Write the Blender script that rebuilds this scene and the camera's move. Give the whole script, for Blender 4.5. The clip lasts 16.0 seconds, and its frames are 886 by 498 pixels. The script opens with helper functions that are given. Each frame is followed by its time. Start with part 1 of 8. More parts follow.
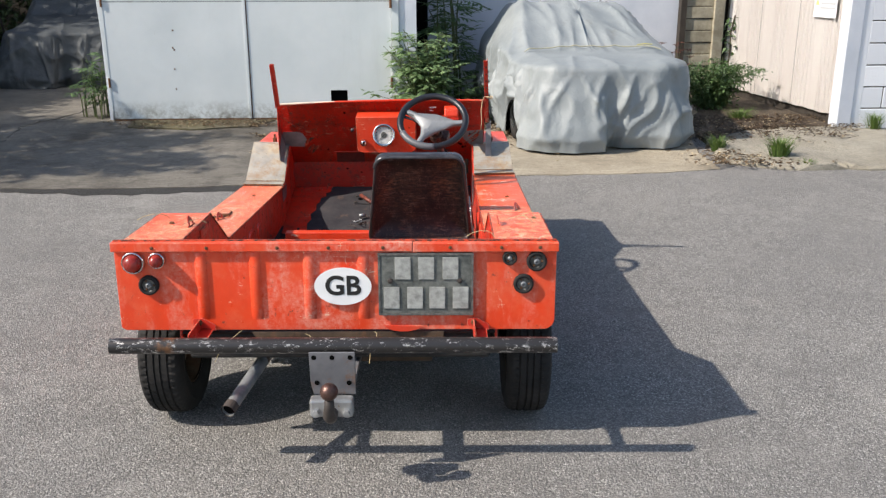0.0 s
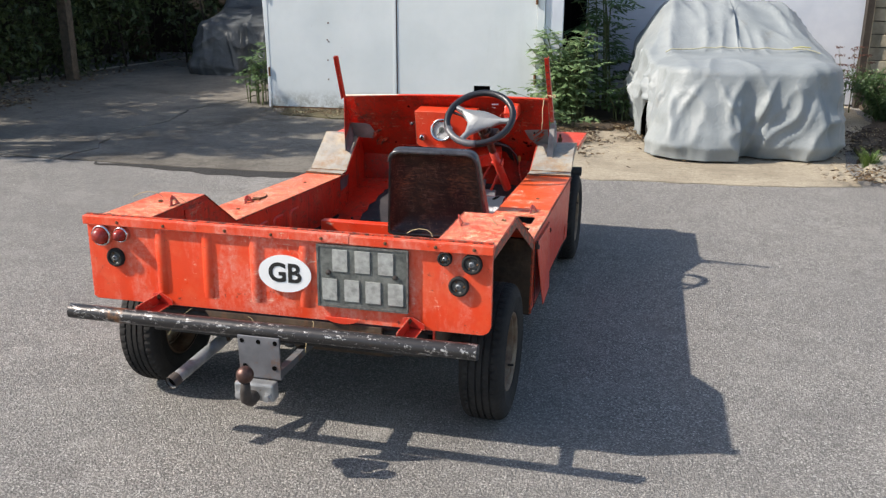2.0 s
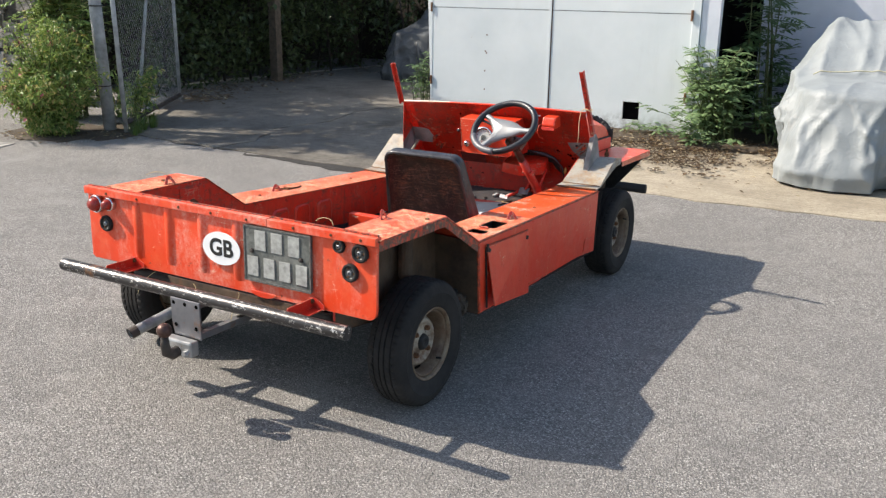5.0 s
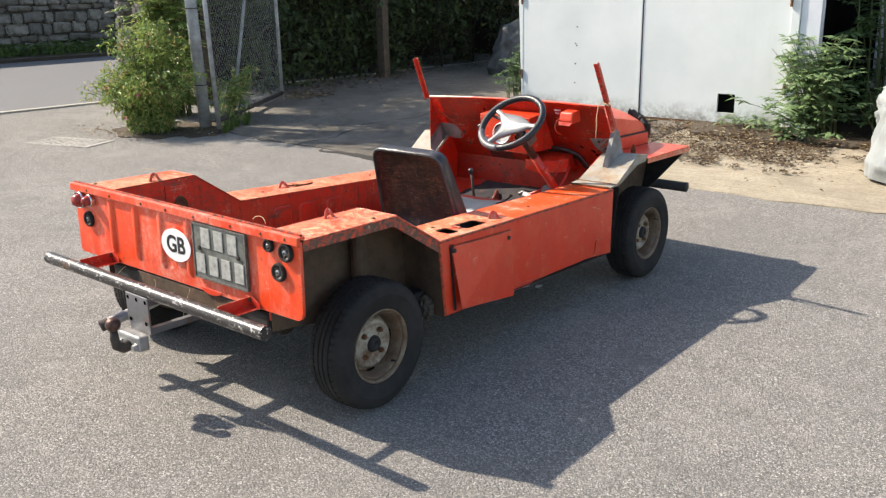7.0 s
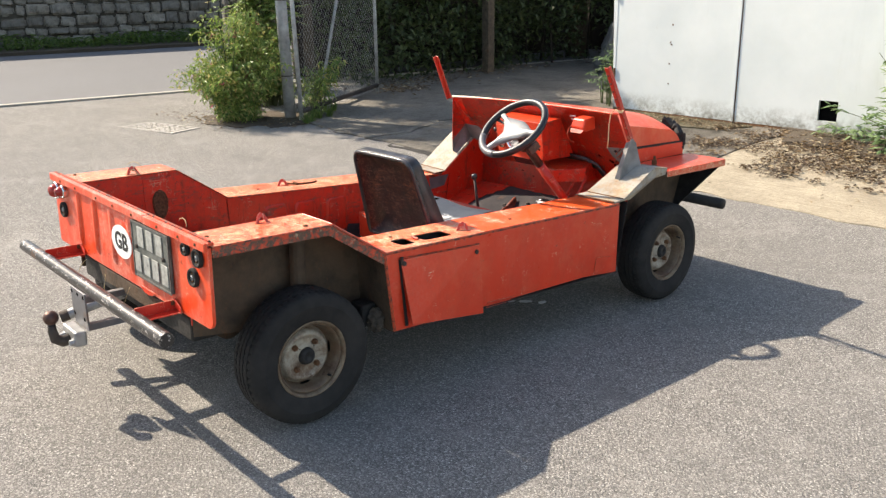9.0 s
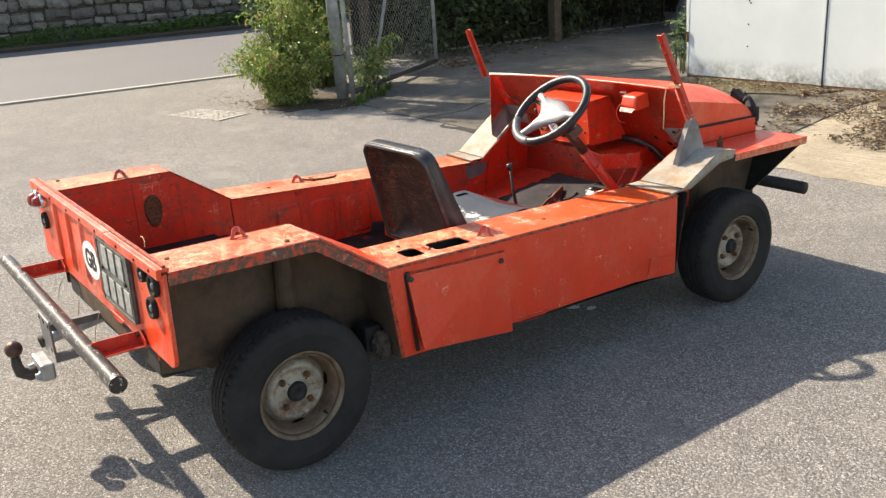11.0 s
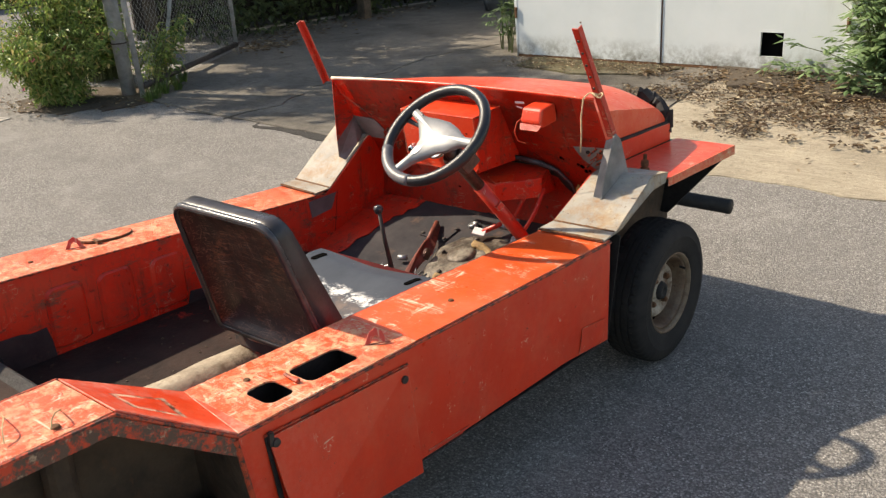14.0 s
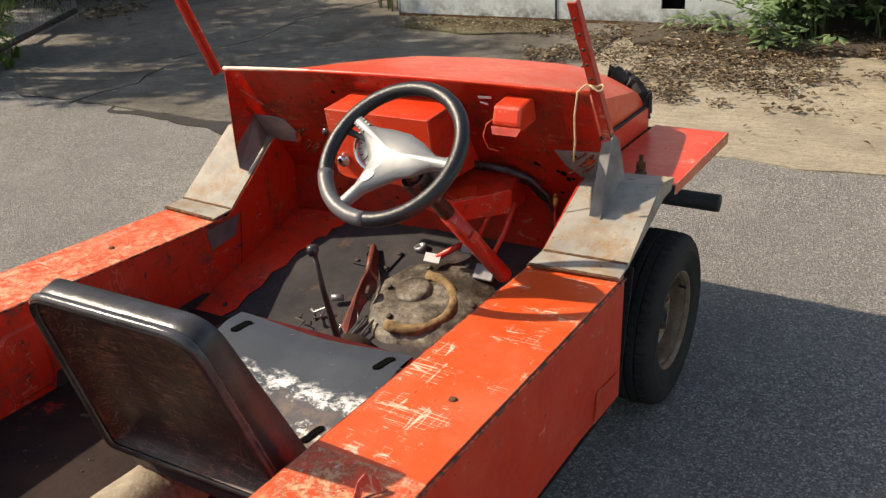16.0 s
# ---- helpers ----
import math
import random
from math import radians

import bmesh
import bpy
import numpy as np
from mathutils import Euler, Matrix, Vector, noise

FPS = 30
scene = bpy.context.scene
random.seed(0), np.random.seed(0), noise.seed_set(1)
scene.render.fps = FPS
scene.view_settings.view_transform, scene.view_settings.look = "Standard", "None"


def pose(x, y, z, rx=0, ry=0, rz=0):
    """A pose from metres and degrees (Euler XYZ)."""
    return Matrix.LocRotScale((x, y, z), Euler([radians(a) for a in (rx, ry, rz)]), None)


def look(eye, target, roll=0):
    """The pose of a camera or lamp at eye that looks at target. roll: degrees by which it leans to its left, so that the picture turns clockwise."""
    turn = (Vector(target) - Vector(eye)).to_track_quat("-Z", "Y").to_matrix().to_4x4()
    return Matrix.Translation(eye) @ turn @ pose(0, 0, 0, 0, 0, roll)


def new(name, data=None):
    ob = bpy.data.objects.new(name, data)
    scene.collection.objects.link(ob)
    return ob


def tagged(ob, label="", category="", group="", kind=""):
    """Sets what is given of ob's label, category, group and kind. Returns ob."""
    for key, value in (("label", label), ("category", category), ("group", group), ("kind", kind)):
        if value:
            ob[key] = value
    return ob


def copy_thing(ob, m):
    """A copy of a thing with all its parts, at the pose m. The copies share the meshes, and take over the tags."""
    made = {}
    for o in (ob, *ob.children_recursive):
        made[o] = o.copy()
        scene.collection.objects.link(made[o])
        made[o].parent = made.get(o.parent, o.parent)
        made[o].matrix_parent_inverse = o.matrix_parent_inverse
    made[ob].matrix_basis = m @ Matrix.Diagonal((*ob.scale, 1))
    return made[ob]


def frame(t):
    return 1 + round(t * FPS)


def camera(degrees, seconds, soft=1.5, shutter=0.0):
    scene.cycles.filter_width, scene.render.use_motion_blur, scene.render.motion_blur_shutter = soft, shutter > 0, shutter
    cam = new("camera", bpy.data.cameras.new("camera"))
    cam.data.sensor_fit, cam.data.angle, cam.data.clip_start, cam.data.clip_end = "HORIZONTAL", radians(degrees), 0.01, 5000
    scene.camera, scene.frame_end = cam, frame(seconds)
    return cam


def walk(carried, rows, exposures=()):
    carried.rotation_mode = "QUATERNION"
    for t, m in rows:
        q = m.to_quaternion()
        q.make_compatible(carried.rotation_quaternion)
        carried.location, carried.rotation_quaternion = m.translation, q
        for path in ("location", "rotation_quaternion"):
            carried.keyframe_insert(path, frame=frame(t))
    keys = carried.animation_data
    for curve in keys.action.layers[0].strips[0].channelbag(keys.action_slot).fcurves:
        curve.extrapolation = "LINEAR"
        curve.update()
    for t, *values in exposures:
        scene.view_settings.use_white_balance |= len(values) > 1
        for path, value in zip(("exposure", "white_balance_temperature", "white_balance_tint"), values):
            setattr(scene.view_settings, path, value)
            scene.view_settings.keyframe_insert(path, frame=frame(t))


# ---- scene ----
cam = camera(53.1, 16.0, 1.35)
PATH = [
    (0, (-0.059, 0.229, 1.532), (0.033, 2.136, 0.937), -0.1),
    (0.5, (0.214, 0.197, 1.535), (0.12, 2.107, 0.948), 0.3),
    (1, (0.437, 0.2, 1.541), (0.221, 2.101, 0.957), 0.7),
    (1.5, (0.593, 0.311, 1.518), (0.337, 2.204, 0.928), 0.9),
    (2, (0.774, 0.345, 1.516), (0.401, 2.216, 0.916), 0.2),
    (2.5, (1.042, 0.294, 1.535), (0.509, 2.127, 0.937), -0.4),
    (3, (1.207, 0.333, 1.518), (0.608, 2.146, 0.922), -0.2),
    (3.2, (1.267, 0.363, 1.527), (0.652, 2.167, 0.924), 0.1),
    (5.3, (1.943, 0.577, 1.524), (1.029, 2.261, 0.952), 0.4),
    (5.5, (1.98, 0.641, 1.526), (1.04, 2.31, 0.952), -0.0),
    (6, (2.144, 0.775, 1.517), (1.091, 2.374, 0.94), -1.3),
    (6.5, (2.342, 0.87, 1.525), (1.187, 2.399, 0.953), -1.9),
    (7, (2.43, 0.978, 1.511), (1.274, 2.501, 0.925), -1.2),
    (7.5, (2.51, 1.184, 1.516), (1.346, 2.694, 0.911), -0.7),
    (8, (2.671, 1.338, 1.514), (1.405, 2.771, 0.928), -0.3),
    (8.5, (2.813, 1.465, 1.514), (1.459, 2.812, 0.922), -0.1),
    (8.7, (2.824, 1.514, 1.516), (1.457, 2.848, 0.923), -0.3),
    (10.8, (2.595, 2.092, 1.468), (1.097, 3.25, 0.822), -3.5),
    (11, (2.578, 2.118, 1.471), (1.082, 3.276, 0.823), -3.8),
    (11.5, (2.377, 2.179, 1.456), (0.931, 3.39, 0.79), -3.6),
    (12, (2.188, 2.238, 1.459), (0.804, 3.501, 0.76), -2.7),
    (12.5, (2.098, 2.372, 1.452), (0.727, 3.639, 0.735), -2.1),
    (13, (2.042, 2.514, 1.457), (0.679, 3.789, 0.738), -2.7),
    (13.5, (1.887, 2.605, 1.444), (0.594, 3.951, 0.727), -3.0),
    (14, (1.683, 2.687, 1.452), (0.505, 4.129, 0.721), -3.6),
    (14.5, (1.533, 2.795, 1.436), (0.423, 4.269, 0.667), -3.8),
    (15, (1.391, 2.948, 1.419), (0.295, 4.408, 0.603), -4.1),
    (15.5, (1.278, 3.026, 1.422), (0.246, 4.52, 0.584), -3.9),
    (16, (1.083, 3.113, 1.429), (0.175, 4.682, 0.585), -3.8),
]
walk(cam, [(t, look(eye, target, roll)) for t, eye, target, roll in PATH], [(0, 0.47, 6750, 10), (3, 0.62, 6800, 10), (6.5, 0.86, 7150, 10), (8.5, 1.05, 7500, 10), (11, 1.0, 7800, 10), (12.5, 0.92, 7850, 10), (14.5, 0.6, 8000, 10), (16, 0.4, 8050, 10)])

# ---- light ----
SUN_TO = Vector((-1.09, -0.315, 1.0)).normalized()
elev, azim = math.asin(SUN_TO.z), math.atan2(SUN_TO.x, SUN_TO.y)
world = bpy.data.worlds.new("world")
scene.world = world
world.use_nodes = True
wn = world.node_tree
sky = wn.nodes.new("ShaderNodeTexSky")
sky.sky_type, sky.sun_disc = "NISHITA", False
sky.sun_elevation, sky.sun_rotation = elev, azim
wn.links.new(sky.outputs["Color"], wn.nodes["Background"].inputs["Color"])
wn.nodes["Background"].inputs["Strength"].default_value = 0.14
sun_lamp = new("sun", bpy.data.lights.new("sun", "SUN"))
sun_lamp.data.energy, sun_lamp.data.angle, sun_lamp.data.color = 4.6, radians(0.8), (1.0, 0.94, 0.86)
sun_lamp.matrix_world = look(SUN_TO * 30, (0, 0, 0))


# ---- building helpers ----
def part(name, bm, material, parent=None, label="", smooth=False, bevel=0.0, kind=""):
    """One mesh object out of a bmesh, under its thing."""
    bmesh.ops.recalc_face_normals(bm, faces=bm.faces)
    me = bpy.data.meshes.new(name)
    bm.to_mesh(me)
    bm.free()
    return link_mesh(name, me, material, parent, label, smooth, bevel, kind)


def link_mesh(name, me, material, parent=None, label="", smooth=False, bevel=0.0, kind=""):
    for m in material if isinstance(material, (list, tuple)) else [material]:
        me.materials.append(m)
    if smooth:
        me.shade_smooth()
    ob = new(name, me)
    if parent is not None:
        ob.parent = parent
    if bevel:
        mod = ob.modifiers.new("edge", "BEVEL")
        mod.width, mod.segments, mod.limit_method, mod.angle_limit = bevel, 2, "ANGLE", radians(35)
    return tagged(ob, label=label, kind=kind)


def thing(name, m, label, category, group="", kind=""):
    ob = new(name)
    ob.empty_display_size = 0.1
    ob.matrix_world = m
    return tagged(ob, label, category, group, kind)


def box(bm, x0, x1, y0, y1, z0, z1, m=None):
    vs = [bm.verts.new(Vector(p) if m is None else m @ Vector(p)) for p in
          [(x0, y0, z0), (x1, y0, z0), (x1, y1, z0), (x0, y1, z0), (x0, y0, z1), (x1, y0, z1), (x1, y1, z1), (x0, y1, z1)]]
    for f in [(3, 2, 1, 0), (4, 5, 6, 7), (0, 1, 5, 4), (1, 2, 6, 5), (2, 3, 7, 6), (3, 0, 4, 7)]:
        bm.faces.new([vs[i] for i in f])
    return bm


def slab(bm, pts, off):
    """A flat sheet with the outline pts, thickened by the vector off."""
    a = [bm.verts.new(p) for p in pts]
    b = [bm.verts.new(Vector(p) + Vector(off)) for p in pts]
    n = len(pts)
    bm.faces.new(a[::-1])
    bm.faces.new(b)
    for i in range(n):
        bm.faces.new([a[i], a[(i + 1) % n], b[(i + 1) % n], b[i]])
    return bm


def tube(bm, pts, r, seg=10, closed=False, caps=True):
    """A round bar along pts; r is one radius or one for each point."""
    pts = [Vector(p) for p in pts]
    n = len(pts)
    rs = r if isinstance(r, (list, tuple)) else [r] * n
    rings, side = [], None
    for i, p in enumerate(pts):
        a, b = (pts[(i - 1) % n], pts[(i + 1) % n]) if closed else (pts[max(i - 1, 0)], pts[min(i + 1, n - 1)])
        d = (b - a).normalized()
        if side is None:
            side = d.orthogonal().normalized()
        side = (side - d * side.dot(d)).normalized()
        up = d.cross(side)
        rings.append([bm.verts.new(p + (side * math.cos(k * math.tau / seg) + up * math.sin(k * math.tau / seg)) * rs[i]) for k in range(seg)])
    for i in range(n if closed else n - 1):
        a, b = rings[i], rings[(i + 1) % n]
        for k in range(seg):
            bm.faces.new([a[k], a[(k + 1) % seg], b[(k + 1) % seg], b[k]])
    if caps and not closed:
        bm.faces.new(rings[0][::-1])
        bm.faces.new(rings[-1])
    return bm


def lathe(bm, profile, m, seg=32, closed=False):
    """Turns (radius, height) about the z axis of m."""
    rings = []
    for r, h in profile:
        if r < 1e-6:
            rings.append([bm.verts.new(m @ Vector((0, 0, h)))])
        else:
            rings.append([bm.verts.new(m @ Vector((r * math.cos(k * math.tau / seg), r * math.sin(k * math.tau / seg), h))) for k in range(seg)])
    pairs = list(zip(rings, rings[1:])) + ([(rings[-1], rings[0])] if closed else [])
    for a, b in pairs:
        for k in range(seg):
            q = [a[k % len(a)], a[(k + 1) % len(a)], b[(k + 1) % len(b)], b[k % len(b)]]
            q = [v for i, v in enumerate(q) if v not in q[:i]]
            if len(q) > 2:
                bm.faces.new(q)
    return bm


def along(p, d):
    """A pose at p whose z axis points along d."""
    return Matrix.Translation(p) @ Vector(d).to_track_quat("Z", "Y").to_matrix().to_4x4()


def ground_z(x, y):
    """The yard dips a little in front of the garages."""
    return -0.058 * math.exp(-((y - 5.6) / 1.8) ** 2) * math.exp(-max(0, abs(x) - 3.0) / 3.0)


def studs(name, places, profile, material, parent, seg=8, label=""):
    """Alike small fixings, one object each on one mesh."""
    bm = lathe(bmesh.new(), profile, Matrix.Identity(4), seg)
    bmesh.ops.recalc_face_normals(bm, faces=bm.faces)
    me = bpy.data.meshes.new(name)
    bm.to_mesh(me)
    bm.free()
    me.materials.append(material)
    for m in places:
        ob = new(name, me)
        ob.parent = parent
        ob.matrix_local = m


# ---- materials ----
class Mat:
    def __init__(self, name, rough=0.6, metal=0.0, spec=0.5):
        self.m = bpy.data.materials.new(name)
        self.m.use_nodes = True
        self.t = self.m.node_tree
        self.b = self.t.nodes["Principled BSDF"]
        self.b.inputs["Roughness"].default_value = rough
        self.b.inputs["Metallic"].default_value = metal
        self.b.inputs["Specular IOR Level"].default_value = spec
        self.co = self.t.nodes.new("ShaderNodeTexCoord").outputs["Object"]

    def link(self, a, b):
        self.t.links.new(a, b)

    def noise(self, scale, detail=4, stretch=None, rough=0.6, seed=0.0, turn=0.0):
        n = self.t.nodes.new("ShaderNodeTexNoise")
        n.inputs["Scale"].default_value, n.inputs["Detail"].default_value, n.inputs["Roughness"].default_value = scale, detail, rough
        mp = self.t.nodes.new("ShaderNodeMapping")
        mp.inputs["Location"].default_value = (seed, seed * 1.7, seed * 0.6)
        if stretch:
            mp.inputs["Scale"].default_value = stretch
        mp.inputs["Rotation"].default_value = (0, 0, radians(turn))
        self.link(self.co, mp.inputs["Vector"])
        self.link(mp.outputs["Vector"], n.inputs["Vector"])
        return n.outputs["Fac"]

    def voronoi(self, scale, stretch=None, feature="F1", out="Distance"):
        n = self.t.nodes.new("ShaderNodeTexVoronoi")
        n.feature = feature
        n.inputs["Scale"].default_value = scale
        mp = self.t.nodes.new("ShaderNodeMapping")
        if stretch:
            mp.inputs["Scale"].default_value = stretch
        self.link(self.co, mp.inputs["Vector"])
        self.link(mp.outputs["Vector"], n.inputs["Vector"])
        return n.outputs[out]

    def ramp(self, fac, lo, hi, a=0.0, b=1.0):
        n = self.t.nodes.new("ShaderNodeMapRange")
        n.inputs["From Min"].default_value, n.inputs["From Max"].default_value = lo, hi
        n.inputs["To Min"].default_value, n.inputs["To Max"].default_value = a, b
        self.link(fac, n.inputs["Value"])
        return n.outputs["Result"]

    def math(self, op, a, b):
        n = self.t.nodes.new("ShaderNodeMath")
        n.operation = op
        for i, v in enumerate((a, b)):
            if isinstance(v, (int, float)):
                n.inputs[i].default_value = v
            else:
                self.link(v, n.inputs[i])
        return n.outputs[0]

    def mix(self, fac, a, b):
        n = self.t.nodes.new("ShaderNodeMix")
        n.data_type = "RGBA"
        if isinstance(fac, (int, float)):
            n.inputs[0].default_value = fac
        else:
            self.link(fac, n.inputs[0])
        for i, v in ((6, a), (7, b)):
            if isinstance(v, (tuple, list)):
                n.inputs[i].default_value = (*v, 1)
            else:
                self.link(v, n.inputs[i])
        return n.outputs[2]

    def axis(self, i):
        n = self.t.nodes.new("ShaderNodeSeparateXYZ")
        self.link(self.co, n.inputs[0])
        return n.outputs[i]

    def random(self):
        return self.t.nodes.new("ShaderNodeObjectInfo").outputs["Random"]

    def island(self):
        return self.t.nodes.new("ShaderNodeNewGeometry").outputs["Random Per Island"]

    def edge(self, reach):
        """How near a sharp edge is, from 0 to 1."""
        n, g, d = self.t.nodes.new("ShaderNodeBevel"), self.t.nodes.new("ShaderNodeNewGeometry"), self.t.nodes.new("ShaderNodeVectorMath")
        n.samples = 4
        n.inputs["Radius"].default_value = reach
        d.operation = "DOT_PRODUCT"
        self.link(n.outputs["Normal"], d.inputs[0])
        self.link(g.outputs["Normal"], d.inputs[1])
        return self.ramp(self.math("ABSOLUTE", d.outputs["Value"], 0.0), 0.985, 0.82)

    def color(self, c):
        if isinstance(c, (tuple, list)):
            self.b.inputs["Base Color"].default_value = (*c, 1)
        else:
            self.link(c, self.b.inputs["Base Color"])
        return self

    def rough(self, fac):
        self.link(fac, self.b.inputs["Roughness"])
        return self

    def bump(self, fac, depth=0.002, strength=1.0):
        n = self.t.nodes.new("ShaderNodeBump")
        n.inputs["Distance"].default_value, n.inputs["Strength"].default_value = depth, strength
        self.link(fac, n.inputs["Height"])
        self.link(n.outputs["Normal"], self.b.inputs["Normal"])
        return self


def simple(name, c, rough=0.6, metal=0.0, var=0.25, scale=20.0, depth=0.0008):
    k = Mat(name, rough, metal)
    n = k.noise(scale, 5)
    k.color(k.mix(k.ramp(n, 0.3, 0.7), tuple(v * (1 - var) for v in c), tuple(min(1, v * (1 + var)) for v in c)))
    k.rough(k.ramp(n, 0.3, 0.7, min(1, rough + 0.08), max(0.03, rough - 0.08)))
    if depth:
        k.bump(k.noise(scale * 4, 3), depth)
    return k.m


def lines(k, scale, stretch, seed, turn, width):
    """Thin long scratches, as a mask."""
    n = k.noise(scale, 0.6, stretch, 0.4, seed, turn)
    d = k.math("ABSOLUTE", k.math("SUBTRACT", n, 0.5), 0.0)
    return k.ramp(d, width, width * 0.35)


def orange_paint(name, fade, scratch, chip, dirt, base=(0.74, 0.062, 0.018), pale=0.0, smear=0.0):
    """Brushed-on orange paint: fading, worn flakes, scratches, chips and dirt."""
    k = Mat(name, 0.4)
    big, fine = k.noise(2.6, 8, seed=1.3), k.noise(35, 5, seed=4.0)
    c = k.mix(k.ramp(big, 0.3, 0.7), base, (base[0] * 0.84, base[1] * 0.78, base[2] * 0.8))
    c = k.mix(k.ramp(k.noise(6, 8, rough=0.75, seed=7.7), 0.46, 0.74, 0.0, fade), c, (0.80, 0.27, 0.14))
    if smear:
        sm = k.math("MULTIPLY", k.ramp(k.noise(4, 7, (1.6, 1, 0.45), 0.7, 15), 0.47, 0.66, 0.0, smear), k.ramp(k.noise(60, 5, rough=0.8, seed=2), 0.38, 0.62))
        c = k.mix(sm, c, (0.80, 0.42, 0.33))
    blot = k.ramp(k.noise(30, 10, (1, 0.7, 1), 0.82, 3.1), 0.665 - chip * 0.085, 0.70 - chip * 0.085, 0.0, 0.85)
    worn = blot
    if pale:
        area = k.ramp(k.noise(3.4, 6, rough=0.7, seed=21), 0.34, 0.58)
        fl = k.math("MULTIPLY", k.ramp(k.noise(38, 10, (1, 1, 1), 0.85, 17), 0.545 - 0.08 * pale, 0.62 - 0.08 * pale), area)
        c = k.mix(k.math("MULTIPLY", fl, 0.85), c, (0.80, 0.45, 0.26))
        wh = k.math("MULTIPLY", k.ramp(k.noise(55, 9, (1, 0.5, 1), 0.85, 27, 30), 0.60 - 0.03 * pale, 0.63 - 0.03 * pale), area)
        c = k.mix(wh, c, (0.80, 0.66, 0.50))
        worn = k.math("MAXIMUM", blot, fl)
    if scratch:
        wd = 0.010 + 0.010 * scratch
        sc = k.math("MAXIMUM", lines(k, 2.2, (30, 1.0, 12), 2.2, 12, wd), lines(k, 2.4, (1, 26, 10), 5.2, -28, wd))
        sc = k.math("MAXIMUM", sc, lines(k, 3.1, (0.9, 28, 9), 8.2, 55, wd))
        sc = k.math("MULTIPLY", sc, k.ramp(k.noise(11, 7, rough=0.75, seed=9), 0.62 - 0.13 * scratch, 0.66 - 0.12 * scratch))
        c = k.mix(k.math("MULTIPLY", sc, 0.85), c, (0.80, 0.62, 0.46) if pale or smear else (0.60, 0.30, 0.20))
    c = k.mix(blot, c, (0.09, 0.035, 0.022))
    grime = k.ramp(k.noise(5, 10, (1, 1, 0.6), 0.8, 12), 0.50, 0.68, 0.0, dirt * 0.75)
    c = k.mix(grime, c, (0.10, 0.05, 0.035))
    if chip > 0.9:
        scrape = k.math("MULTIPLY", k.ramp(k.noise(14, 9, (2.2, 0.6, 2.0), 0.8, 31), 0.535, 0.60), k.ramp(k.noise(4, 5, seed=33), 0.43, 0.54))
        c = k.mix(k.math("MULTIPLY", scrape, 0.8), c, (0.14, 0.07, 0.05))
    if chip < 0.9:
        rub = k.math("MULTIPLY", k.edge(0.003), k.ramp(k.noise(26, 8, rough=0.8, seed=41), 0.38, 0.50))
        c = k.mix(rub, c, k.mix(k.ramp(k.noise(19, 6, rough=0.75, seed=43), 0.44 + 0.05 * pale, 0.56), (0.72, 0.52, 0.36), (0.10, 0.048, 0.03)))
    if chip > 0.9:
        run = k.math("MULTIPLY", k.ramp(k.noise(7, 6, (1, 3.2, 0.35), 0.75, 36), 0.53, 0.63), k.ramp(k.noise(30, 6, rough=0.8, seed=37), 0.40, 0.58))
        c = k.mix(k.math("MULTIPLY", run, 0.7), c, (0.12, 0.035, 0.022))
    k.color(c)
    k.rough(k.math("ADD", k.ramp(fine, 0.3, 0.7, 0.27, 0.42), k.math("MULTIPLY", worn, 0.35)))
    h = k.math("ADD", k.math("MULTIPLY", fine, 0.5), k.math("MULTIPLY", worn, -0.5))
    k.bump(k.math("ADD", h, k.math("MULTIPLY", k.noise(5, 2, seed=20), 1.8)), 0.0016)
    return k.m


PAINT = orange_paint("orange_paint", 0.22, 0.2, 0.5, 0.2, (0.79, 0.048, 0.013), smear=0.1)
TAIL_PAINT = orange_paint("smeared_orange_paint", 0.35, 0.3, 0.6, 0.12, (0.82, 0.064, 0.016), smear=0.85)
# Tops: worn flakes, with extra paleness in the colour for sun on them.
PAINT_TOP = orange_paint("worn_sunlit_orange_paint", 0.45, 0.7, 0.42, 0.06, (0.82, 0.085, 0.02), pale=0.85)
PAINT_IN = orange_paint("grubby_orange_paint", 0.14, 0.5, 1.0, 0.6, (0.71, 0.033, 0.013))
RED_PAINT = orange_paint("red_painted_steel", 0.15, 0.5, 0.5, 0.4, (0.60, 0.036, 0.02))
CREAM = simple("bare_cream_edge", (0.72, 0.58, 0.46), 0.5, 0, 0.25, 18, 0.001)
k = Mat("grey_primer", 0.68, 0.0, 0.3)
c = k.mix(k.ramp(k.noise(9, 6), 0.35, 0.7), (0.26, 0.25, 0.225), (0.40, 0.38, 0.335))
c = k.mix(k.ramp(k.noise(7, 8, rough=0.7, seed=13), 0.48, 0.64, 0, 0.75), c, (0.47, 0.395, 0.275))
c = k.mix(k.ramp(k.noise(8, 9, rough=0.8, seed=3), 0.49, 0.66, 0, 0.85), c, (0.29, 0.16, 0.07))
c = k.mix(k.ramp(k.noise(34, 8, rough=0.8, seed=6), 0.6, 0.66), c, (0.13, 0.07, 0.04))
c = k.mix(k.math("MULTIPLY", k.edge(0.003), k.ramp(k.noise(20, 7, rough=0.8, seed=8), 0.42, 0.54)), c, (0.16, 0.085, 0.045))
PRIMER = k.color(c).bump(k.noise(60, 4), 0.0012).m
k = Mat("bare_grey_steel", 0.45, 0.3)
c = k.mix(k.ramp(k.noise(8, 6), 0.35, 0.7), (0.13, 0.13, 0.14), (0.22, 0.22, 0.235))
c = k.mix(k.ramp(k.noise(10, 8, rough=0.75, seed=3), 0.6, 0.75), c, (0.2, 0.09, 0.04))
BARE = k.color(c).bump(k.noise(60, 4), 0.0008).m
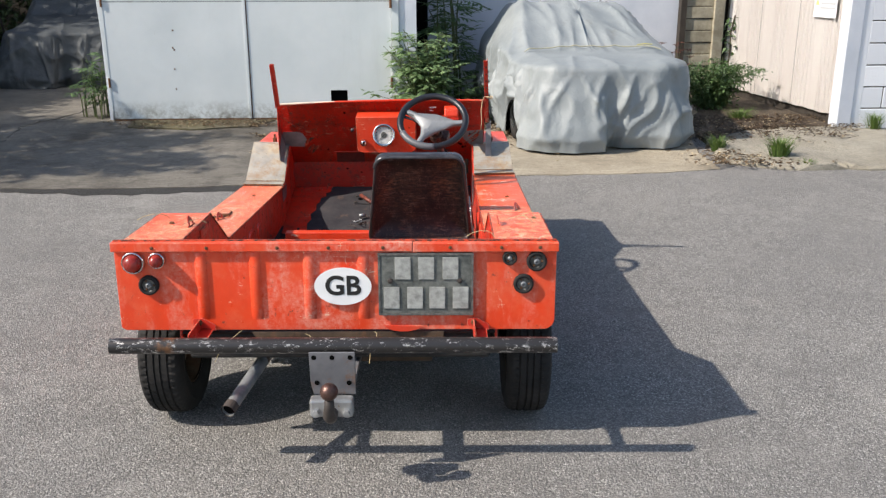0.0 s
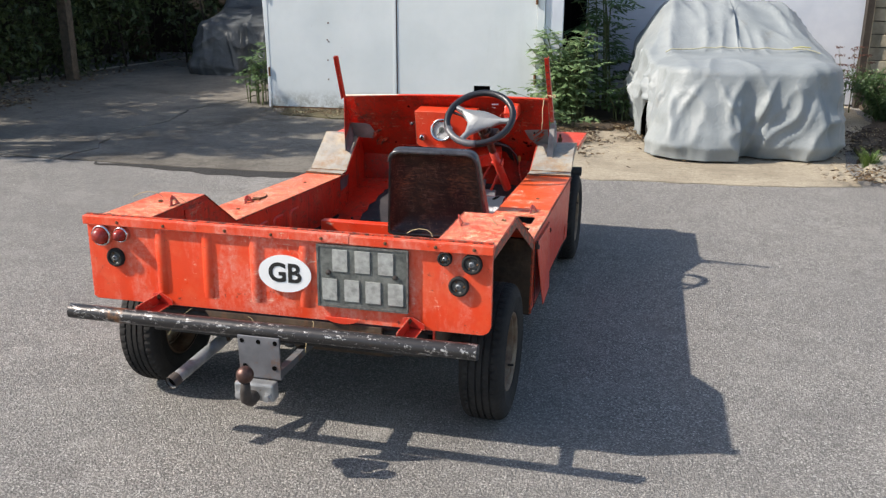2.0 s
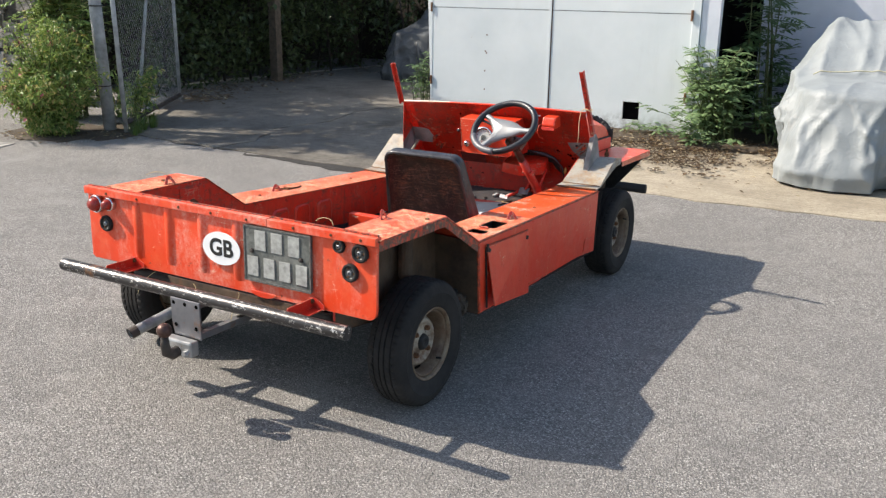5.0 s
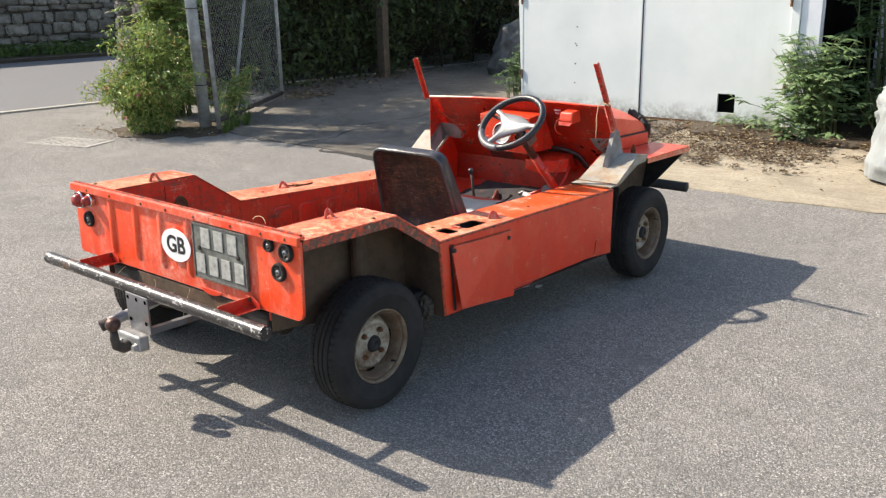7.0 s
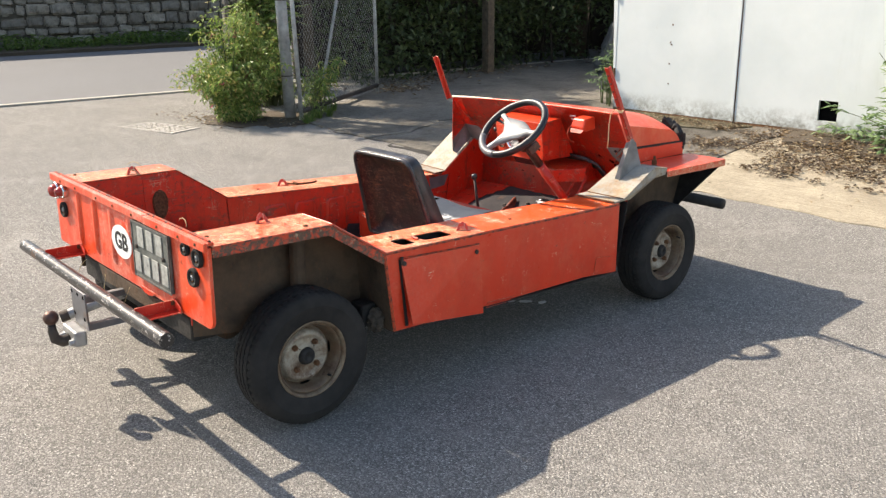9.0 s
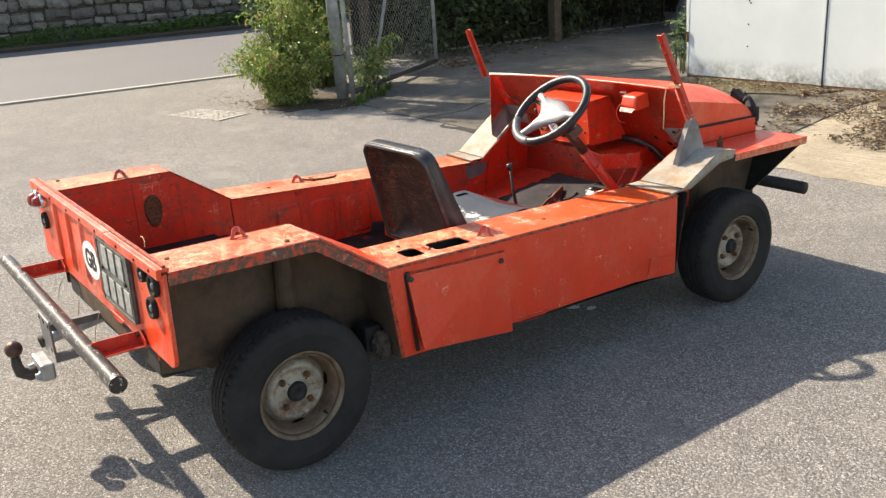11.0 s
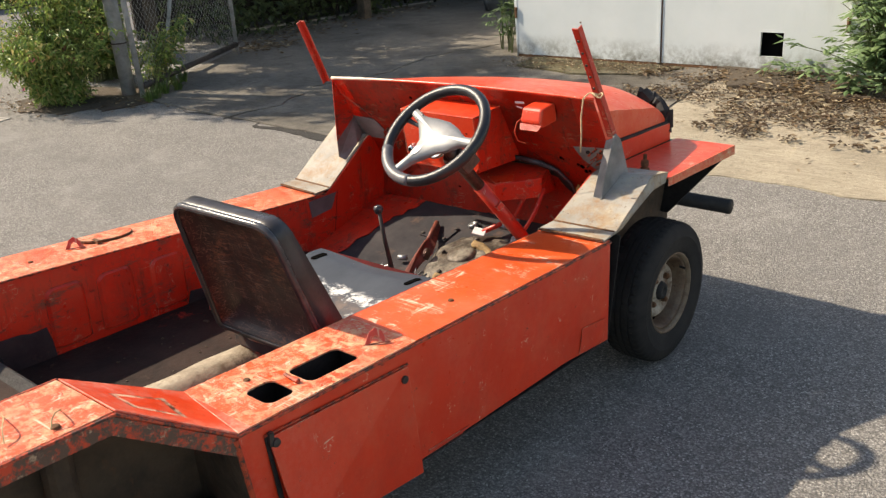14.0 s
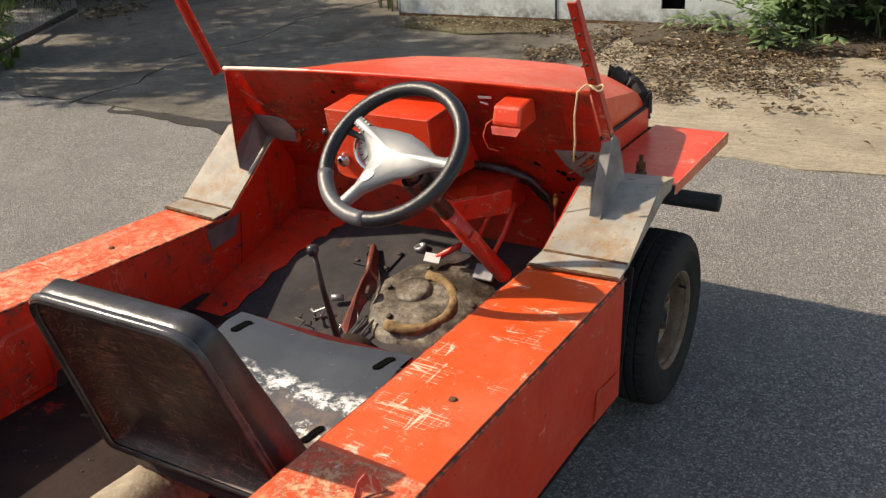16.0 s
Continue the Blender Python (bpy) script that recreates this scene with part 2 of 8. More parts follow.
WELD = simple("rusty_weld", (0.16, 0.075, 0.035), 0.8, 0.2, 0.5, 90, 0.004)
FILLER = simple("bare_grey_filler", (0.23, 0.225, 0.22), 0.55, 0.1, 0.4, 9, 0.001)
# Dark red that stands for the shade inside the bulkhead slot.
SLOT_SHADE = simple("slot_shade_red", (0.10, 0.012, 0.008), 0.8)
RUSTY_RED = simple("rusty_red_lever", (0.17, 0.045, 0.03), 0.55, 0.2, 0.5, 25, 0.001)
k = Mat("chipped_seam", 0.6)
c = k.mix(k.ramp(k.noise(45, 6, rough=0.75), 0.44, 0.54), (0.07, 0.032, 0.022), (0.55, 0.07, 0.025))
SEAM = k.color(c).bump(k.noise(70, 4), 0.002).m
k = Mat("chipped_lip_paint", 0.55)
c = k.mix(k.ramp(k.noise(28, 9, rough=0.8), 0.48, 0.56), (0.11, 0.062, 0.042), (0.62, 0.062, 0.022))
c = k.mix(k.ramp(k.noise(40, 8, rough=0.8, seed=5), 0.57, 0.63), c, (0.44, 0.29, 0.19))
LIP = k.color(c).bump(k.noise(60, 4), 0.0015).m
k = Mat("dirty_floor_steel", 0.85, 0.0, 0.25)
c = k.mix(k.ramp(k.noise(5, 8, rough=0.7), 0.35, 0.65), (0.014, 0.009, 0.008), (0.04, 0.023, 0.018))
c = k.mix(k.ramp(k.noise(12, 8, rough=0.8, seed=5), 0.58, 0.72), c, (0.12, 0.075, 0.05))
c = k.mix(k.ramp(k.noise(3, 8, rough=0.8, seed=8), 0.62, 0.68), c, (0.35, 0.03, 0.015))
FLOOR_STEEL = k.color(c).bump(k.noise(40, 6), 0.003).m
k = Mat("dark_primer", 0.9, 0.0, 0.2)
c = k.mix(k.ramp(k.noise(6, 7, rough=0.7), 0.35, 0.7), (0.028, 0.027, 0.031), (0.062, 0.056, 0.058))
c = k.mix(k.ramp(k.noise(11, 8, rough=0.8, seed=5), 0.56, 0.7), c, (0.11, 0.07, 0.055))
DARK = k.color(c).bump(k.noise(50, 5), 0.0015).m
k = Mat("underseal", 0.8)
c = k.mix(k.ramp(k.noise(7, 7, rough=0.7), 0.35, 0.65), (0.04, 0.026, 0.017), (0.105, 0.068, 0.042))
c = k.mix(k.ramp(k.noise(16, 9, (1, 1, 0.5), 0.8, 6), 0.55, 0.68, 0, 0.8), c, (0.16, 0.075, 0.035))
UNDER = k.color(c).bump(k.noise(45, 6), 0.004).m
BLACK = simple("black_underseal", (0.014, 0.013, 0.013), 0.7, 0, 0.3, 30, 0.002)
k = Mat("oily_alloy", 0.55, 0.2)
c = k.mix(k.ramp(k.noise(10, 8, rough=0.7), 0.35, 0.65), (0.075, 0.055, 0.038), (0.29, 0.26, 0.21))
c = k.mix(k.ramp(k.noise(5, 8, rough=0.8, seed=5), 0.44, 0.56, 0, 0.92), c, (0.028, 0.019, 0.014))
ALLOY = k.color(c).bump(k.noise(70, 5), 0.003).m
k = Mat("dirty_beige_tunnel", 0.75)
c = k.mix(k.ramp(k.noise(9, 8, rough=0.75), 0.35, 0.65), (0.16, 0.12, 0.08), (0.42, 0.36, 0.27))
c = k.mix(k.ramp(k.noise(6, 9, rough=0.8, seed=5), 0.54, 0.66, 0, 0.9), c, (0.05, 0.034, 0.025))
TUNNEL = k.color(c).bump(k.noise(22, 6), 0.006).m
k = Mat("worn_black_shell", 0.4)
c = k.mix(k.ramp(k.noise(6, 6), 0.35, 0.7), (0.013, 0.009, 0.009), (0.038, 0.021, 0.018))
rz = k.math("MULTIPLY", k.ramp(k.noise(34, 8, (1, 3, 3.2), 0.8, 4, 8), 0.47, 0.6), k.ramp(k.noise(6, 4, seed=2), 0.44, 0.6))
c = k.mix(k.math("MULTIPLY", rz, 0.8), c, (0.23, 0.10, 0.05))
sc = k.math("MAXIMUM", lines(k, 3, (2, 16, 44), 8, 25, 0.03), lines(k, 3.7, (40, 1, 6), 12, 20, 0.02))
sc = k.math("MULTIPLY", sc, k.ramp(k.noise(24, 7, rough=0.75, seed=14), 0.46, 0.54))
c = k.mix(k.math("MULTIPLY", sc, 0.4), c, (0.30, 0.19, 0.14))
SHELL = k.color(c).rough(k.ramp(k.noise(9, 4), 0.3, 0.7, 0.4, 0.62)).bump(k.noise(35, 5), 0.0015).m
RIM_BLACK = simple("glossy_black_rim", (0.045, 0.045, 0.05), 0.22, 0, 0.5, 25, 0.0008)
k = Mat("grey_seat_pan", 0.5, 0.0, 0.3)
c = k.mix(k.ramp(k.noise(5, 6), 0.35, 0.7), (0.034, 0.041, 0.054), (0.062, 0.073, 0.092))
wob = k.math("ADD", k.axis(1), k.math("MULTIPLY", k.noise(7, 9, (1, 1, 1), 0.75, 3), 0.16))
brown = k.math("MULTIPLY", k.ramp(wob, 1.06, 1.04), k.ramp(k.noise(9, 7, rough=0.7, seed=6), 0.42, 0.55, 0.2, 1.0))
c = k.mix(brown, c, (0.17, 0.125, 0.105))
band = k.math("MULTIPLY", k.ramp(wob, 1.05, 1.06), k.ramp(wob, 1.10, 1.08))
band = k.math("MULTIPLY", band, k.ramp(k.noise(22, 9, (1, 1.6, 1), 0.85), 0.47, 0.56))
low = k.math("MULTIPLY", k.ramp(wob, 0.95, 0.965), k.ramp(wob, 1.02, 1.0))
band = k.math("MAXIMUM", band, k.math("MULTIPLY", low, k.ramp(k.noise(15, 8, rough=0.85, seed=9), 0.53, 0.60)))
spat = k.math("MULTIPLY", k.ramp(k.noise(30, 7, (1, 3, 1), 0.8, 8), 0.66, 0.7), 0.8)
c = k.mix(k.math("MAXIMUM", band, spat), c, (0.82, 0.82, 0.8))
PAN = k.color(c).bump(k.noise(40, 4), 0.0006).m
k = Mat("tyre_rubber", 0.88, 0.0, 0.25)
c = k.mix(k.ramp(k.noise(7, 6), 0.35, 0.7), (0.017, 0.0165, 0.0165), (0.038, 0.035, 0.033))
RUBBER = k.color(c).bump(k.noise(90, 4), 0.001).m
def rim_mat(name, lo, hi, pa, pb):
    k = Mat(name, 0.6, 0.1)
    c = k.mix(k.ramp(k.noise(14, 8, rough=0.75), lo, hi), pa, pb)
    c = k.mix(k.ramp(k.noise(30, 7, rough=0.8, seed=4), 0.58, 0.66), c, (0.05, 0.027, 0.017))
    c = k.mix(k.ramp(k.noise(9, 9, rough=0.8, seed=14), 0.47, 0.60, 0, 0.85), c, (0.13, 0.068, 0.038))
    return k.color(c).bump(k.noise(60, 5), 0.0015).m


RIM = rim_mat("rusty_rim_barrel", 0.4, 0.7, (0.075, 0.04, 0.024), (0.20, 0.15, 0.10))
LIPMETAL = rim_mat("worn_rim_lip", 0.42, 0.66, (0.24, 0.185, 0.125), (0.10, 0.058, 0.034))
DISC = rim_mat("worn_cream_wheel_disc", 0.47, 0.70, (0.38, 0.34, 0.275), (0.17, 0.10, 0.06))
k = Mat("scuffed_black_tube", 0.35, 0.5)
flake = k.ramp(k.noise(58, 8, (0.5, 1, 1), 0.8, 2), 0.565, 0.60)
c = k.mix(flake, (0.045, 0.042, 0.042), (0.5, 0.48, 0.46))
c = k.mix(k.ramp(k.noise(9, 6, seed=6), 0.62, 0.7), c, (0.2, 0.1, 0.05))
TUBE = k.color(c).bump(k.noise(60, 4), 0.001).m
k = Mat("galvanised_steel", 0.42, 0.6)
c = k.mix(k.ramp(k.noise(12, 6), 0.35, 0.65), (0.22, 0.23, 0.24), (0.42, 0.42, 0.42))
c = k.mix(k.ramp(k.noise(20, 6, seed=4), 0.62, 0.7), c, (0.2, 0.11, 0.06))
GALV = k.color(c).bump(k.noise(50, 4), 0.0008).m
CHROME = simple("dull_chrome", (0.62, 0.62, 0.62), 0.18, 1.0, 0.15, 30, 0.0003)
SPOKE = simple("silver_wheel_spokes", (0.25, 0.255, 0.26), 0.5, 0.4, 0.08, 40, 0.0002)
LEATHER = simple("black_steering_leather", (0.012, 0.013, 0.017), 0.36, 0, 0.12, 160, 0.0004)
RED_LENS = simple("faded_red_lens", (0.30, 0.028, 0.02), 0.25, 0, 0.35, 30, 0.0003)
LENS_IN = simple("lamp_bowl", (0.13, 0.125, 0.115), 0.5, 0.2, 0.6, 60, 0.001)
GLASS = Mat("dial_glass", 0.03).color((1, 1, 1))
GLASS.b.inputs["Transmission Weight"].default_value = 1.0
GLASS = GLASS.m
DIAL = simple("pale_dial", (0.5, 0.5, 0.48), 0.5, 0, 0.3, 60, 0)
k = Mat("weathered_plate", 0.6, 0.2)
c = k.mix(k.ramp(k.noise(18, 8, rough=0.75), 0.35, 0.65), (0.06, 0.066, 0.062), (0.19, 0.197, 0.18))
PLATE = k.color(c).bump(k.noise(80, 4), 0.001).m
CHAR = simple("plate_bar_grey", (0.33, 0.335, 0.315), 0.6, 0, 0.35, 50, 0.001)
STICKER = simple("white_sticker", (0.8, 0.8, 0.8), 0.45, 0, 0.06, 15, 0.0003)
INK = Mat("black_lettering", 0.5).color((0.012, 0.012, 0.012)).m
BROWN = simple("rusty_ball", (0.10, 0.055, 0.045), 0.4, 0.6, 0.4, 60, 0.001)
STRING = simple("twine", (0.55, 0.40, 0.24), 0.9, 0, 0.3, 200, 0)
# yard and surroundings
k = Mat("asphalt", 0.9, 0.0, 0.3)
wob = k.t.nodes.new("ShaderNodeTexNoise")
wob.inputs["Scale"].default_value, wob.inputs["Detail"].default_value = 150, 2
k.link(k.co, wob.inputs["Vector"])
ofs = k.t.nodes.new("ShaderNodeVectorMath")
ofs.operation = "MULTIPLY_ADD"
k.link(wob.outputs["Color"], ofs.inputs[0])
ofs.inputs[1].default_value = (0.007, 0.007, 0.007)
plain_co = k.co
k.link(plain_co, ofs.inputs[2])
k.co = ofs.outputs[0]
st, cell = k.voronoi(135), k.voronoi(135, out="Color")
cell2 = k.voronoi(300, out="Color")
k.co = plain_co
sep, sep2 = k.t.nodes.new("ShaderNodeSeparateColor"), k.t.nodes.new("ShaderNodeSeparateColor")
k.link(cell, sep.inputs[0])
k.link(cell2, sep2.inputs[0])
g1, g2, g3 = k.noise(230, 4, rough=0.75), k.noise(0.45, 7, rough=0.62), k.noise(3.2, 8, rough=0.72, seed=3)
c = k.mix(sep2.outputs[0], (0.13, 0.124, 0.118), (0.345, 0.328, 0.306))
c = k.mix(k.ramp(sep.outputs[0], 0.3, 0.95, 0.0, 0.85), c, (0.46, 0.437, 0.404))
pit = k.noise(42, 6, rough=0.8, seed=51)
c = k.mix(k.ramp(pit, 0.46, 0.36, 0.0, 0.42), c, (0.075, 0.071, 0.068))
c = k.mix(k.ramp(pit, 0.55, 0.68, 0.0, 0.4), c, (0.50, 0.475, 0.435))
c = k.mix(k.math("MULTIPLY", k.ramp(st, 0.55, 0.42), k.ramp(sep.outputs[1], 0.86, 0.90)), c, (0.576, 0.553, 0.514))
c = k.mix(k.ramp(st, 0.46, 0.66, 0.0, 0.6), c, (0.089, 0.085, 0.081))
c = k.mix(k.ramp(sep2.outputs[1], 0.84, 0.87, 0.0, 0.65), c, (0.067, 0.064, 0.061))
c = k.mix(k.ramp(g1, 0.52, 0.36, 0.0, 0.5), c, (0.111, 0.106, 0.101))
c = k.mix(k.ramp(g2, 0.42, 0.64, 0.0, 0.45), c, (0.178, 0.171, 0.164))
c = k.mix(k.ramp(g3, 0.5, 0.75, 0.0, 0.33), c, (0.367, 0.346, 0.318))
c = k.mix(k.ramp(k.noise(1.7, 9, rough=0.8, seed=23), 0.54, 0.68, 0.0, 0.5), c, (0.155, 0.147, 0.139))
c = k.mix(k.math("MULTIPLY", k.ramp(k.noise(1.3, 8, rough=0.75, seed=17), 0.55, 0.7, 0.0, 0.5), k.ramp(g1, 0.35, 0.6)), c, (0.456, 0.434, 0.400))
ASPHALT = k.color(c).bump(k.math("ADD", k.math("MULTIPLY", st, -1.1), k.math("ADD", g1, k.math("MULTIPLY", pit, 0.6))), 0.005, 0.85).m


def concrete(name, dark, light, stain, amount, brush=0.0):
    k = Mat(name, 0.85)
    n, f = k.noise(1.4, 8, rough=0.65), k.noise(120, 4, rough=0.7)
    c = k.mix(k.ramp(n, 0.35, 0.65), dark, light)
    c = k.mix(k.ramp(f, 0.35, 0.7, 0.0, 0.55), c, tuple(v * 1.45 for v in light))
    c = k.mix(k.ramp(k.noise(0.9, 9, rough=0.7, seed=5), 0.5, 0.68, 0.0, amount), c, stain)
    c = k.mix(k.ramp(k.voronoi(60), 0.0, 0.2, 0.4, 0.0), c, tuple(v * 0.5 for v in dark))
    c = k.mix(k.ramp(k.noise(4.5, 9, rough=0.78, seed=25), 0.52, 0.68, 0.0, amount * 0.8), c, stain)
    grit = k.noise(200, 4, rough=0.75, seed=2)
    c = k.mix(k.ramp(grit, 0.62, 0.38, 0.0, 0.45), c, tuple(v * 0.45 for v in dark))
    lump = k.noise(34, 6, rough=0.8, seed=6)
    c = k.mix(k.ramp(lump, 0.48, 0.37, 0.0, 0.7), c, tuple(v * 0.5 for v in dark))
    h = k.math("ADD", k.math("MULTIPLY", k.math("ADD", f, grit), 0.7), k.math("MULTIPLY", n, 2.0))
    if brush:
        br = k.noise(9, 6, (0.6, 9, 1), 0.7, 4, 6)
        c = k.mix(k.ramp(br, 0.44, 0.62, 0.0, brush), c, tuple(v * 0.55 for v in dark))
        h = k.math("ADD", h, k.math("MULTIPLY", br, 1.6))
    return k.color(c).bump(h, 0.005).m


SLAB_GREY = concrete("weathered_grey_concrete", (0.11, 0.098, 0.082), (0.27, 0.245, 0.205), (0.045, 0.037, 0.028), 0.9, 0.45)
SLAB_BEIGE = concrete("pale_beige_concrete", (0.34, 0.29, 0.212), (0.51, 0.44, 0.332), (0.17, 0.135, 0.095), 0.5, 0.5)
LUMPY = concrete("rough_lumpy_concrete", (0.25, 0.225, 0.175), (0.40, 0.365, 0.295), (0.14, 0.12, 0.085), 0.5)
SOIL = concrete("dark_leafy_soil", (0.05, 0.036, 0.024), (0.10, 0.075, 0.05), (0.03, 0.022, 0.015), 0.5)
k = Mat("road_asphalt", 0.85)
c = k.mix(k.ramp(k.noise(200, 3), 0.35, 0.7), (0.105, 0.107, 0.113), (0.17, 0.171, 0.176))
c = k.mix(k.ramp(k.noise(0.7, 6), 0.4, 0.7, 0, 0.5), c, (0.12, 0.12, 0.124))
ROAD = k.color(c).bump(k.noise(150, 3), 0.004).m
k = Mat("white_door_paint", 0.5)
c = k.mix(k.ramp(k.noise(1.1, 6, rough=0.6), 0.35, 0.7), (0.60, 0.645, 0.655), (0.71, 0.745, 0.75))
c = k.mix(k.ramp(k.noise(3, 8, (1, 1, 0.15), 0.7, 4), 0.56, 0.75, 0, 0.35), c, (0.5, 0.52, 0.5))
c = k.mix(k.ramp(k.noise(22, 8, rough=0.8, seed=8), 0.72, 0.76), c, (0.27, 0.19, 0.13))
low = k.math("MULTIPLY", k.ramp(k.axis(2), 0.24, 0.02), k.ramp(k.noise(7, 8, rough=0.8, seed=9), 0.42, 0.6))
c = k.mix(low, c, (0.15, 0.14, 0.11))
c = k.mix(k.ramp(k.noise(14, 9, (1, 1, 0.4), 0.8, 31), 0.66, 0.72, 0, 0.7), c, (0.36, 0.31, 0.25))
DOOR = k.color(c).bump(k.math("ADD", k.noise(2.2, 2), k.math("MULTIPLY", k.noise(40, 4), 0.1)), 0.006).m
k = Mat("pale_blue_wall", 0.7)
c = k.mix(k.ramp(k.noise(2, 6), 0.35, 0.7), (0.55, 0.58, 0.64), (0.68, 0.7, 0.75))
PALE = k.color(c).bump(k.noise(30, 4), 0.002).m
k = Mat("pinkish_white_sheet", 0.6)
c = k.mix(k.ramp(k.noise(2, 7, (1, 1, 0.2), 0.7), 0.35, 0.7), (0.80, 0.74, 0.70), (0.88, 0.84, 0.80))
c = k.mix(k.ramp(k.noise(9, 7, (1, 1, 0.3), 0.75, 3), 0.66, 0.75), c, (0.33, 0.27, 0.22))
SHEET = k.color(c).bump(k.noise(30, 4), 0.002).m
k = Mat("painted_block", 0.75)
c = k.mix(k.random(), (0.62, 0.64, 0.69), (0.74, 0.76, 0.8))
BLOCK = k.color(c).bump(k.noise(45, 5), 0.004).m
k = Mat("mossy_concrete_board", 0.85)
c = k.mix(k.ramp(k.noise(6, 7, rough=0.7), 0.35, 0.65), (0.30, 0.265, 0.19), (0.52, 0.47, 0.36))
c = k.mix(k.math("MULTIPLY", k.random(), 0.3), c, (0.15, 0.13, 0.09))
BOARD = k.color(c).bump(k.noise(50, 5), 0.004).m
k = Mat("wall_stone", 0.85)
c = k.mix(k.random(), (0.17, 0.155, 0.137), (0.34, 0.31, 0.267))
c = k.mix(k.ramp(k.noise(5, 8, rough=0.75), 0.46, 0.68), c, (0.10, 0.093, 0.078))
STONE = k.color(c).bump(k.noise(14, 6), 0.02).m
MORTAR = simple("dark_mortar", (0.07, 0.062, 0.05), 0.9, 0, 0.3, 12, 0.01)
k = Mat("silver_grey_cover", 0.55)
c = k.mix(k.ramp(k.noise(2.2, 6), 0.35, 0.7), (0.205, 0.228, 0.236), (0.29, 0.312, 0.317))
c = k.mix(k.ramp(k.noise(5, 7, rough=0.7, seed=6), 0.58, 0.72, 0, 0.5), c, (0.19, 0.187, 0.172))
cr = k.math("ABSOLUTE", k.math("SUBTRACT", k.noise(5, 3, seed=9), 0.5), 0.0)
COVER = k.color(c).bump(k.math("ADD", k.ramp(cr, 0.0, 0.07, 1.0, 0.0), k.math("MULTIPLY", k.noise(25, 4), 0.3)), 0.0014).m
k = Mat("dark_grey_tarpaulin", 0.6)
c = k.mix(k.ramp(k.noise(2.2, 6), 0.35, 0.7), (0.045, 0.051, 0.056), (0.085, 0.094, 0.10))
TARP = k.color(c).bump(k.noise(7, 4), 0.02).m
YELLOW = simple("yellow_hook", (0.55, 0.5, 0.2), 0.5, 0, 0.2, 20, 0)
CORD = simple("cover_cord", (0.45, 0.42, 0.3), 0.8, 0, 0.2, 60, 0)


def leafy(name, a, b, pale=None):
    k = Mat(name, 0.5)
    k.b.inputs["Subsurface Weight"].default_value = 0.0
    i = k.island()
    c = k.mix(i, a, b)
    if pale:
        c = k.mix(k.ramp(i, 0.86, 0.9), c, pale)
    k.color(c)
    tr = k.t.nodes.new("ShaderNodeBsdfTranslucent")
    k.link(c, tr.inputs["Color"])
    ms = k.t.nodes.new("ShaderNodeMixShader")
    ms.inputs[0].default_value = 0.3
    k.link(k.b.outputs[0], ms.inputs[1])
    k.link(tr.outputs[0], ms.inputs[2])
    k.link(ms.outputs[0], k.t.nodes["Material Output"].inputs["Surface"])
    return k.m


LEAF_BUSH = leafy("bush_leaf", (0.095, 0.165, 0.065), (0.24, 0.34, 0.155))
LEAF_WEED = leafy("weed_leaf", (0.04, 0.085, 0.028), (0.12, 0.20, 0.07))
LEAF_ROSE = leafy("flowering_bush_leaf", (0.10, 0.19, 0.045), (0.38, 0.47, 0.13), (0.52, 0.44, 0.18))
LEAF_DARK = leafy("tree_leaf", (0.045, 0.07, 0.03), (0.115, 0.155, 0.06))
LEAF_GRASS = leafy("grass_blade", (0.06, 0.12, 0.025), (0.15, 0.22, 0.05))
LEAF_DRY = leafy("dry_leaf", (0.07, 0.042, 0.024), (0.26, 0.18, 0.10), (0.48, 0.40, 0.27))
DEBRIS = leafy("rotted_leaf_crumb", (0.028, 0.017, 0.010), (0.13, 0.082, 0.048), (0.42, 0.34, 0.22))
PETAL = simple("pink_petal", (0.46, 0.10, 0.13), 0.6, 0, 0.4, 60, 0)
RUSTFLOWER = simple("rust_brown_flower_head", (0.13, 0.045, 0.03), 0.8, 0, 0.4, 60, 0)
BARK = simple("bark", (0.09, 0.07, 0.05), 0.9, 0, 0.4, 14, 0.01)
TWIG = simple("green_stem", (0.09, 0.11, 0.04), 0.7, 0, 0.3, 30, 0)
DARKWOOD = simple("dark_fence_board", (0.035, 0.028, 0.022), 0.85, 0, 0.3, 10, 0.004)
POSTGREY = simple("weathered_post", (0.33, 0.34, 0.34), 0.7, 0.2, 0.35, 9, 0.003)
IRON = simple("dark_iron", (0.06, 0.05, 0.045), 0.6, 0.4, 0.4, 20, 0.001)
COVERPLATE = simple("grey_drain_iron", (0.37, 0.35, 0.32), 0.75, 0.2, 0.3, 14, 0.002)
# Near-black that stands for the shade in holes, slots and gaps.
SHADOWBOX = Mat("shade_black", 1.0, 0.0, 0.0).color((0.005, 0.005, 0.005)).m

# ---- ground ----
xs = sorted({*np.round(np.linspace(-9, 8, 69), 3), *np.round(np.linspace(-60, -9, 12), 3), *np.round(np.linspace(8, 60, 12), 3), -700, -250, 250, 700})
ys = sorted({*np.round(np.linspace(-3, 14, 69), 3), *np.round(np.linspace(-60, -3, 12), 3), *np.round(np.linspace(14, 60, 12), 3), -700, -250, 250, 700})
vs = [(x, y, ground_z(x, y) + 0.004 * noise.noise((x * 0.9, y * 0.9, 0)) if abs(x) < 9 and -3 <= y < 7 else ground_z(x, y)) for y in ys for x in xs]
nx = len(xs)
fs = [(j * nx + i, j * nx + i + 1, (j + 1) * nx + i + 1, (j + 1) * nx + i) for j in range(len(ys) - 1) for i in range(nx - 1)]
me = bpy.data.meshes.new("ground")
me.from_pydata(vs, [], fs)
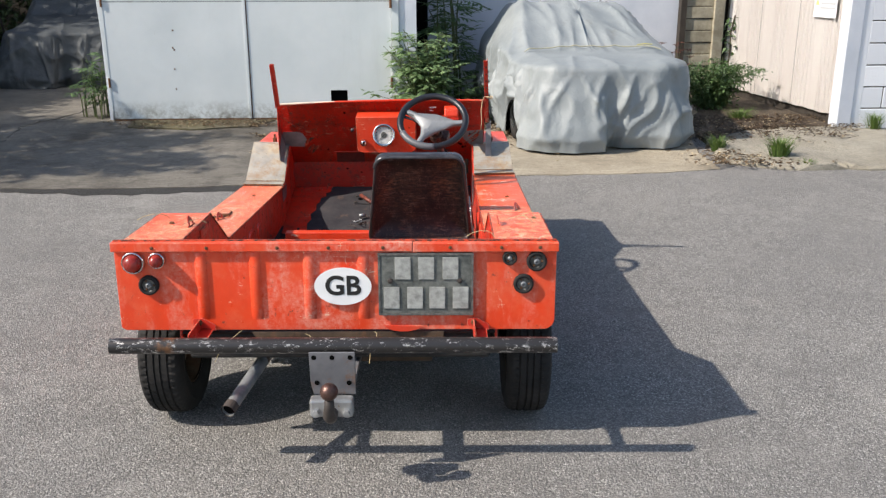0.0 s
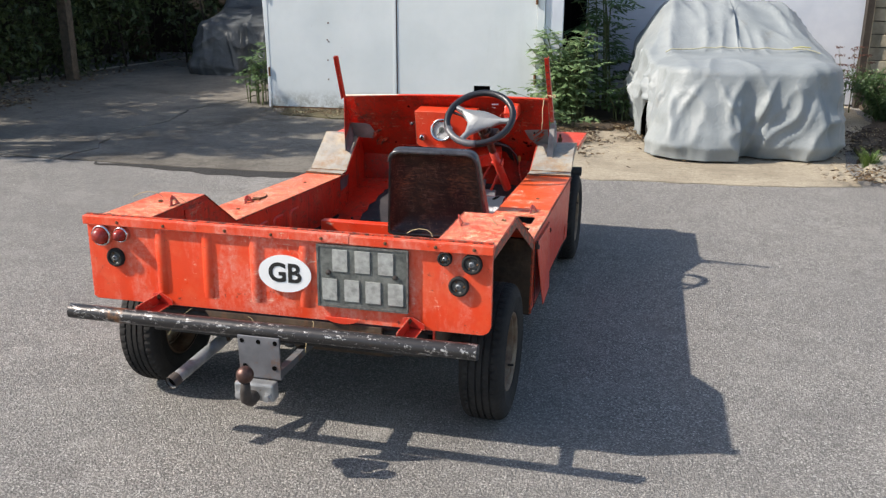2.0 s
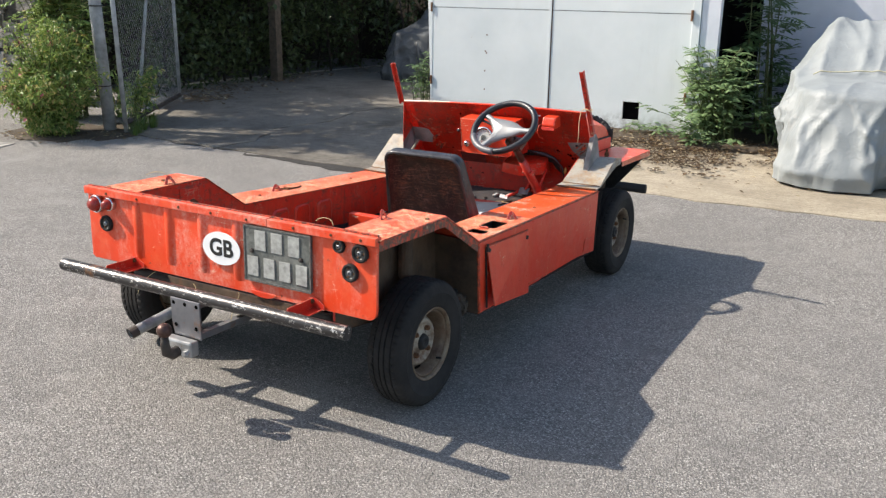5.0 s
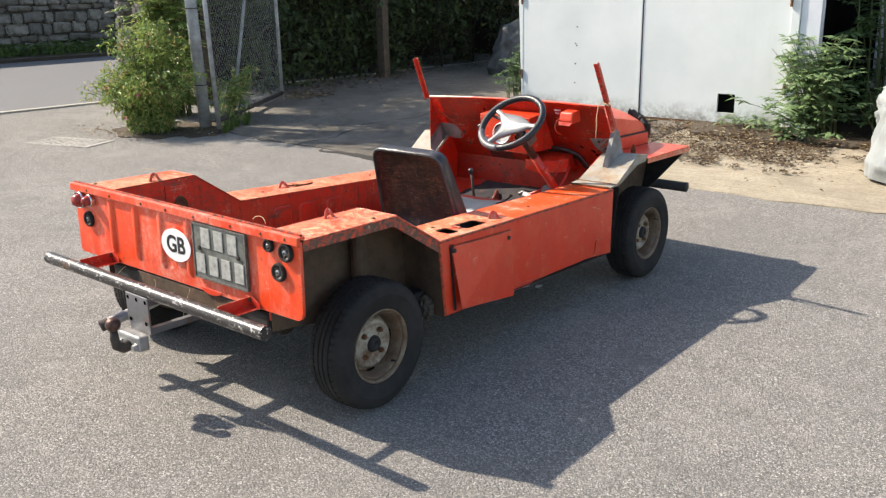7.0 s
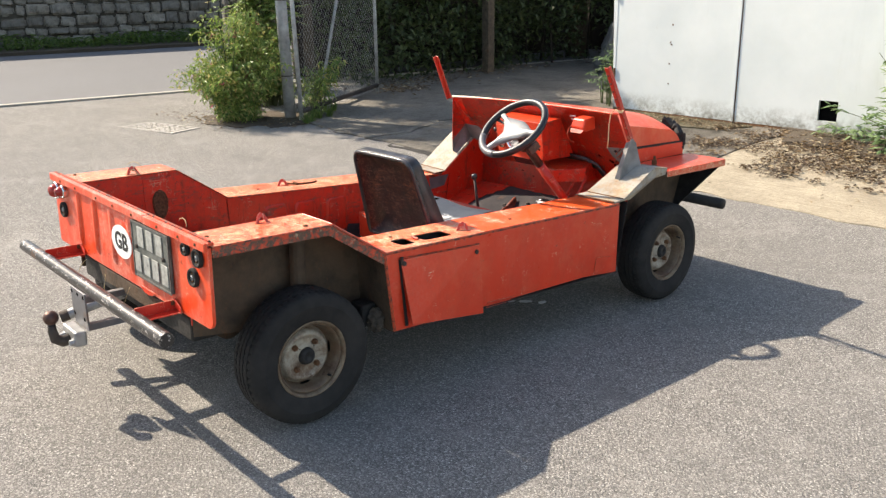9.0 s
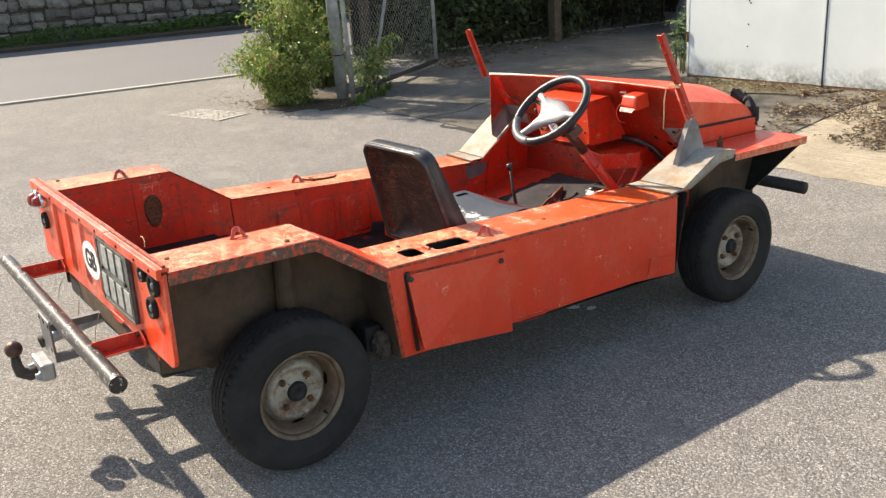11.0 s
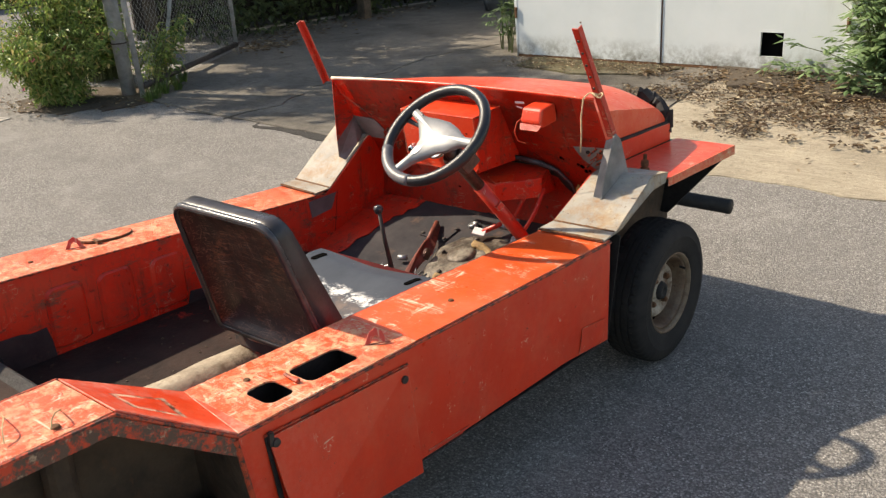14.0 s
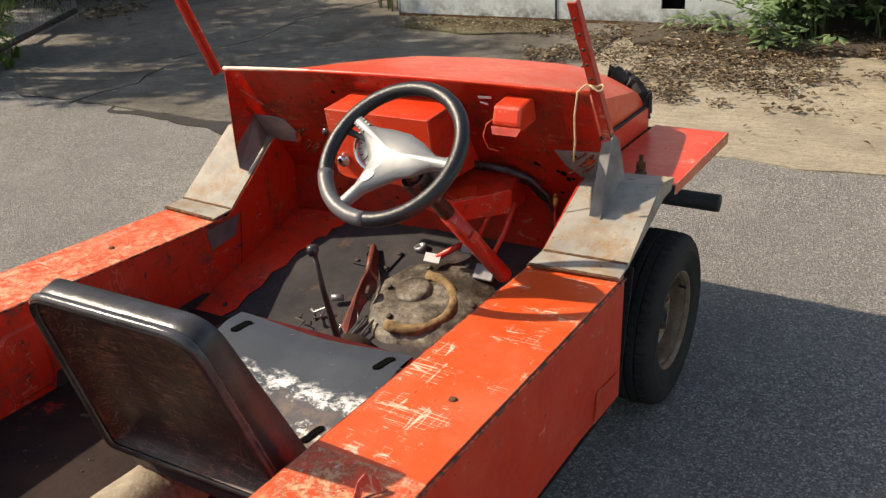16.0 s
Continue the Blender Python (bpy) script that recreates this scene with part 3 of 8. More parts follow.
tagged(link_mesh("ground", me, ASPHALT, smooth=True), "worn grey asphalt yard with pale aggregate and faint stains", "ground", kind="structure")


def wavy(points, step=0.12, amp=0.02, seed=0):
    """A ragged line through plan points."""
    out = []
    for (ax, ay), (bx, by) in zip(points, points[1:]):
        n = max(1, int(math.hypot(bx - ax, by - ay) / step))
        for i in range(n):
            f = i / n
            x, y = ax + (bx - ax) * f, ay + (by - ay) * f
            out.append((x + amp * noise.noise((x * 4 + seed, y * 4, 1)), y + amp * noise.noise((x * 4, y * 4 + seed, 7))))
    return out + [points[-1]]


def paving(name, outline, material, top, label, category="pavement", lump=0.0, cell=0.25):
    """A thin slab over the ground that follows it, cut to an outline."""
    bm = bmesh.new()
    f = bm.faces.new([bm.verts.new((x, y, 0)) for x, y in outline])
    bmesh.ops.triangulate(bm, faces=[f])
    lo = [min(p[i] for p in outline) for i in (0, 1)]
    hi = [max(p[i] for p in outline) for i in (0, 1)]
    for ax in (0, 1):
        v = lo[ax] + cell
        while v < hi[ax]:
            co, no = [0, 0, 0], [0, 0, 0]
            co[ax], no[ax] = v, 1
            bmesh.ops.bisect_plane(bm, geom=bm.verts[:] + bm.edges[:] + bm.faces[:], plane_co=co, plane_no=no)
            v += cell
    rim = {v for e in bm.edges if e.is_boundary for v in e.verts}
    for v in bm.verts:
        x, y = v.co.x, v.co.y
        n = noise.noise((x * 1.3, y * 1.3, 3)) * 0.004
        v.co.z = ground_z(x, y) + top + n
        if lump and v not in rim:
            v.co.z += lump * (0.6 + 0.6 * noise.noise((x * 2.2, y * 2.2, 9)))
    edges = [e for e in bm.edges if e.is_boundary]
    r = bmesh.ops.extrude_edge_only(bm, edges=edges)
    for v in r["geom"]:
        if isinstance(v, bmesh.types.BMVert):
            v.co.z = ground_z(v.co.x, v.co.y) - 0.03
    return tagged(part(name, bm, material), label, category, kind="structure")


crack = wavy([(-3.86, 6.97), (-3.78, 7.4), (-4.0, 8.1), (-3.85, 8.8), (-3.95, 9.6), (-3.7, 10.6), (-3.8, 14.6)], 0.15, 0.1, 3)
left_edge = wavy([(-5.25, 7.12), (-4.5, 7.0), (-3.88, 6.97)], 0.15, 0.03, 1)
paving("apron_west", left_edge + [(x - 0.012, y) for x, y in crack] + [(-7.4, 14.6), (-7.3, 11.5), (-6.75, 9.6)], SLAB_GREY, 0.012,
       "weathered grey concrete drive slab with a cracked edge, under trees")
mid_edge = wavy([(-3.84, 6.97), (-3.0, 6.93), (-2.0, 6.9), (-1.25, 6.95), (-0.95, 7.15)], 0.15, 0.03, 2)
paving("apron_middle", mid_edge + [(-0.9, 8.2), (-1.0, 9.1), (-1.0, 9.93), (-3.3, 9.93), (-3.3, 14.6)] + [(x + 0.012, y) for x, y in crack[::-1]][:-1], SLAB_GREY, 0.010,
       "stained grey concrete slab before the white garage doors")
pad_edge = wavy([(-0.93, 7.10), (-0.4, 7.22), (0.9, 7.15), (2.0, 7.2), (2.58, 7.3)], 0.10, 0.05, 5)
paving("apron_east", pad_edge + wavy([(2.6, 7.9), (2.75, 8.6), (3.3, 9.6), (3.4, 11.5)], 0.2, 0.05, 4) + [(0.1, 11.5), (0.1, 9.93), (-0.98, 9.93), (-0.98, 9.1), (-0.88, 8.2)], SLAB_BEIGE, 0.007,
       "pale beige concrete slab scattered with dry leaves")
mound = wavy([(2.62, 7.5), (3.2, 7.22), (4.2, 7.15), (6.5, 7.1), (8.5, 7.1), (8.5, 9.0), (4.6, 9.0), (4.0, 8.95), (3.3, 8.8), (2.85, 8.3), (2.62, 7.5)], 0.2, 0.05, 6)[:-1]
paving("rough_pad", mound, LUMPY, 0.012, "rough lumpy pale concrete patch with weeds along its edge", lump=0.05, cell=0.14)
soil = wavy([(2.75, 8.1), (3.0, 8.6), (3.4, 9.0), (4.0, 9.1), (4.4, 9.05), (4.2, 12.1), (3.5, 12.1), (3.45, 10.4), (2.95, 9.3), (2.75, 8.1)], 0.2, 0.06, 8)[:-1]
paving("soil_bed", soil, SOIL, 0.035, "dark bed of soil and dead leaves along the sheet wall", lump=0.02, cell=0.2)
bed = wavy([(-1.05, 9.85), (-0.95, 9.4), (-0.75, 9.2), (-0.3, 9.25), (0.1, 9.05), (0.6, 9.2), (0.95, 9.6), (0.95, 11.4), (0.14, 11.4), (0.14, 9.85)], 0.1, 0.14, 9)
paving("leaf_bed", bed, SOIL, 0.030, "dark patch of rotted leaves under the bush", lump=0.012, cell=0.2)
paving("bush_soil", wavy([(-6.3, 6.5), (-5.8, 6.33), (-5.4, 6.42), (-5.15, 6.7), (-4.98, 6.95), (-5.2, 7.2), (-5.6, 7.4), (-6.3, 7.2), (-6.45, 6.8), (-6.3, 6.5)], 0.05, 0.22, 14)[:-1], SOIL, 0.006,
       "dark trodden soil and rotted leaves round the gate post", "soil", lump=0.006)
paving("moss_patch", wavy([(-2.9, 9.85), (-2.85, 9.45), (-2.2, 9.3), (-1.6, 9.42), (-1.4, 9.86), (-2.9, 9.85)], 0.12, 0.06, 11)[:-1], concrete("yellow_moss", (0.06, 0.055, 0.03), (0.15, 0.13, 0.065), (0.20, 0.17, 0.12), 0.8), 0.024,
       "thin yellowish moss at the foot of the door", "moss", lump=0.006)
# Damp asphalt; the strip also paints in the shadow of the slab edge.
paving("damp_shade_joint", wavy([(-4.5, 6.99), (-3.6, 6.95), (-2.2, 6.93), (-1.2, 6.98), (-1.2, 6.86), (-1.9, 6.74), (-2.6, 6.76), (-3.3, 6.88), (-4.5, 6.98)], 0.05, 0.14, 13)[:-1], concrete("damp_shaded_asphalt", (0.022, 0.020, 0.018), (0.042, 0.039, 0.036), (0.012, 0.011, 0.01), 0.6), 0.004,
       "dark strip of asphalt along the slab edge, damp with painted edge shadow", "asphalt")

# road beyond the gate
KERB = concrete("worn_pale_kerb", (0.36, 0.34, 0.30), (0.50, 0.48, 0.43), (0.2, 0.18, 0.15), 0.4)
ROAD_DIR = Vector((0.196, 0.981, 0))
ROAD_N = Vector((-0.981, 0.196, 0))
R0 = Vector((-9.06, 4.58, 0))


def on_road(along_m, across, z=0.0):
    return R0 + ROAD_DIR * along_m + ROAD_N * across + Vector((0, 0, z))


bm = bmesh.new()
slab(bm, [on_road(-40, 0, 0.008), on_road(-40, 7.6, 0.008), on_road(45, 7.6, 0.008), on_road(45, 0, 0.008)], (0, 0, 0.006))
tagged(part("road", bm, ROAD), "smooth grey asphalt road passing outside the gate", "road", kind="structure")
bm = bmesh.new()
slab(bm, [on_road(-40, -0.11, -0.03), on_road(-40, 0.001, -0.03), on_road(45, 0.001, -0.03), on_road(45, -0.11, -0.03)], (0, 0, 0.048))
tagged(part("kerb", bm, KERB), "low pale flush kerb line beside the road", "kerb", kind="structure")
bm = bmesh.new()
slab(bm, [on_road(-40, 7.6, 0.0), on_road(-40, 12, 0.0), on_road(45, 12, 0.0), on_road(45, 7.6, 0.0)], (0, 0, 0.08))
tagged(part("verge", bm, SOIL), "dark earth verge below the stone wall", "verge", kind="structure")

# drain cover
dm = pose(-6.01, 5.85, ground_z(-6, 5.87) - 0.002, 0, 0, 14) @ Matrix.Diagonal((0.97, 0.66, 0.7, 1))
drain = thing("drain_cover", dm, "flat grey iron drain cover set in the asphalt", "drain cover")
bm = bmesh.new()
for a in ((-0.42, -0.38, -0.3, 0.3), (0.38, 0.42, -0.3, 0.3), (-0.38, 0.38, -0.3, -0.26), (-0.38, 0.38, 0.26, 0.3)):
    box(bm, *a, -0.03, 0.012)
part("frame", bm, COVERPLATE, drain, bevel=0.003)
for i in range(2):
    bm = box(bmesh.new(), -0.37 + i * 0.375, -0.005 + i * 0.375, -0.25, 0.25, -0.03, 0.004)
    pl = part("lid", bm, COVERPLATE, drain, bevel=0.003)
    bm = bmesh.new()
    for r in range(5):
        for q in range(4):
            x, y = -0.33 + i * 0.375 + q * 0.085, -0.2 + r * 0.1
            box(bm, x - 0.03, x + 0.03, y - 0.036, y + 0.036, 0.004, 0.01)
    part("tread_pattern", bm, COVERPLATE, pl)

# ---- white garage ----
gar = thing("garage", pose(0, 0, 0), "white painted garage with steel double doors", "garage", kind="structure")
GY = 9.905


def door_leaf(x0, x1, hole=None):
    leaf = new("door_leaf")
    leaf.parent = gar
    leaf.matrix_world = pose(0, 0, 0)
    zs = [(0.035, 1.245), (1.255, 2.15)]
    for z0, z1 in zs:
        bm = bmesh.new()
        if hole and z0 < 0.1:
            a, b, c, d = hole
            box(bm, x0, a, GY, GY + 0.03, z0, z1)
            box(bm, b, x1, GY, GY + 0.03, z0, z1)
            box(bm, a, b, GY, GY + 0.03, z0, c)
            box(bm, a, b, GY, GY + 0.03, d, z1)
            bmesh.ops.remove_doubles(bm, verts=bm.verts, dist=0.0005)
        else:
            box(bm, x0, x1, GY, GY + 0.03, z0, z1)
        part("door_sheet", bm, DOOR, leaf, "white painted steel sheet, stained along its foot")
    bm = box(bmesh.new(), x0 + 0.002, x1 - 0.002, GY + 0.006, GY + 0.028, 1.24, 1.26)
    part("joint", bm, POSTGREY, leaf)
    bm = box(bmesh.new(), x0, x1, GY + 0.002, GY + 0.03, 0.012, 0.034)
    part("bottom_rail", bm, WELD, leaf, "rusty bottom rail")
    studs("rivet", [along((x0 + 0.1 + i * 0.21, GY, z), (0, -1, 0)) for i in range(int((x1 - x0) / 0.21)) for z in (1.235, 1.265)], [(0, 0.004), (0.006, 0.002), (0.006, 0)], DOOR, leaf, 6)
    return leaf


door_leaf(-3.12, -1.68)
door_leaf(-1.645, -0.14, (-0.80, -0.62, 0.135, 0.325))
bm = box(bmesh.new(), -1.688, -1.656, GY - 0.010, GY - 0.001, 0.03, 2.15)
part("meeting_stile", bm, DOOR, gar, bevel=0.003)
bm = box(bmesh.new(), -1.652, -1.646, GY - 0.004, GY + 0.02, 0.03, 2.15)
part("rusty_gap", bm, WELD, gar)
# Near-black block behind the hole, standing for the shaded inside.
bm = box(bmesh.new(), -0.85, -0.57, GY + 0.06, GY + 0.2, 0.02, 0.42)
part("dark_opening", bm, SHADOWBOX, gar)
bm = slab(bmesh.new(), [(-3.135, GY - 0.004, 0.0), (-3.1205, GY - 0.004, 0.0), (-3.1205, GY - 0.004, 2.2), (-3.215, GY - 0.004, 2.2)], (0, 0.1, 0))
part("door_post", bm, DOOR, gar, "leaning white door post, rusty at its foot", bevel=0.004)
bm = box(bmesh.new(), -0.135, -0.055, GY - 0.02, GY + 0.1, 0.0, 2.2)
part("door_post", bm, DOOR, gar, bevel=0.004)
for z in (0.35, 1.18):
    bm = lathe(bmesh.new(), [(0, 0.0), (0.014, 0), (0.014, 0.11), (0, 0.11)], pose(-0.14, GY - 0.03, z), 10)
    part("hinge", bm, WELD, gar)
    bm = lathe(bmesh.new(), [(0, 0.0), (0.012, 0), (0.012, 0.1), (0, 0.1)], pose(-3.132, GY - 0.010, z + 0.02), 10)
    part("hinge", bm, WELD, gar)
bm = bmesh.new()
box(bm, -3.24, 0.14, GY + 0.1, 15.0, 2.2, 2.4)
part("roof", bm, DARKWOOD, gar)
bm = bmesh.new()
box(bm, -3.2, -3.14, GY + 0.1, 15.0, 0, 2.2)
part("side_wall", bm, PALE, gar)
bm = box(bmesh.new(), -0.05, 0.13, GY + 0.0, GY + 0.12, 0, 2.2)
part("pier", bm, PALE, gar, "pale blue-grey painted pier")
# Shade of the narrow gap is put into this wall's near-black colour.
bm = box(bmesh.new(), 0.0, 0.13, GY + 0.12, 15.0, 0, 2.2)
part("side_wall", bm, SHADOWBOX, gar, "side wall coloured near-black for the shade in a narrow gap")
bm = box(bmesh.new(), -3.16, 0.0, 14.9, 15.0, 0, 2.2)
part("back_wall", bm, PALE, gar)
studs("bolt", [along((-2.44 + 0.015 * (i % 2), GY, z), (0, -1, 0)) for i, z in enumerate((0.56, 0.76, 0.78, 0.96, 0.35))], [(0, 0.006), (0.008, 0.003), (0.009, 0)], WELD, gar)

# second, set-back garage front
gar2 = thing("garage", pose(0, 0, 0), "pale painted garage front set back beside the white garage", "garage", kind="structure")
for i in range(2):
    bm = box(bmesh.new(), 0.3 + i * 1.57, 1.855 + i * 1.57, 11.5, 11.54, 0.03, 2.2)
    part("door_sheet", bm, PALE, gar2)
bm = box(bmesh.new(), 1.85, 1.89, 11.485, 11.5, 0.03, 2.2)
part("meeting_stile", bm, PALE, gar2)
bm = box(bmesh.new(), 3.43, 3.5, 11.4, 11.6, 0.0, 2.3)
part("door_post", bm, DARKWOOD, gar2, "dark timber post")
bm = box(bmesh.new(), 0.13, 1.5, 11.62, 15.0, 0.0, 2.2)
part("body", bm, PALE, gar2)
# Pier at the end of the gap, coloured near-black as its shade.
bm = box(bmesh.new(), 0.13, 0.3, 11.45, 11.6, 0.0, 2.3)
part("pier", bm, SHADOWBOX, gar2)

# concrete plank fence
fence = thing("plank_fence", pose(3.66, 12.2, 0), "weathered concrete plank fence between slotted posts", "fence", kind="structure")
for i in range(10):
    for j in range(2):
        x0 = 0.0 if j == 0 else 0.62
        bm = box(bmesh.new(), x0 + 0.05, x0 + (0.5 if j == 0 else 0.35), 0.012 * (i % 2), 0.06, 0.02 + i * 0.155, 0.165 + i * 0.155)
        part("plank", bm, BOARD, fence, bevel=0.006)
for x in (-0.06, 0.5, 0.98):
    bm = box(bmesh.new(), x - 0.04, x + 0.1, -0.04, 0.1, 0, 1.75)
    part("post", bm, BOARD, fence, bevel=0.008)
bm = box(bmesh.new(), -0.1, 1.2, 0.11, 0.2, 0, 2.0)
part("backing", bm, DARKWOOD, fence)

# ribbed sheet wall, running towards the yard
shed = thing("sheet_wall", pose(4.38, 9.12, 0, 0, 0, 5.1), "pinkish-white ribbed sheet wall with a ragged foot", "wall", kind="structure")
for s in range(3):
    bm = bmesh.new()
    y0, rows = s * 0.845, []
    n = 46
    for i in range(n + 1):
        y = y0 + i * 0.845 / n
        ph = (y / 0.076) % 1.0
        dx = -0.018 if 0.1 < ph < 0.45 else (0.0 if ph > 0.55 or ph < 0.0 else -0.009)
        low = 0.13 + 0.012 * noise.noise((y * 6, 0, 0))
        rows.append((bm.verts.new((dx - s * 0.003, y, low)), bm.verts.new((dx - s * 0.003, y, 2.6))))
    for a, b in zip(rows, rows[1:]):
        bm.faces.new([a[0], b[0], b[1], a[1]])
    r = bmesh.ops.solidify(bm, geom=bm.faces[:], thickness=0.004)
    part("sheet", bm, SHEET, shed)
bm = box(bmesh.new(), 0.03, 0.12, 0.0, 2.535, 0, 2.6)
part("backing", bm, DARKWOOD, shed)
bm = box(bmesh.new(), -0.05, 0.10, -0.16, -0.003, 0.0, 2.6)
part("corner_post", bm, PALE, shed, "pale blue-white timber corner post", bevel=0.006)
bm = box(bmesh.new(), 0.103, 0.2, -0.15, -0.06, 0.0, 2.6)
part("downpipe_board", bm, BLOCK, shed, bevel=0.006)
bm = tube(bmesh.new(), [(-0.03, 2.36, 1.02), (-0.05, 2.4, 0.8), (-0.03, 2.42, 0.6), (-0.06, 2.38, 0.4), (-0.03, 2.4, 0.1)], 0.010, 6)
creep = part("creeper_stem", bm, BARK, shed)
sign = thing("warning_sign", pose(4.335, 9.23, 1.085, 0, 0, 5.1), "small white warning sign with grey print and a yellow triangle", "sign")
bm = box(bmesh.new(), -0.004, 0.0, 0.0, 0.42, 0.0, 0.32)
part("board", bm, STICKER, sign)
SIGN_GREY = Mat("sign_grey", 0.5).color((0.45, 0.45, 0.46)).m
for i, (a, b) in enumerate(((0.04, 0.26), (0.02, 0.31), (0.02, 0.31), (0.02, 0.30), (0.02, 0.31))):
    bm = box(bmesh.new(), -0.006, -0.004, a, b, 0.265 - i * 0.045, 0.285 - i * 0.045)
    part("text_bar", bm, SIGN_GREY, sign)
bm = slab(bmesh.new(), [(-0.006, 0.32, 0.12), (-0.006, 0.40, 0.12), (-0.006, 0.36, 0.19)], (0.002, 0, 0))
part("hazard_triangle", bm, YELLOW, sign)

# painted block wall
bw = thing("block_wall", pose(4.58, 8.99, 0), "white painted concrete block wall", "wall", kind="structure")
bm = box(bmesh.new(), 0.0, 4.2, 0.012, 0.2, 0, 3.0)
part("core", bm, MORTAR, bw)
bmes = [bpy.data.meshes.new("block") for i in range(3)]
for i, m_ in enumerate(bmes):
    bm = box(bmesh.new(), 0.006, (0.434, 0.214, 0.434)[i], 0, 0.05, 0.006, 0.209)
    bmesh.ops.bevel(bm, geom=bm.edges[:], offset=0.005, segments=1, affect="EDGES")
    bm.to_mesh(m_)
    bm.free()
    m_.materials.append(BLOCK)
for r in range(13):
    x = 0.0
    first = r % 2
    while x < 4.0:
        ob = new("block", bmes[1] if first else bmes[r % 3 and 2])
        ob.parent, ob.location = bw, (x, -0.004 + 0.003 * random.random(), r * 0.215)
        x += 0.22 if first else 0.44
        first = 0

# stone wall across the road
sw = thing("stone_wall", Matrix.Translation(on_road(18, 9.0)) @ pose(0, 0, 0, 0, 0, 258.7), "old rough stone wall across the road with weeds at its foot", "wall", kind="structure")
bm = box(bmesh.new(), 0, 34, -0.5, -0.07, 0, 2.6)
part("core", bm, MORTAR, sw)
stones = []
for i in range(7):
    w, h = (0.5, 0.4, 0.62, 0.34, 0.46, 0.56, 0.3)[i], 0.24
    bm = box(bmesh.new(), 0.012, w - 0.012, -0.12, 0.0, 0.012, h - 0.012)
    bmesh.ops.bevel(bm, geom=bm.edges[:], offset=0.035, segments=2, affect="EDGES")
    for v in bm.verts:
        v.co += Vector((noise.noise((v.co.x * 9, i, v.co.z * 9)), noise.noise((v.co.z * 9, v.co.x * 9, i)) * 1.4, noise.noise((i, v.co.z * 9, v.co.x * 9)))) * 0.035
    m_ = bpy.data.meshes.new("stone")
    bm.to_mesh(m_)
    bm.free()
    m_.materials.append(STONE)
    stones.append((w, m_))
z = 0.0
while z < 2.2:
    h = random.choice((0.13, 0.17, 0.21, 0.25))
    x = random.random() * 0.3 + 5.5
    while x < 17.5:
        w, m_ = random.choice(stones)
        k_ = random.uniform(0.55, 1.05)
        ob = new("stone", m_)
        ob.parent = sw
        ob.matrix_local = pose(x, -0.03 + 0.06 * random.random(), z + random.uniform(-0.02, 0.02), 0, random.uniform(-2.5, 2.5), 0) @ Matrix.Diagonal((k_, 1, h / 0.24 * random.uniform(0.9, 1.05), 1))
        x += w * k_
    z += h
# gate pillar of stone beside the road
gp = thing("stone_pillar", pose(-7.92, 8.3, 0, 0, 0, 10), "rough stone gate pillar half hidden by a bush", "pillar")
bm = box(bmesh.new(), -0.26, 0.26, -0.26, 0.26, 0, 2.2)
part("core", bm, MORTAR, gp)
for r in range(10):
    for s in range(4):
        x = -0.31
        for q in range(2):
            w, m_ = stones[(3, 6)[(q + r + s) % 2]]
            ob = new("stone", m_)
            ob.parent = gp
            ob.matrix_local = pose(0, 0, 0, 0, 0, 90 * s) @ pose(x, -0.29 + random.uniform(-0.03, 0.02), r * 0.22 + random.uniform(-0.02, 0.02), random.uniform(-4, 4), random.uniform(-5, 5), 0) @ Matrix.Rotation(math.pi, 4, "Z") @ Matrix.Translation((-w, 0.0, 0)) @ Matrix.Diagonal((random.uniform(0.85, 1.05), 1, random.uniform(0.75, 1.0), 1))
            x += w
# ---- the orange car ----
CAR = pose(-0.253, 3.232, -0.010, -1.35, 0, -2.6)
car = thing("utility_car", CAR, "stripped orange open utility car with patched bodywork and one seat", "car")
ZL, ZR = 0.552, 0.575          # heights of the two side boxes at their rear ends
FALLS = {-1: 0.045, 1: 0.018}  # the boxes sink towards the front
FL, FR = -0.505, 0.505         # inner faces, left and right


def sidez(s):
    return ZR if s > 0 else ZL


def tilt(bm, s):
    """Lets the top of a side box sink towards the front."""
    for v in bm.verts:
        if 0.3 < v.co.y < 1.70:
            v.co.z -= FALLS[s] * max(0, v.co.y - 0.34)
    return bm


# tail panel
bm = bmesh.new()
outline = [(-0.695, -0.355, 0.448), (-0.68, -0.355, 0.438)] + [(0.66 + 0.035 * math.sin(a), -0.355, 0.473 - 0.035 * math.cos(a)) for a in np.linspace(0, math.pi / 2, 6)] + [(0.695, -0.355, 0.712), (-0.695, -0.355, 0.712)]
slab(bm, outline, (0, 0.012, 0))
tail = part("tail_panel", bm, TAIL_PAINT, car, "scuffed orange steel tail panel with pressed ribs", bevel=0.002)
for x in (-0.425, -0.255, -0.085, 0.085):
    bm = bmesh.new()
    prof = [(-0.019, 0.0), (-0.010, -0.009), (0.010, -0.009), (0.019, 0.0)]
    rows = [[bm.verts.new((x + a * w, -0.355 + b * d, z)) for a, b in prof] for z, w, d in ((0.475, 0.9, 0.0), (0.50, 1.0, 1.0), (0.68, 1.0, 1.0), (0.703, 1.0, 0.3))]
    for a, b in zip(rows, rows[1:]):
        for i in range(3):
            bm.faces.new([a[i], a[i + 1], b[i + 1], b[i]])
    part("rib", bm, TAIL_PAINT, tail, smooth=True)
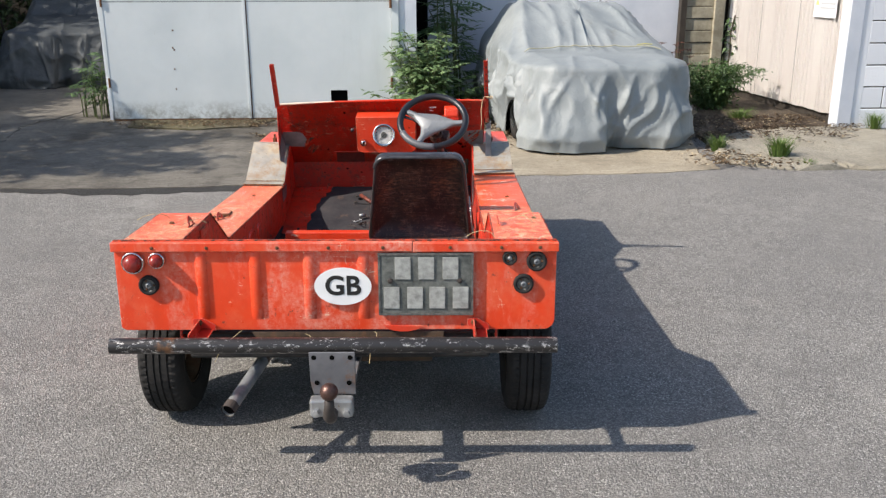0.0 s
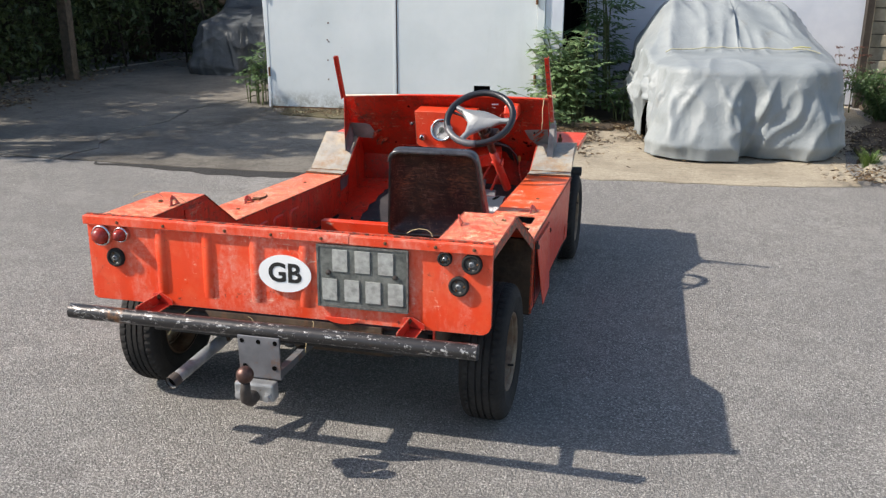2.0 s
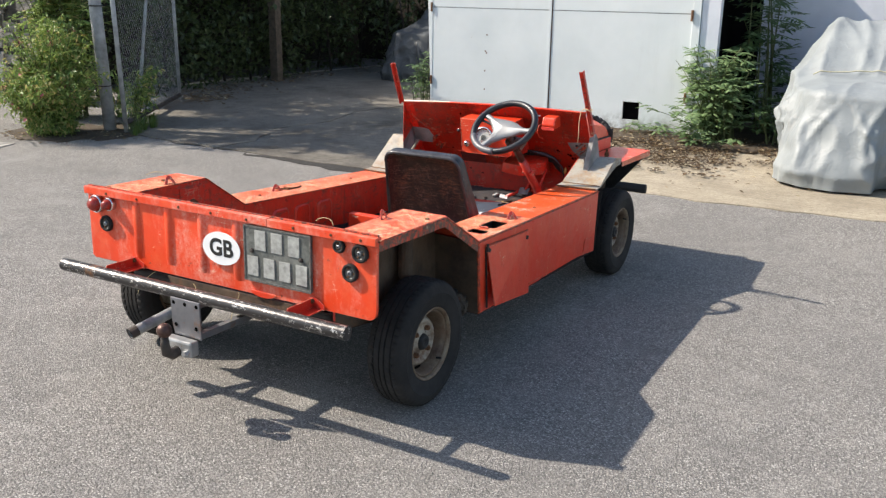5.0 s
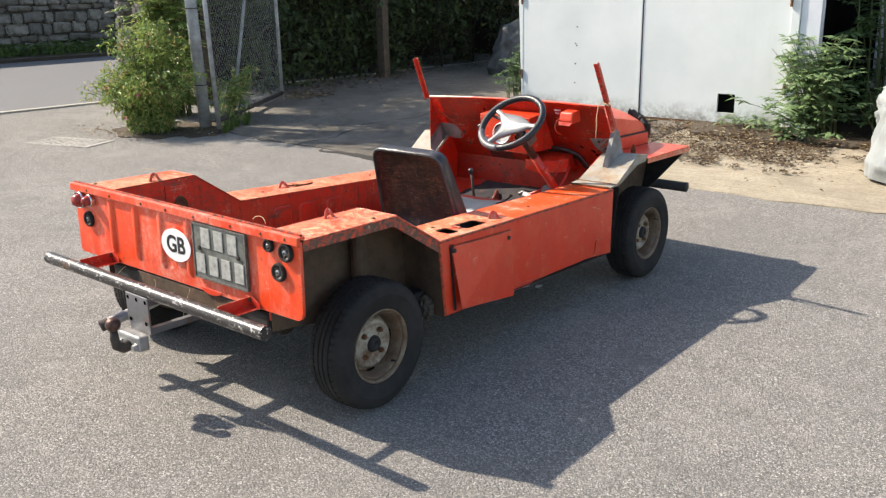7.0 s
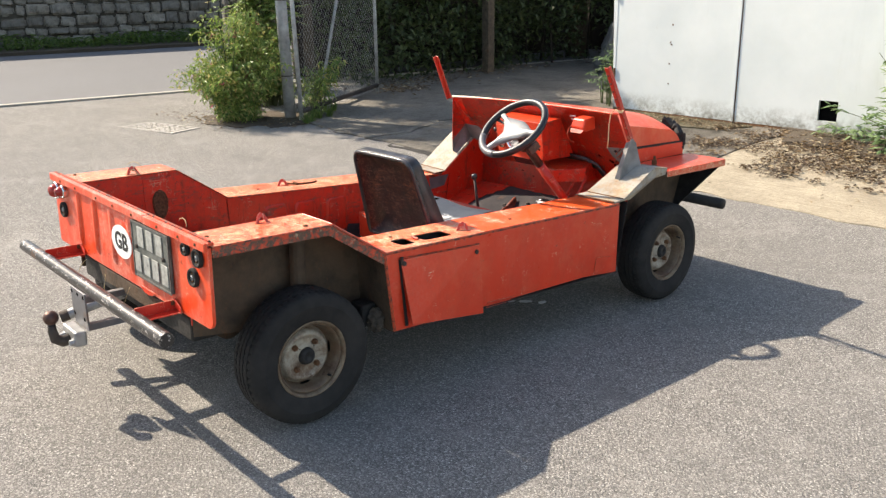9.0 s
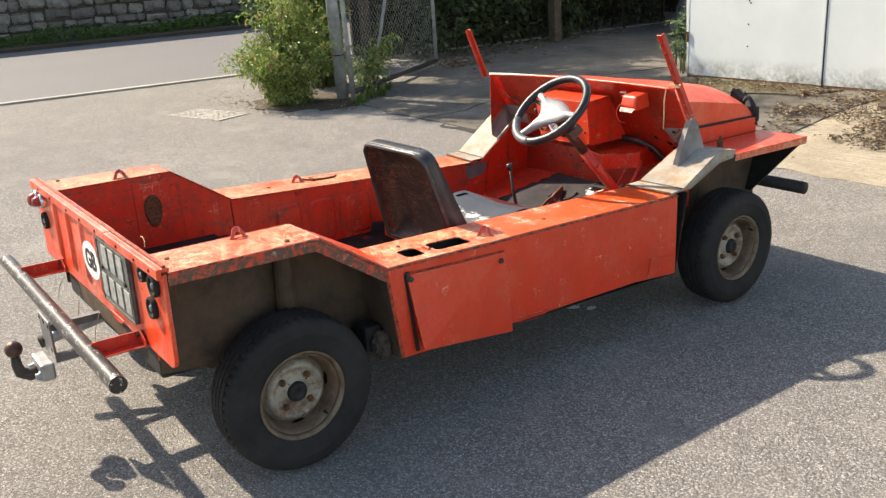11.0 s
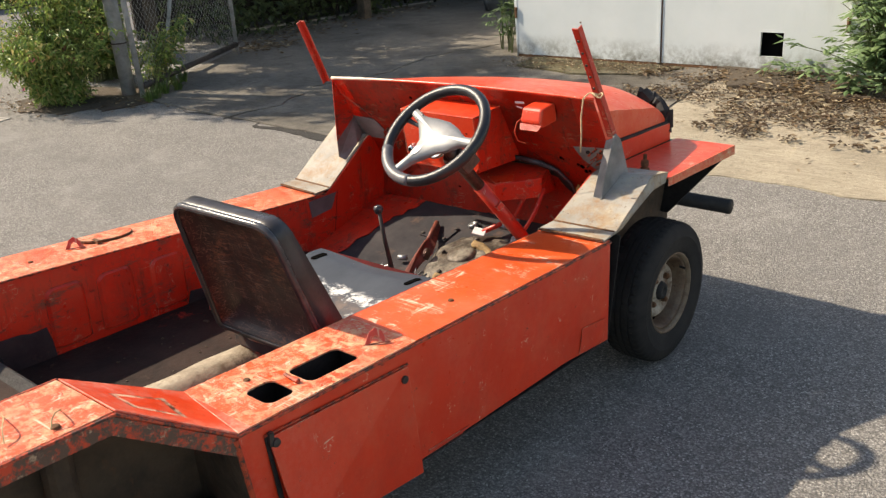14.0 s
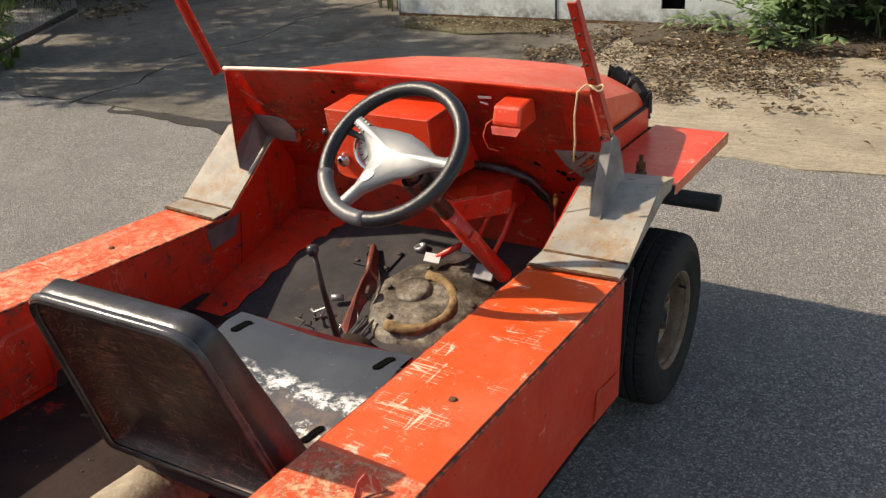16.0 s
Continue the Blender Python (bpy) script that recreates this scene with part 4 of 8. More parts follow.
for x0, x1, dz in ((-0.70, 0.243, 0.0), (0.2435, 0.70, -0.002)):
    bm = bmesh.new()
    box(bm, x0, x1, -0.371, -0.357, 0.703 + dz, 0.733 + dz)
    box(bm, x0, x1, -0.357, -0.335, 0.722 + dz, 0.733 + dz)
    part("rim_strip", bm, TAIL_PAINT, tail, "folded orange rim with rivets", bevel=0.003)
studs("rivet", [along((x, -0.371, 0.716), (0, -1, 0)) for x in (-0.57, -0.40, -0.18, -0.02, 0.15, 0.36, 0.52, 0.64)], [(0, 0.004), (0.004, 0.003), (0.006, 0)], WELD, tail)
bm = box(bmesh.new(), -0.695, 0.695, -0.352, -0.343, 0.722, 0.737)
part("edge_bead", bm, SEAM, tail)
bm = slab(bmesh.new(), [(0.21 + 0.06 * math.cos(a), -0.358, 0.455 + 0.022 * math.sin(a)) for a in np.linspace(math.pi, math.tau, 12)], (0, -0.004, 0))
part("bent_lip", bm, PAINT, tail, bevel=0.0015)

# lamps on the tail
def lamp_bowl(x, z, r, lens):
    top = new("tail_lamp" if lens else "lamp_ring")
    top.parent = car
    m = along((x, -0.356, z), (0, -1, 0))
    if lens:
        part("bezel", lathe(bmesh.new(), [(r, 0), (r, 0.016), (r * 0.93, 0.022), (r * 0.82, 0.02), (r * 0.80, 0)], m, 28), CHROME, top, "tarnished chrome bezel", smooth=True)
        part("lens", lathe(bmesh.new(), [(r * 0.80, 0.008), (r * 0.74, 0.030), (r * 0.5, 0.044), (0, 0.048)], m, 28), RED_LENS, top, "faded red plastic lens", smooth=True)
    else:
        part("rubber_ring", lathe(bmesh.new(), [(r, 0), (r, 0.009), (r * 0.9, 0.014), (r * 0.68, 0.012), (r * 0.60, 0.003)], m, 28), RUBBER, top, "black rubber ring", smooth=True)
        part("bowl", lathe(bmesh.new(), [(r * 0.74, 0.004), (r * 0.5, -0.0035), (r * 0.3, -0.003), (0.0, -0.003)], m @ pose(0, 0, 0.006), 24), LENS_IN, top, "dull empty lamp bowl")
        part("bulb_holder", lathe(bmesh.new(), [(r * 0.28, 0), (r * 0.28, 0.012), (r * 0.16, 0.014), (r * 0.14, 0.006), (0, 0.006)], m, 14), GALV, top)
        studs("screw", [m @ pose(r * 0.52 * math.cos(a * 2.1), r * 0.52 * math.sin(a * 2.1), 0.003) for a in range(3)], [(0, 0.006), (0.0035, 0.005), (0.004, 0)], WELD, top, 6)


lamp_bowl(-0.633, 0.668, 0.036, True)
lamp_bowl(-0.558, 0.676, 0.026, True)
lamp_bowl(-0.592, 0.592, 0.032, False)
lamp_bowl(0.547, 0.679, 0.023, False)
lamp_bowl(0.632, 0.668, 0.032, False)
lamp_bowl(0.592, 0.594, 0.032, False)

# oval country sticker
stick = new("country_sticker")
stick.parent = car
tagged(stick, label="white oval sticker with black capital letters")
slab(bm := bmesh.new(), [(0.021 + 0.0905 * math.cos(a), -0.3665, 0.588 + 0.062 * math.sin(a)) for a in np.linspace(0, math.tau, 48)[:-1]], (0, 0.0025, 0))
part("disc", bm, STICKER, stick)
txt = bpy.data.curves.new("letters", "FONT")
txt.body, txt.size, txt.align_x, txt.align_y, txt.extrude, txt.offset = "GB", 0.088, "CENTER", "CENTER", 0.0006, 0.0022
tob = new("letters_curve", txt)
me = bpy.data.meshes.new_from_object(tob.evaluated_get(bpy.context.evaluated_depsgraph_get()))
bpy.data.objects.remove(tob)
lob = link_mesh("letters", me, INK, stick)
lob.matrix_local = pose(0.021, -0.3672, 0.588, 90, 0, 0)

# number plate, its characters as plain bars
plate = new("number_plate")
plate.parent = car
tagged(plate, label="weathered dark square number plate with grey raised bars")
plate.matrix_local = pose(0.283, -0.356, 0.595, 0, 0, 0)
part("backing", box(bmesh.new(), -0.15, 0.15, -0.012, 0, -0.102, 0.102), PLATE, plate, bevel=0.004)
bm = bmesh.new()
for a in ((-0.15, 0.15, 0.096, 0.103), (-0.15, 0.15, -0.103, -0.096), (-0.15, -0.144, -0.096, 0.096), (0.144, 0.15, -0.096, 0.096)):
    box(bm, a[0], a[1], -0.0145, -0.0125, a[2], a[3])
part("border", bm, LENS_IN, plate)
for x, z, w in ((-0.072, 0.053, 0.05), (0.002, 0.053, 0.05), (0.078, 0.053, 0.05), (-0.108, -0.044, 0.05), (-0.034, -0.044, 0.05), (0.036, -0.044, 0.05), (0.11, -0.044, 0.05)):
    part("bar", box(bmesh.new(), x - w / 2, x + w / 2, -0.0155, -0.0125, z - 0.036, z + 0.036), CHAR, plate, bevel=0.001)
for x in (-0.112, 0.108):
    part("bolt", lathe(bmesh.new(), [(0, 0.008), (0.008, 0.006), (0.009, 0)], along((x, -0.0125, 0.012), (0, -1, 0)), 8), IRON, plate)

# side boxes and wings
for s in (-1, 1):
    zs = sidez(s)
    side = new("side_box")
    side.parent = car
    X = lambda v: s * v
    XI, XO, XB, XW = (FR, 0.724, 0.714, 0.692) if s > 0 else (-FL, 0.718, 0.712, 0.692)
    YW = 1.64
    FALL = FALLS[s]
    zw = zs - FALL * (YW - 0.34)
    TOPL = 0.712
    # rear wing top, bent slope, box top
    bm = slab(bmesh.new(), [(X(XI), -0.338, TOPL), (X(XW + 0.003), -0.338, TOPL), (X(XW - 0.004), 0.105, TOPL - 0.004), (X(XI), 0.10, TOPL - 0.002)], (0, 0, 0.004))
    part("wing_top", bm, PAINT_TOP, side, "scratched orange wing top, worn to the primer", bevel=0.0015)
    bm = slab(bmesh.new(), [(X(XI), 0.102, TOPL - 0.001), (X(XW - 0.004), 0.107, TOPL - 0.003), (X(XO), 0.31, zs), (X(XI), 0.34, zs)], (0, 0.002, 0.004))
    slab(bm, [(X(XO), 0.312, zs), (X(XO), 0.3405, zs), (X(XI), 0.3405, zs)], (0, 0, 0.004))
    part("sloping_top", bm, TAIL_PAINT if s > 0 else PAINT, side, bevel=0.0015)
    bm = bmesh.new()
    if s > 0:
        # two rounded holes through the box top
        holes = [((0.606, 0.412), (0.688, 0.484)), ((0.603, 0.525), (0.683, 0.668))]
        ys_ = [0.34, 0.412, 0.484, 0.525, 0.668, 0.80]
        for y0, y1 in zip(ys_, ys_[1:]):
            hole = [h for h in holes if h[0][1] == y0]
            if hole:
                (hx0, hy0), (hx1, hy1) = hole[0]
                box(bm, XI, hx0, y0, y1, zs, zs + 0.004)
                box(bm, hx1, XO, y0, y1, zs, zs + 0.004)
                for cx, cy, sx, sy in ((hx0, hy0, 1, 1), (hx1, hy0, -1, 1), (hx0, hy1, 1, -1), (hx1, hy1, -1, -1)):
                    r = 0.02
                    pts = [(cx, cy, zs)] + [(cx + sx * r * (1 - math.sin(a)), cy + sy * r * (1 - math.cos(a)), zs) for a in np.linspace(0, math.pi / 2, 6)]
                    slab(bm, pts, (0, 0, 0.004))
            else:
                box(bm, XI, XO, y0, y1, zs, zs + 0.004)
        bmesh.ops.remove_doubles(bm, verts=bm.verts, dist=0.0002)
        tilt(bm, s)
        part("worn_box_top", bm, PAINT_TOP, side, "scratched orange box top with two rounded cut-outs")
        bm = tilt(box(bmesh.new(), XI + 0.001, XO - 0.001, 0.8005, YW - 0.001, zs, zs + 0.0045), s)
        # Base colour pulled towards orange to carry the sun's glare on this top.
        part("box_top", bm, orange_paint("sun_glare_orange_paint", 0.28, 0.55, 0.45, 0.04, (0.82, 0.098, 0.019), smear=0.1), side, "glossier orange box top, base colour shifted for sun glare", bevel=0.0015)
        # Added black tray that keeps the cut-outs dark, in place of inner shade.
        bm = bmesh.new()
        for lim in ((0.590, 0.706, 0.39, 0.69, -0.13, -0.12), (0.590, 0.594, 0.39, 0.69, -0.12, -0.010), (0.702, 0.706, 0.39, 0.69, -0.12, -0.010), (0.594, 0.702, 0.39, 0.394, -0.12, -0.004), (0.594, 0.702, 0.686, 0.69, -0.12, -0.010), (0.594, 0.702, 0.502, 0.507, -0.12, -0.010)):
            box(bm, *lim[:4], zs + lim[4], zs + lim[5])
        part("box_liner", bm, BLACK, side, "black tray added under the cut-outs for the shade inside")
        bm = bmesh.new()
        for i in range(2):
            tube(bm, [(0.62 + i * 0.025, 0.51, zs + 0.006), (0.665, 0.505 + 0.004 * i, zs + 0.006)], 0.004, 6)
        part("hasp", bm, SEAM, side)
    else:
        box(bm, -XO, -XI, 0.34, YW - 0.001, zs, zs + 0.004)
        tilt(bm, s)
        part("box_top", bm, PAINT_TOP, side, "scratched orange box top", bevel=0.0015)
    # edge beads along outer and inner top edges
    bm = tube(bmesh.new(), [(X(XW), -0.335, TOPL), (X(XW), 0.105, TOPL - 0.005), (X(XO + 0.001), 0.31, zs - 0.003), (X(XO + 0.001), YW, zw - 0.003)], 0.004, 6)
    part("outer_bead", bm, SEAM, side, "dark chipped seam")
    bm = tube(bmesh.new(), [(X(XI - 0.001), -0.33, TOPL + 0.001), (X(XI - 0.001), 0.10, TOPL + 0.001), (X(XI - 0.001), 0.34, zs + 0.001), (X(XI - 0.001), YW, zw + 0.001)], 0.003, 6)
    part("inner_bead", bm, SEAM, side)
    # hanging lip of the wing
    bm = slab(bmesh.new(), [(X(XW + 0.002), -0.34, TOPL - 0.002), (X(XW + 0.002), 0.10, TOPL - 0.006), (X(XO + 0.003), 0.305, zs - 0.004), (X(XO + 0.003), 0.30, zs - 0.04), (X(XW + 0.002), 0.092, TOPL - 0.038), (X(XW + 0.002), -0.34, TOPL - 0.034)], (X(-0.004), 0, 0))
    part("wing_lip", bm, LIP, side, bevel=0.001)
    # inner wall
    bm = slab(bmesh.new(), [(X(XI), -0.343, TOPL), (X(XI), 0.10, TOPL), (X(XI), 0.34, zs), (X(XI), YW, zw), (X(XI), 1.663, zw + 0.011), (X(XI), 1.885, 0.667), (X(XI), 1.955, 0.662), (X(XI), 1.975, 0.40), (X(XI), 1.45, 0.262), (X(XI), 0.36, 0.262), (X(XI), 0.30, 0.40), (X(XI), -0.343, 0.40)], (X(0.008), 0, 0))
    inner = part("inner_wall", bm, PAINT_IN, side, "grubby red-orange inner wall", bevel=0.002)
    for y in (0.588, 0.752, 0.935):
        bm = bmesh.new()
        x0, w, z0, z1, d = XI, 0.062, 0.292, zs - 0.055 - FALL * (y - 0.34), 0.007
        ring = [(y + (w - 0.03) * math.copysign(1, math.cos(a)) + 0.03 * math.cos(a), (z1 - 0.03 if math.sin(a) > 0 else z0 + 0.012) + (0.03 if math.sin(a) > 0 else 0.012) * math.sin(a)) for a in np.linspace(0.05, math.tau + 0.05, 25)[:-1]]
        a_ = [bm.verts.new((X(x0), p, q)) for p, q in ring]
        b_ = [bm.verts.new((X(x0 - d), y + (p - y) * 0.82, (z0 + z1) / 2 + (q - (z0 + z1) / 2) * 0.94)) for p, q in ring]
        for i in range(len(ring)):
            j = (i + 1) % len(ring)
            bm.faces.new([a_[i], a_[j], b_[j], b_[i]])
        bm.faces.new(b_)
        part("pressing", bm, PAINT_IN, inner, smooth=False, bevel=0.002)
        part("pressed_edge", tube(bmesh.new(), [(X(x0 - 0.0005), p + 0.003 * noise.noise((p * 30, q * 30, s)), q) for p, q in ring], [0.0003 + 0.0024 * abs(noise.noise((i * 0.8, y * 9, s))) for i in range(len(ring))], 5, True), SEAM, inner)
    bm = slab(bmesh.new(), [(X(XI - 0.001), -0.05, 0.445), (X(XI - 0.001), 0.06, 0.445), (X(XI - 0.001), 0.09, 0.69), (X(XI - 0.001), -0.055, 0.69)], (X(-0.003), 0, 0))
    part("access_plate", bm, PAINT_IN, inner, "screwed-on red access plate", bevel=0.001)
    bm = lathe(bmesh.new(), [(0.035, 0), (0.032, 0.012), (0.022, 0.004), (0, 0.004)], along((X(XI - 0.004), 0.015, 0.61), (-s, 0, 0)), 20)
    for v in bm.verts:
        v.co.z = 0.585 + (v.co.z - 0.61) * (1.5 if v.co.z > 0.61 else 2.3)
    part("rusty_socket", bm, WELD, inner, "tall rust-stained socket", smooth=True)
    # outer wall of the box
    bm = slab(bmesh.new(), [(X(XO), 0.302, zs - 0.002), (X(XB), 0.352, 0.262), (X(XB), 0.80, 0.252), (X(XB), 1.42, 0.246), (X(XB), 1.655, 0.226), (X(XO), YW, zw - 0.002)], (X(-0.006), 0, 0))
    outer = part("outer_wall", bm, PAINT, side, "smooth orange side panel", bevel=0.0015)
    bm = tube(bmesh.new(), [(X(XO + 0.001), 0.303, zs - 0.006), (X(XB + 0.001), 0.353, 0.266)], 0.006, 6)
    part("front_bead", bm, SEAM, side)
    bm = slab(bmesh.new(), [(X(XO - 0.003), 0.30, zs - 0.004), (X(XB - 0.003), 0.345, 0.262), (X(XI), 0.345, 0.262), (X(XI), 0.33, zs - 0.004)], (0, 0.006, 0))
    part("arch_wall", bm, UNDER, side, "dark undersealed arch wall")
    bm = slab(bmesh.new(), [(X(XB), 0.352, 0.262), (X(XI), 0.352, 0.262), (X(XI), 1.655, 0.240), (X(XB), 1.655, 0.228)], (0, 0, -0.004))
    part("box_underside", bm, BLACK, side)
    bm = slab(bmesh.new(), [(X(XB), 1.656, 0.228), (X(XI), 1.656, 0.24), (X(XI), 1.70, zw), (X(XO), 1.70, zw)], (0, -0.004, 0))
    part("box_end", bm, BLACK, side)
    if s > 0:
        flap = slab(bmesh.new(), [(0.7275, 0.372, 0.540), (0.756, 0.405, 0.288), (0.744, 0.60, 0.262), (0.732, 0.788, 0.236), (0.7285, 0.775, 0.40), (0.7275, 0.760, 0.525)], (0.004, 0, 0))
        fl = part("access_flap", flap, PAINT, side, "loose orange steel flap, sprung at its lower corner", bevel=0.001)
        for y, z in ((0.385, 0.525), (0.745, 0.50)):
            part("bolt", lathe(bmesh.new(), [(0, 0.009), (0.009, 0.007), (0.01, 0)], along((0.7315, y, z), (1, 0, 0)), 8), IRON, fl)
        part("latch", box(bmesh.new(), 0.726, 0.735, 0.372, 0.382, 0.52, 0.55), IRON, fl)
        part("hinge_strip", tube(bmesh.new(), [(0.7262, 0.366, 0.545), (0.7262, 0.57, 0.535), (0.7262, 0.765, 0.528)], 0.0025, 6), SEAM, side)
        # Shade behind the flap, laid on the wall as a black strip.
        part("flap_gap_shade", slab(bmesh.new(), [(0.7242, 0.366, 0.54), (0.7242, 0.374, 0.54), (0.722, 0.412, 0.275), (0.722, 0.398, 0.275)], (0.002, 0, 0)), BLACK, side, "black strip on the wall for the shade behind the sprung flap")
        bm = slab(bmesh.new(), [(0.716, 1.49, 0.246), (0.716, 1.62, 0.236), (0.7185, 1.625, 0.31), (0.719, 1.50, 0.325)], (0.002, 0, 0))
        part("sill_patch", bm, PAINT, outer)
        part("sill_fold", slab(bmesh.new(), [(0.7155, 0.83, 0.268), (0.7165, 0.98, 0.262), (0.705, 0.95, 0.238), (0.705, 0.83, 0.24)], (0.003, 0, 0)), PAINT, outer)
    # grey welded repair ramp up to the front wing
    zt = 0.672
    bm = bmesh.new()
    RO = 0.718
    A = [(X(XI + 0.002), 1.585, zw + 0.009), (X(XO + 0.002), 1.60, zw + 0.009)]
    B = [(X(XI + 0.004), 1.665, zw + 0.012), (X(RO + 0.002), 1.675, zw + 0.012)]
    C = [(X(XI + 0.01), 1.885, 0.666), (X(RO - 0.006), 1.905, 0.680)]
    D = [(X(0.50), 1.985, 0.664), (X(0.715), 2.0, 0.668)]
    for p, q in ((A, B), (B, C), (C, D)):
        slab(bm, [p[0], p[1], q[1], q[0]], (0, -0.001, 0.005))
    bmesh.ops.remove_doubles(bm, verts=bm.verts, dist=0.0005)
    ramp = part("repair_ramp", bm, PRIMER, side, "grey primed steel repair patch with rusty welds")
    for p, q in ((A, B), (B, C)):
        pts = [Vector(p[0]).lerp(Vector(p[1]), f) + Vector((0, 0.004 * noise.noise((f * 20, s, 1)), 0.005)) for f in np.linspace(0.02, 0.98, 22)]
        part("weld_seam", tube(bmesh.new(), pts, [0.004 + 0.002 * abs(noise.noise((i * 1.7, s, 0))) for i in range(22)], 6), WELD, ramp)
        bm = slab(bmesh.new(), [(X(RO - 0.02), 1.75, zw), A[1], B[1], C[1], D[1], (X(0.712), 1.995, 0.64), (X(RO - 0.012), 1.915, 0.63)], (X(-0.004), 0, 0))
    part("ramp_edge", bm, PRIMER, ramp)
    # front wing
    bm = slab(bmesh.new(), [(X(0.50), 1.975, 0.651), (X(0.722), 1.995, 0.651), (X(0.722), 2.487, 0.651), (X(0.50), 2.487, 0.651)], (0, 0, 0.005))
    fw = part("front_wing", bm, PAINT, side, "flat orange front wing", bevel=0.002)
    bm = slab(bmesh.new(), [(X(0.719), 1.995, 0.656), (X(0.719), 2.49, 0.656), (X(0.719), 2.49, 0.622), (X(0.719), 1.995, 0.628)], (X(0.004), 0, 0))
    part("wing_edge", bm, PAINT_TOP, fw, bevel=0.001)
    bm = slab(bmesh.new(), [(X(0.50), 1.99, 0.64), (X(0.71), 1.99, 0.64), (X(0.71), 2.47, 0.64), (X(0.50), 2.47, 0.64)], (0, 0, 0.004))
    part("wing_underside", bm, BLACK, fw)
    part("wing_bolt", lathe(bmesh.new(), [(0, 0.052), (0.006, 0.05), (0.006, 0.03), (0.012, 0.03), (0.013, 0.012), (0.008, 0.01), (0.016, 0.004), (0.016, 0)], pose(X(0.617), 2.03, 0.66), 10), WELD, fw)
    # inner arch of the front wheel
    bm = box(bmesh.new(), min(X(0.47), X(0.49)), max(X(0.47), X(0.49)), 1.985, 2.46, 0.28, 0.651)
    part("inner_arch", bm, UNDER, side)
    # rear wheel arch: inner face and damper
    bm = slab(bmesh.new(), [(X(XI + 0.0085), -0.34, 0.36), (X(XI + 0.0085), 0.352, 0.27), (X(XI + 0.0085), 0.352, zs - 0.012), (X(XI + 0.0085), 0.10, 0.705), (X(XI + 0.0085), -0.34, 0.705)], (X(0.002), 0, 0))
    part("arch_lining", bm, UNDER, side, "khaki-brown dirty arch lining")
    bm = tube(bmesh.new(), [(X(XI + 0.045), 0.05, 0.30), (X(XI + 0.045), 0.05, 0.47)], 0.022, 14)
    tube(bm, [(X(XI + 0.045), 0.05, 0.47), (X(XI + 0.045), 0.05, 0.70)], 0.029, 14)
    part("damper", bm, UNDER, side, "dirty telescopic damper")
    bm = tube(bmesh.new(), [(X(0.60), 0.02, 0.235), (X(0.56), 0.2, 0.27), (X(0.50), 0.38, 0.30)], [0.03, 0.04, 0.035], 10)
    part("trailing_arm", bm, BLACK, side)
    bm = bmesh.new()
    bmesh.ops.create_icosphere(bm, subdivisions=3, radius=1.0)
    for v in bm.verts:
        d = v.co.normalized()
        k_ = 1 + 0.45 * noise.noise(d * 2.6) + 0.2 * noise.noise(d * 7)
        v.co = Vector((X(0.645) + d.x * 0.028 * k_, 0.318 + d.y * 0.034 * k_, 0.295 + d.z * 0.045 * k_))
    part("torn_lining", bm, simple("matted_felt", (0.07, 0.056, 0.044), 0.9, 0, 0.5, 60, 0.006), side, "matted torn scrap of felt lining")
    bm = box(bmesh.new(), min(X(0.55), X(0.63)), max(X(0.55), X(0.63)), 0.27, 0.335, 0.27, 0.36)
    part("arm_pivot", bm, BLACK, side, bevel=0.012)
    # windscreen post and its gusset
    top_p = Vector((0.578, 1.685, 1.143)) if s > 0 else Vector((-0.549, 1.633, 1.133))
    foot = Vector((X(0.600), 1.868, 0.78))
    if s < 0:
        foot = Vector((-0.545, 1.738, 0.885))
    GX = 0.602 if s > 0 else 0.577
    post = new("screen_post")
    post.parent = car
    tagged(post, label="red angle-iron windscreen post leaning back")
    d = (top_p - foot).normalized()
    sx = Vector((s, 0, 0))
    yx = d.cross(sx).normalized()
    for o0, o1, th in ((sx * 0.0, sx * -0.022, yx * 0.004), (sx * 0.0, yx * 0.022, sx * -0.004)):
        bm = bmesh.new()
        f0 = foot + d * 0.02
        a = [f0, f0 + o1, top_p + o1, top_p]
        slab(bm, a, th)
        part("flange", bm, RED_PAINT, post, bevel=0.001)
    studs("rivet", [along(foot.lerp(top_p, 0.5 + i * 0.1) + sx * -0.011 + yx * -0.001, -yx) for i in range(5)], [(0, 0.003), (0.004, 0.002), (0.005, 0)], IRON, post, 6)
    if s < 0:
        bm = slab(bmesh.new(), [(-XI + 0.001, 1.56, 0.42), (-XI + 0.001, 1.66, 0.43), (-XI + 0.001, 1.69, zw - 0.004), (-XI + 0.001, 1.55, zw - 0.01)], (0.002, 0, 0))
        part("bare_patch", bm, BARE, side, "bare grey repair patch")
        continue
    bm = slab(bmesh.new(), [(X(GX + 0.004), 1.770, 0.603), (X(GX + 0.006), 1.85, 0.645), (X(GX + 0.004), 1.935, 0.672), (X(GX + 0.003), 1.885, 0.79), (X(GX), 1.86, 0.812), (X(GX), 1.845, 0.80), (X(GX + 0.002), 1.79, 0.68)], (X(0.005), 0, 0))
    part("gusset", bm, FILLER, post, "bare grey triangular gusset", bevel=0.001)
    bm = slab(bmesh.new(), [(X(GX - 0.026), 1.772, 0.598), (X(GX + 0.004), 1.770, 0.603), (X(GX), 1.845, 0.80), (X(GX - 0.022), 1.845, 0.79)], (0, 0.004, 0))
    part("gusset", bm, FILLER, post, bevel=0.001)
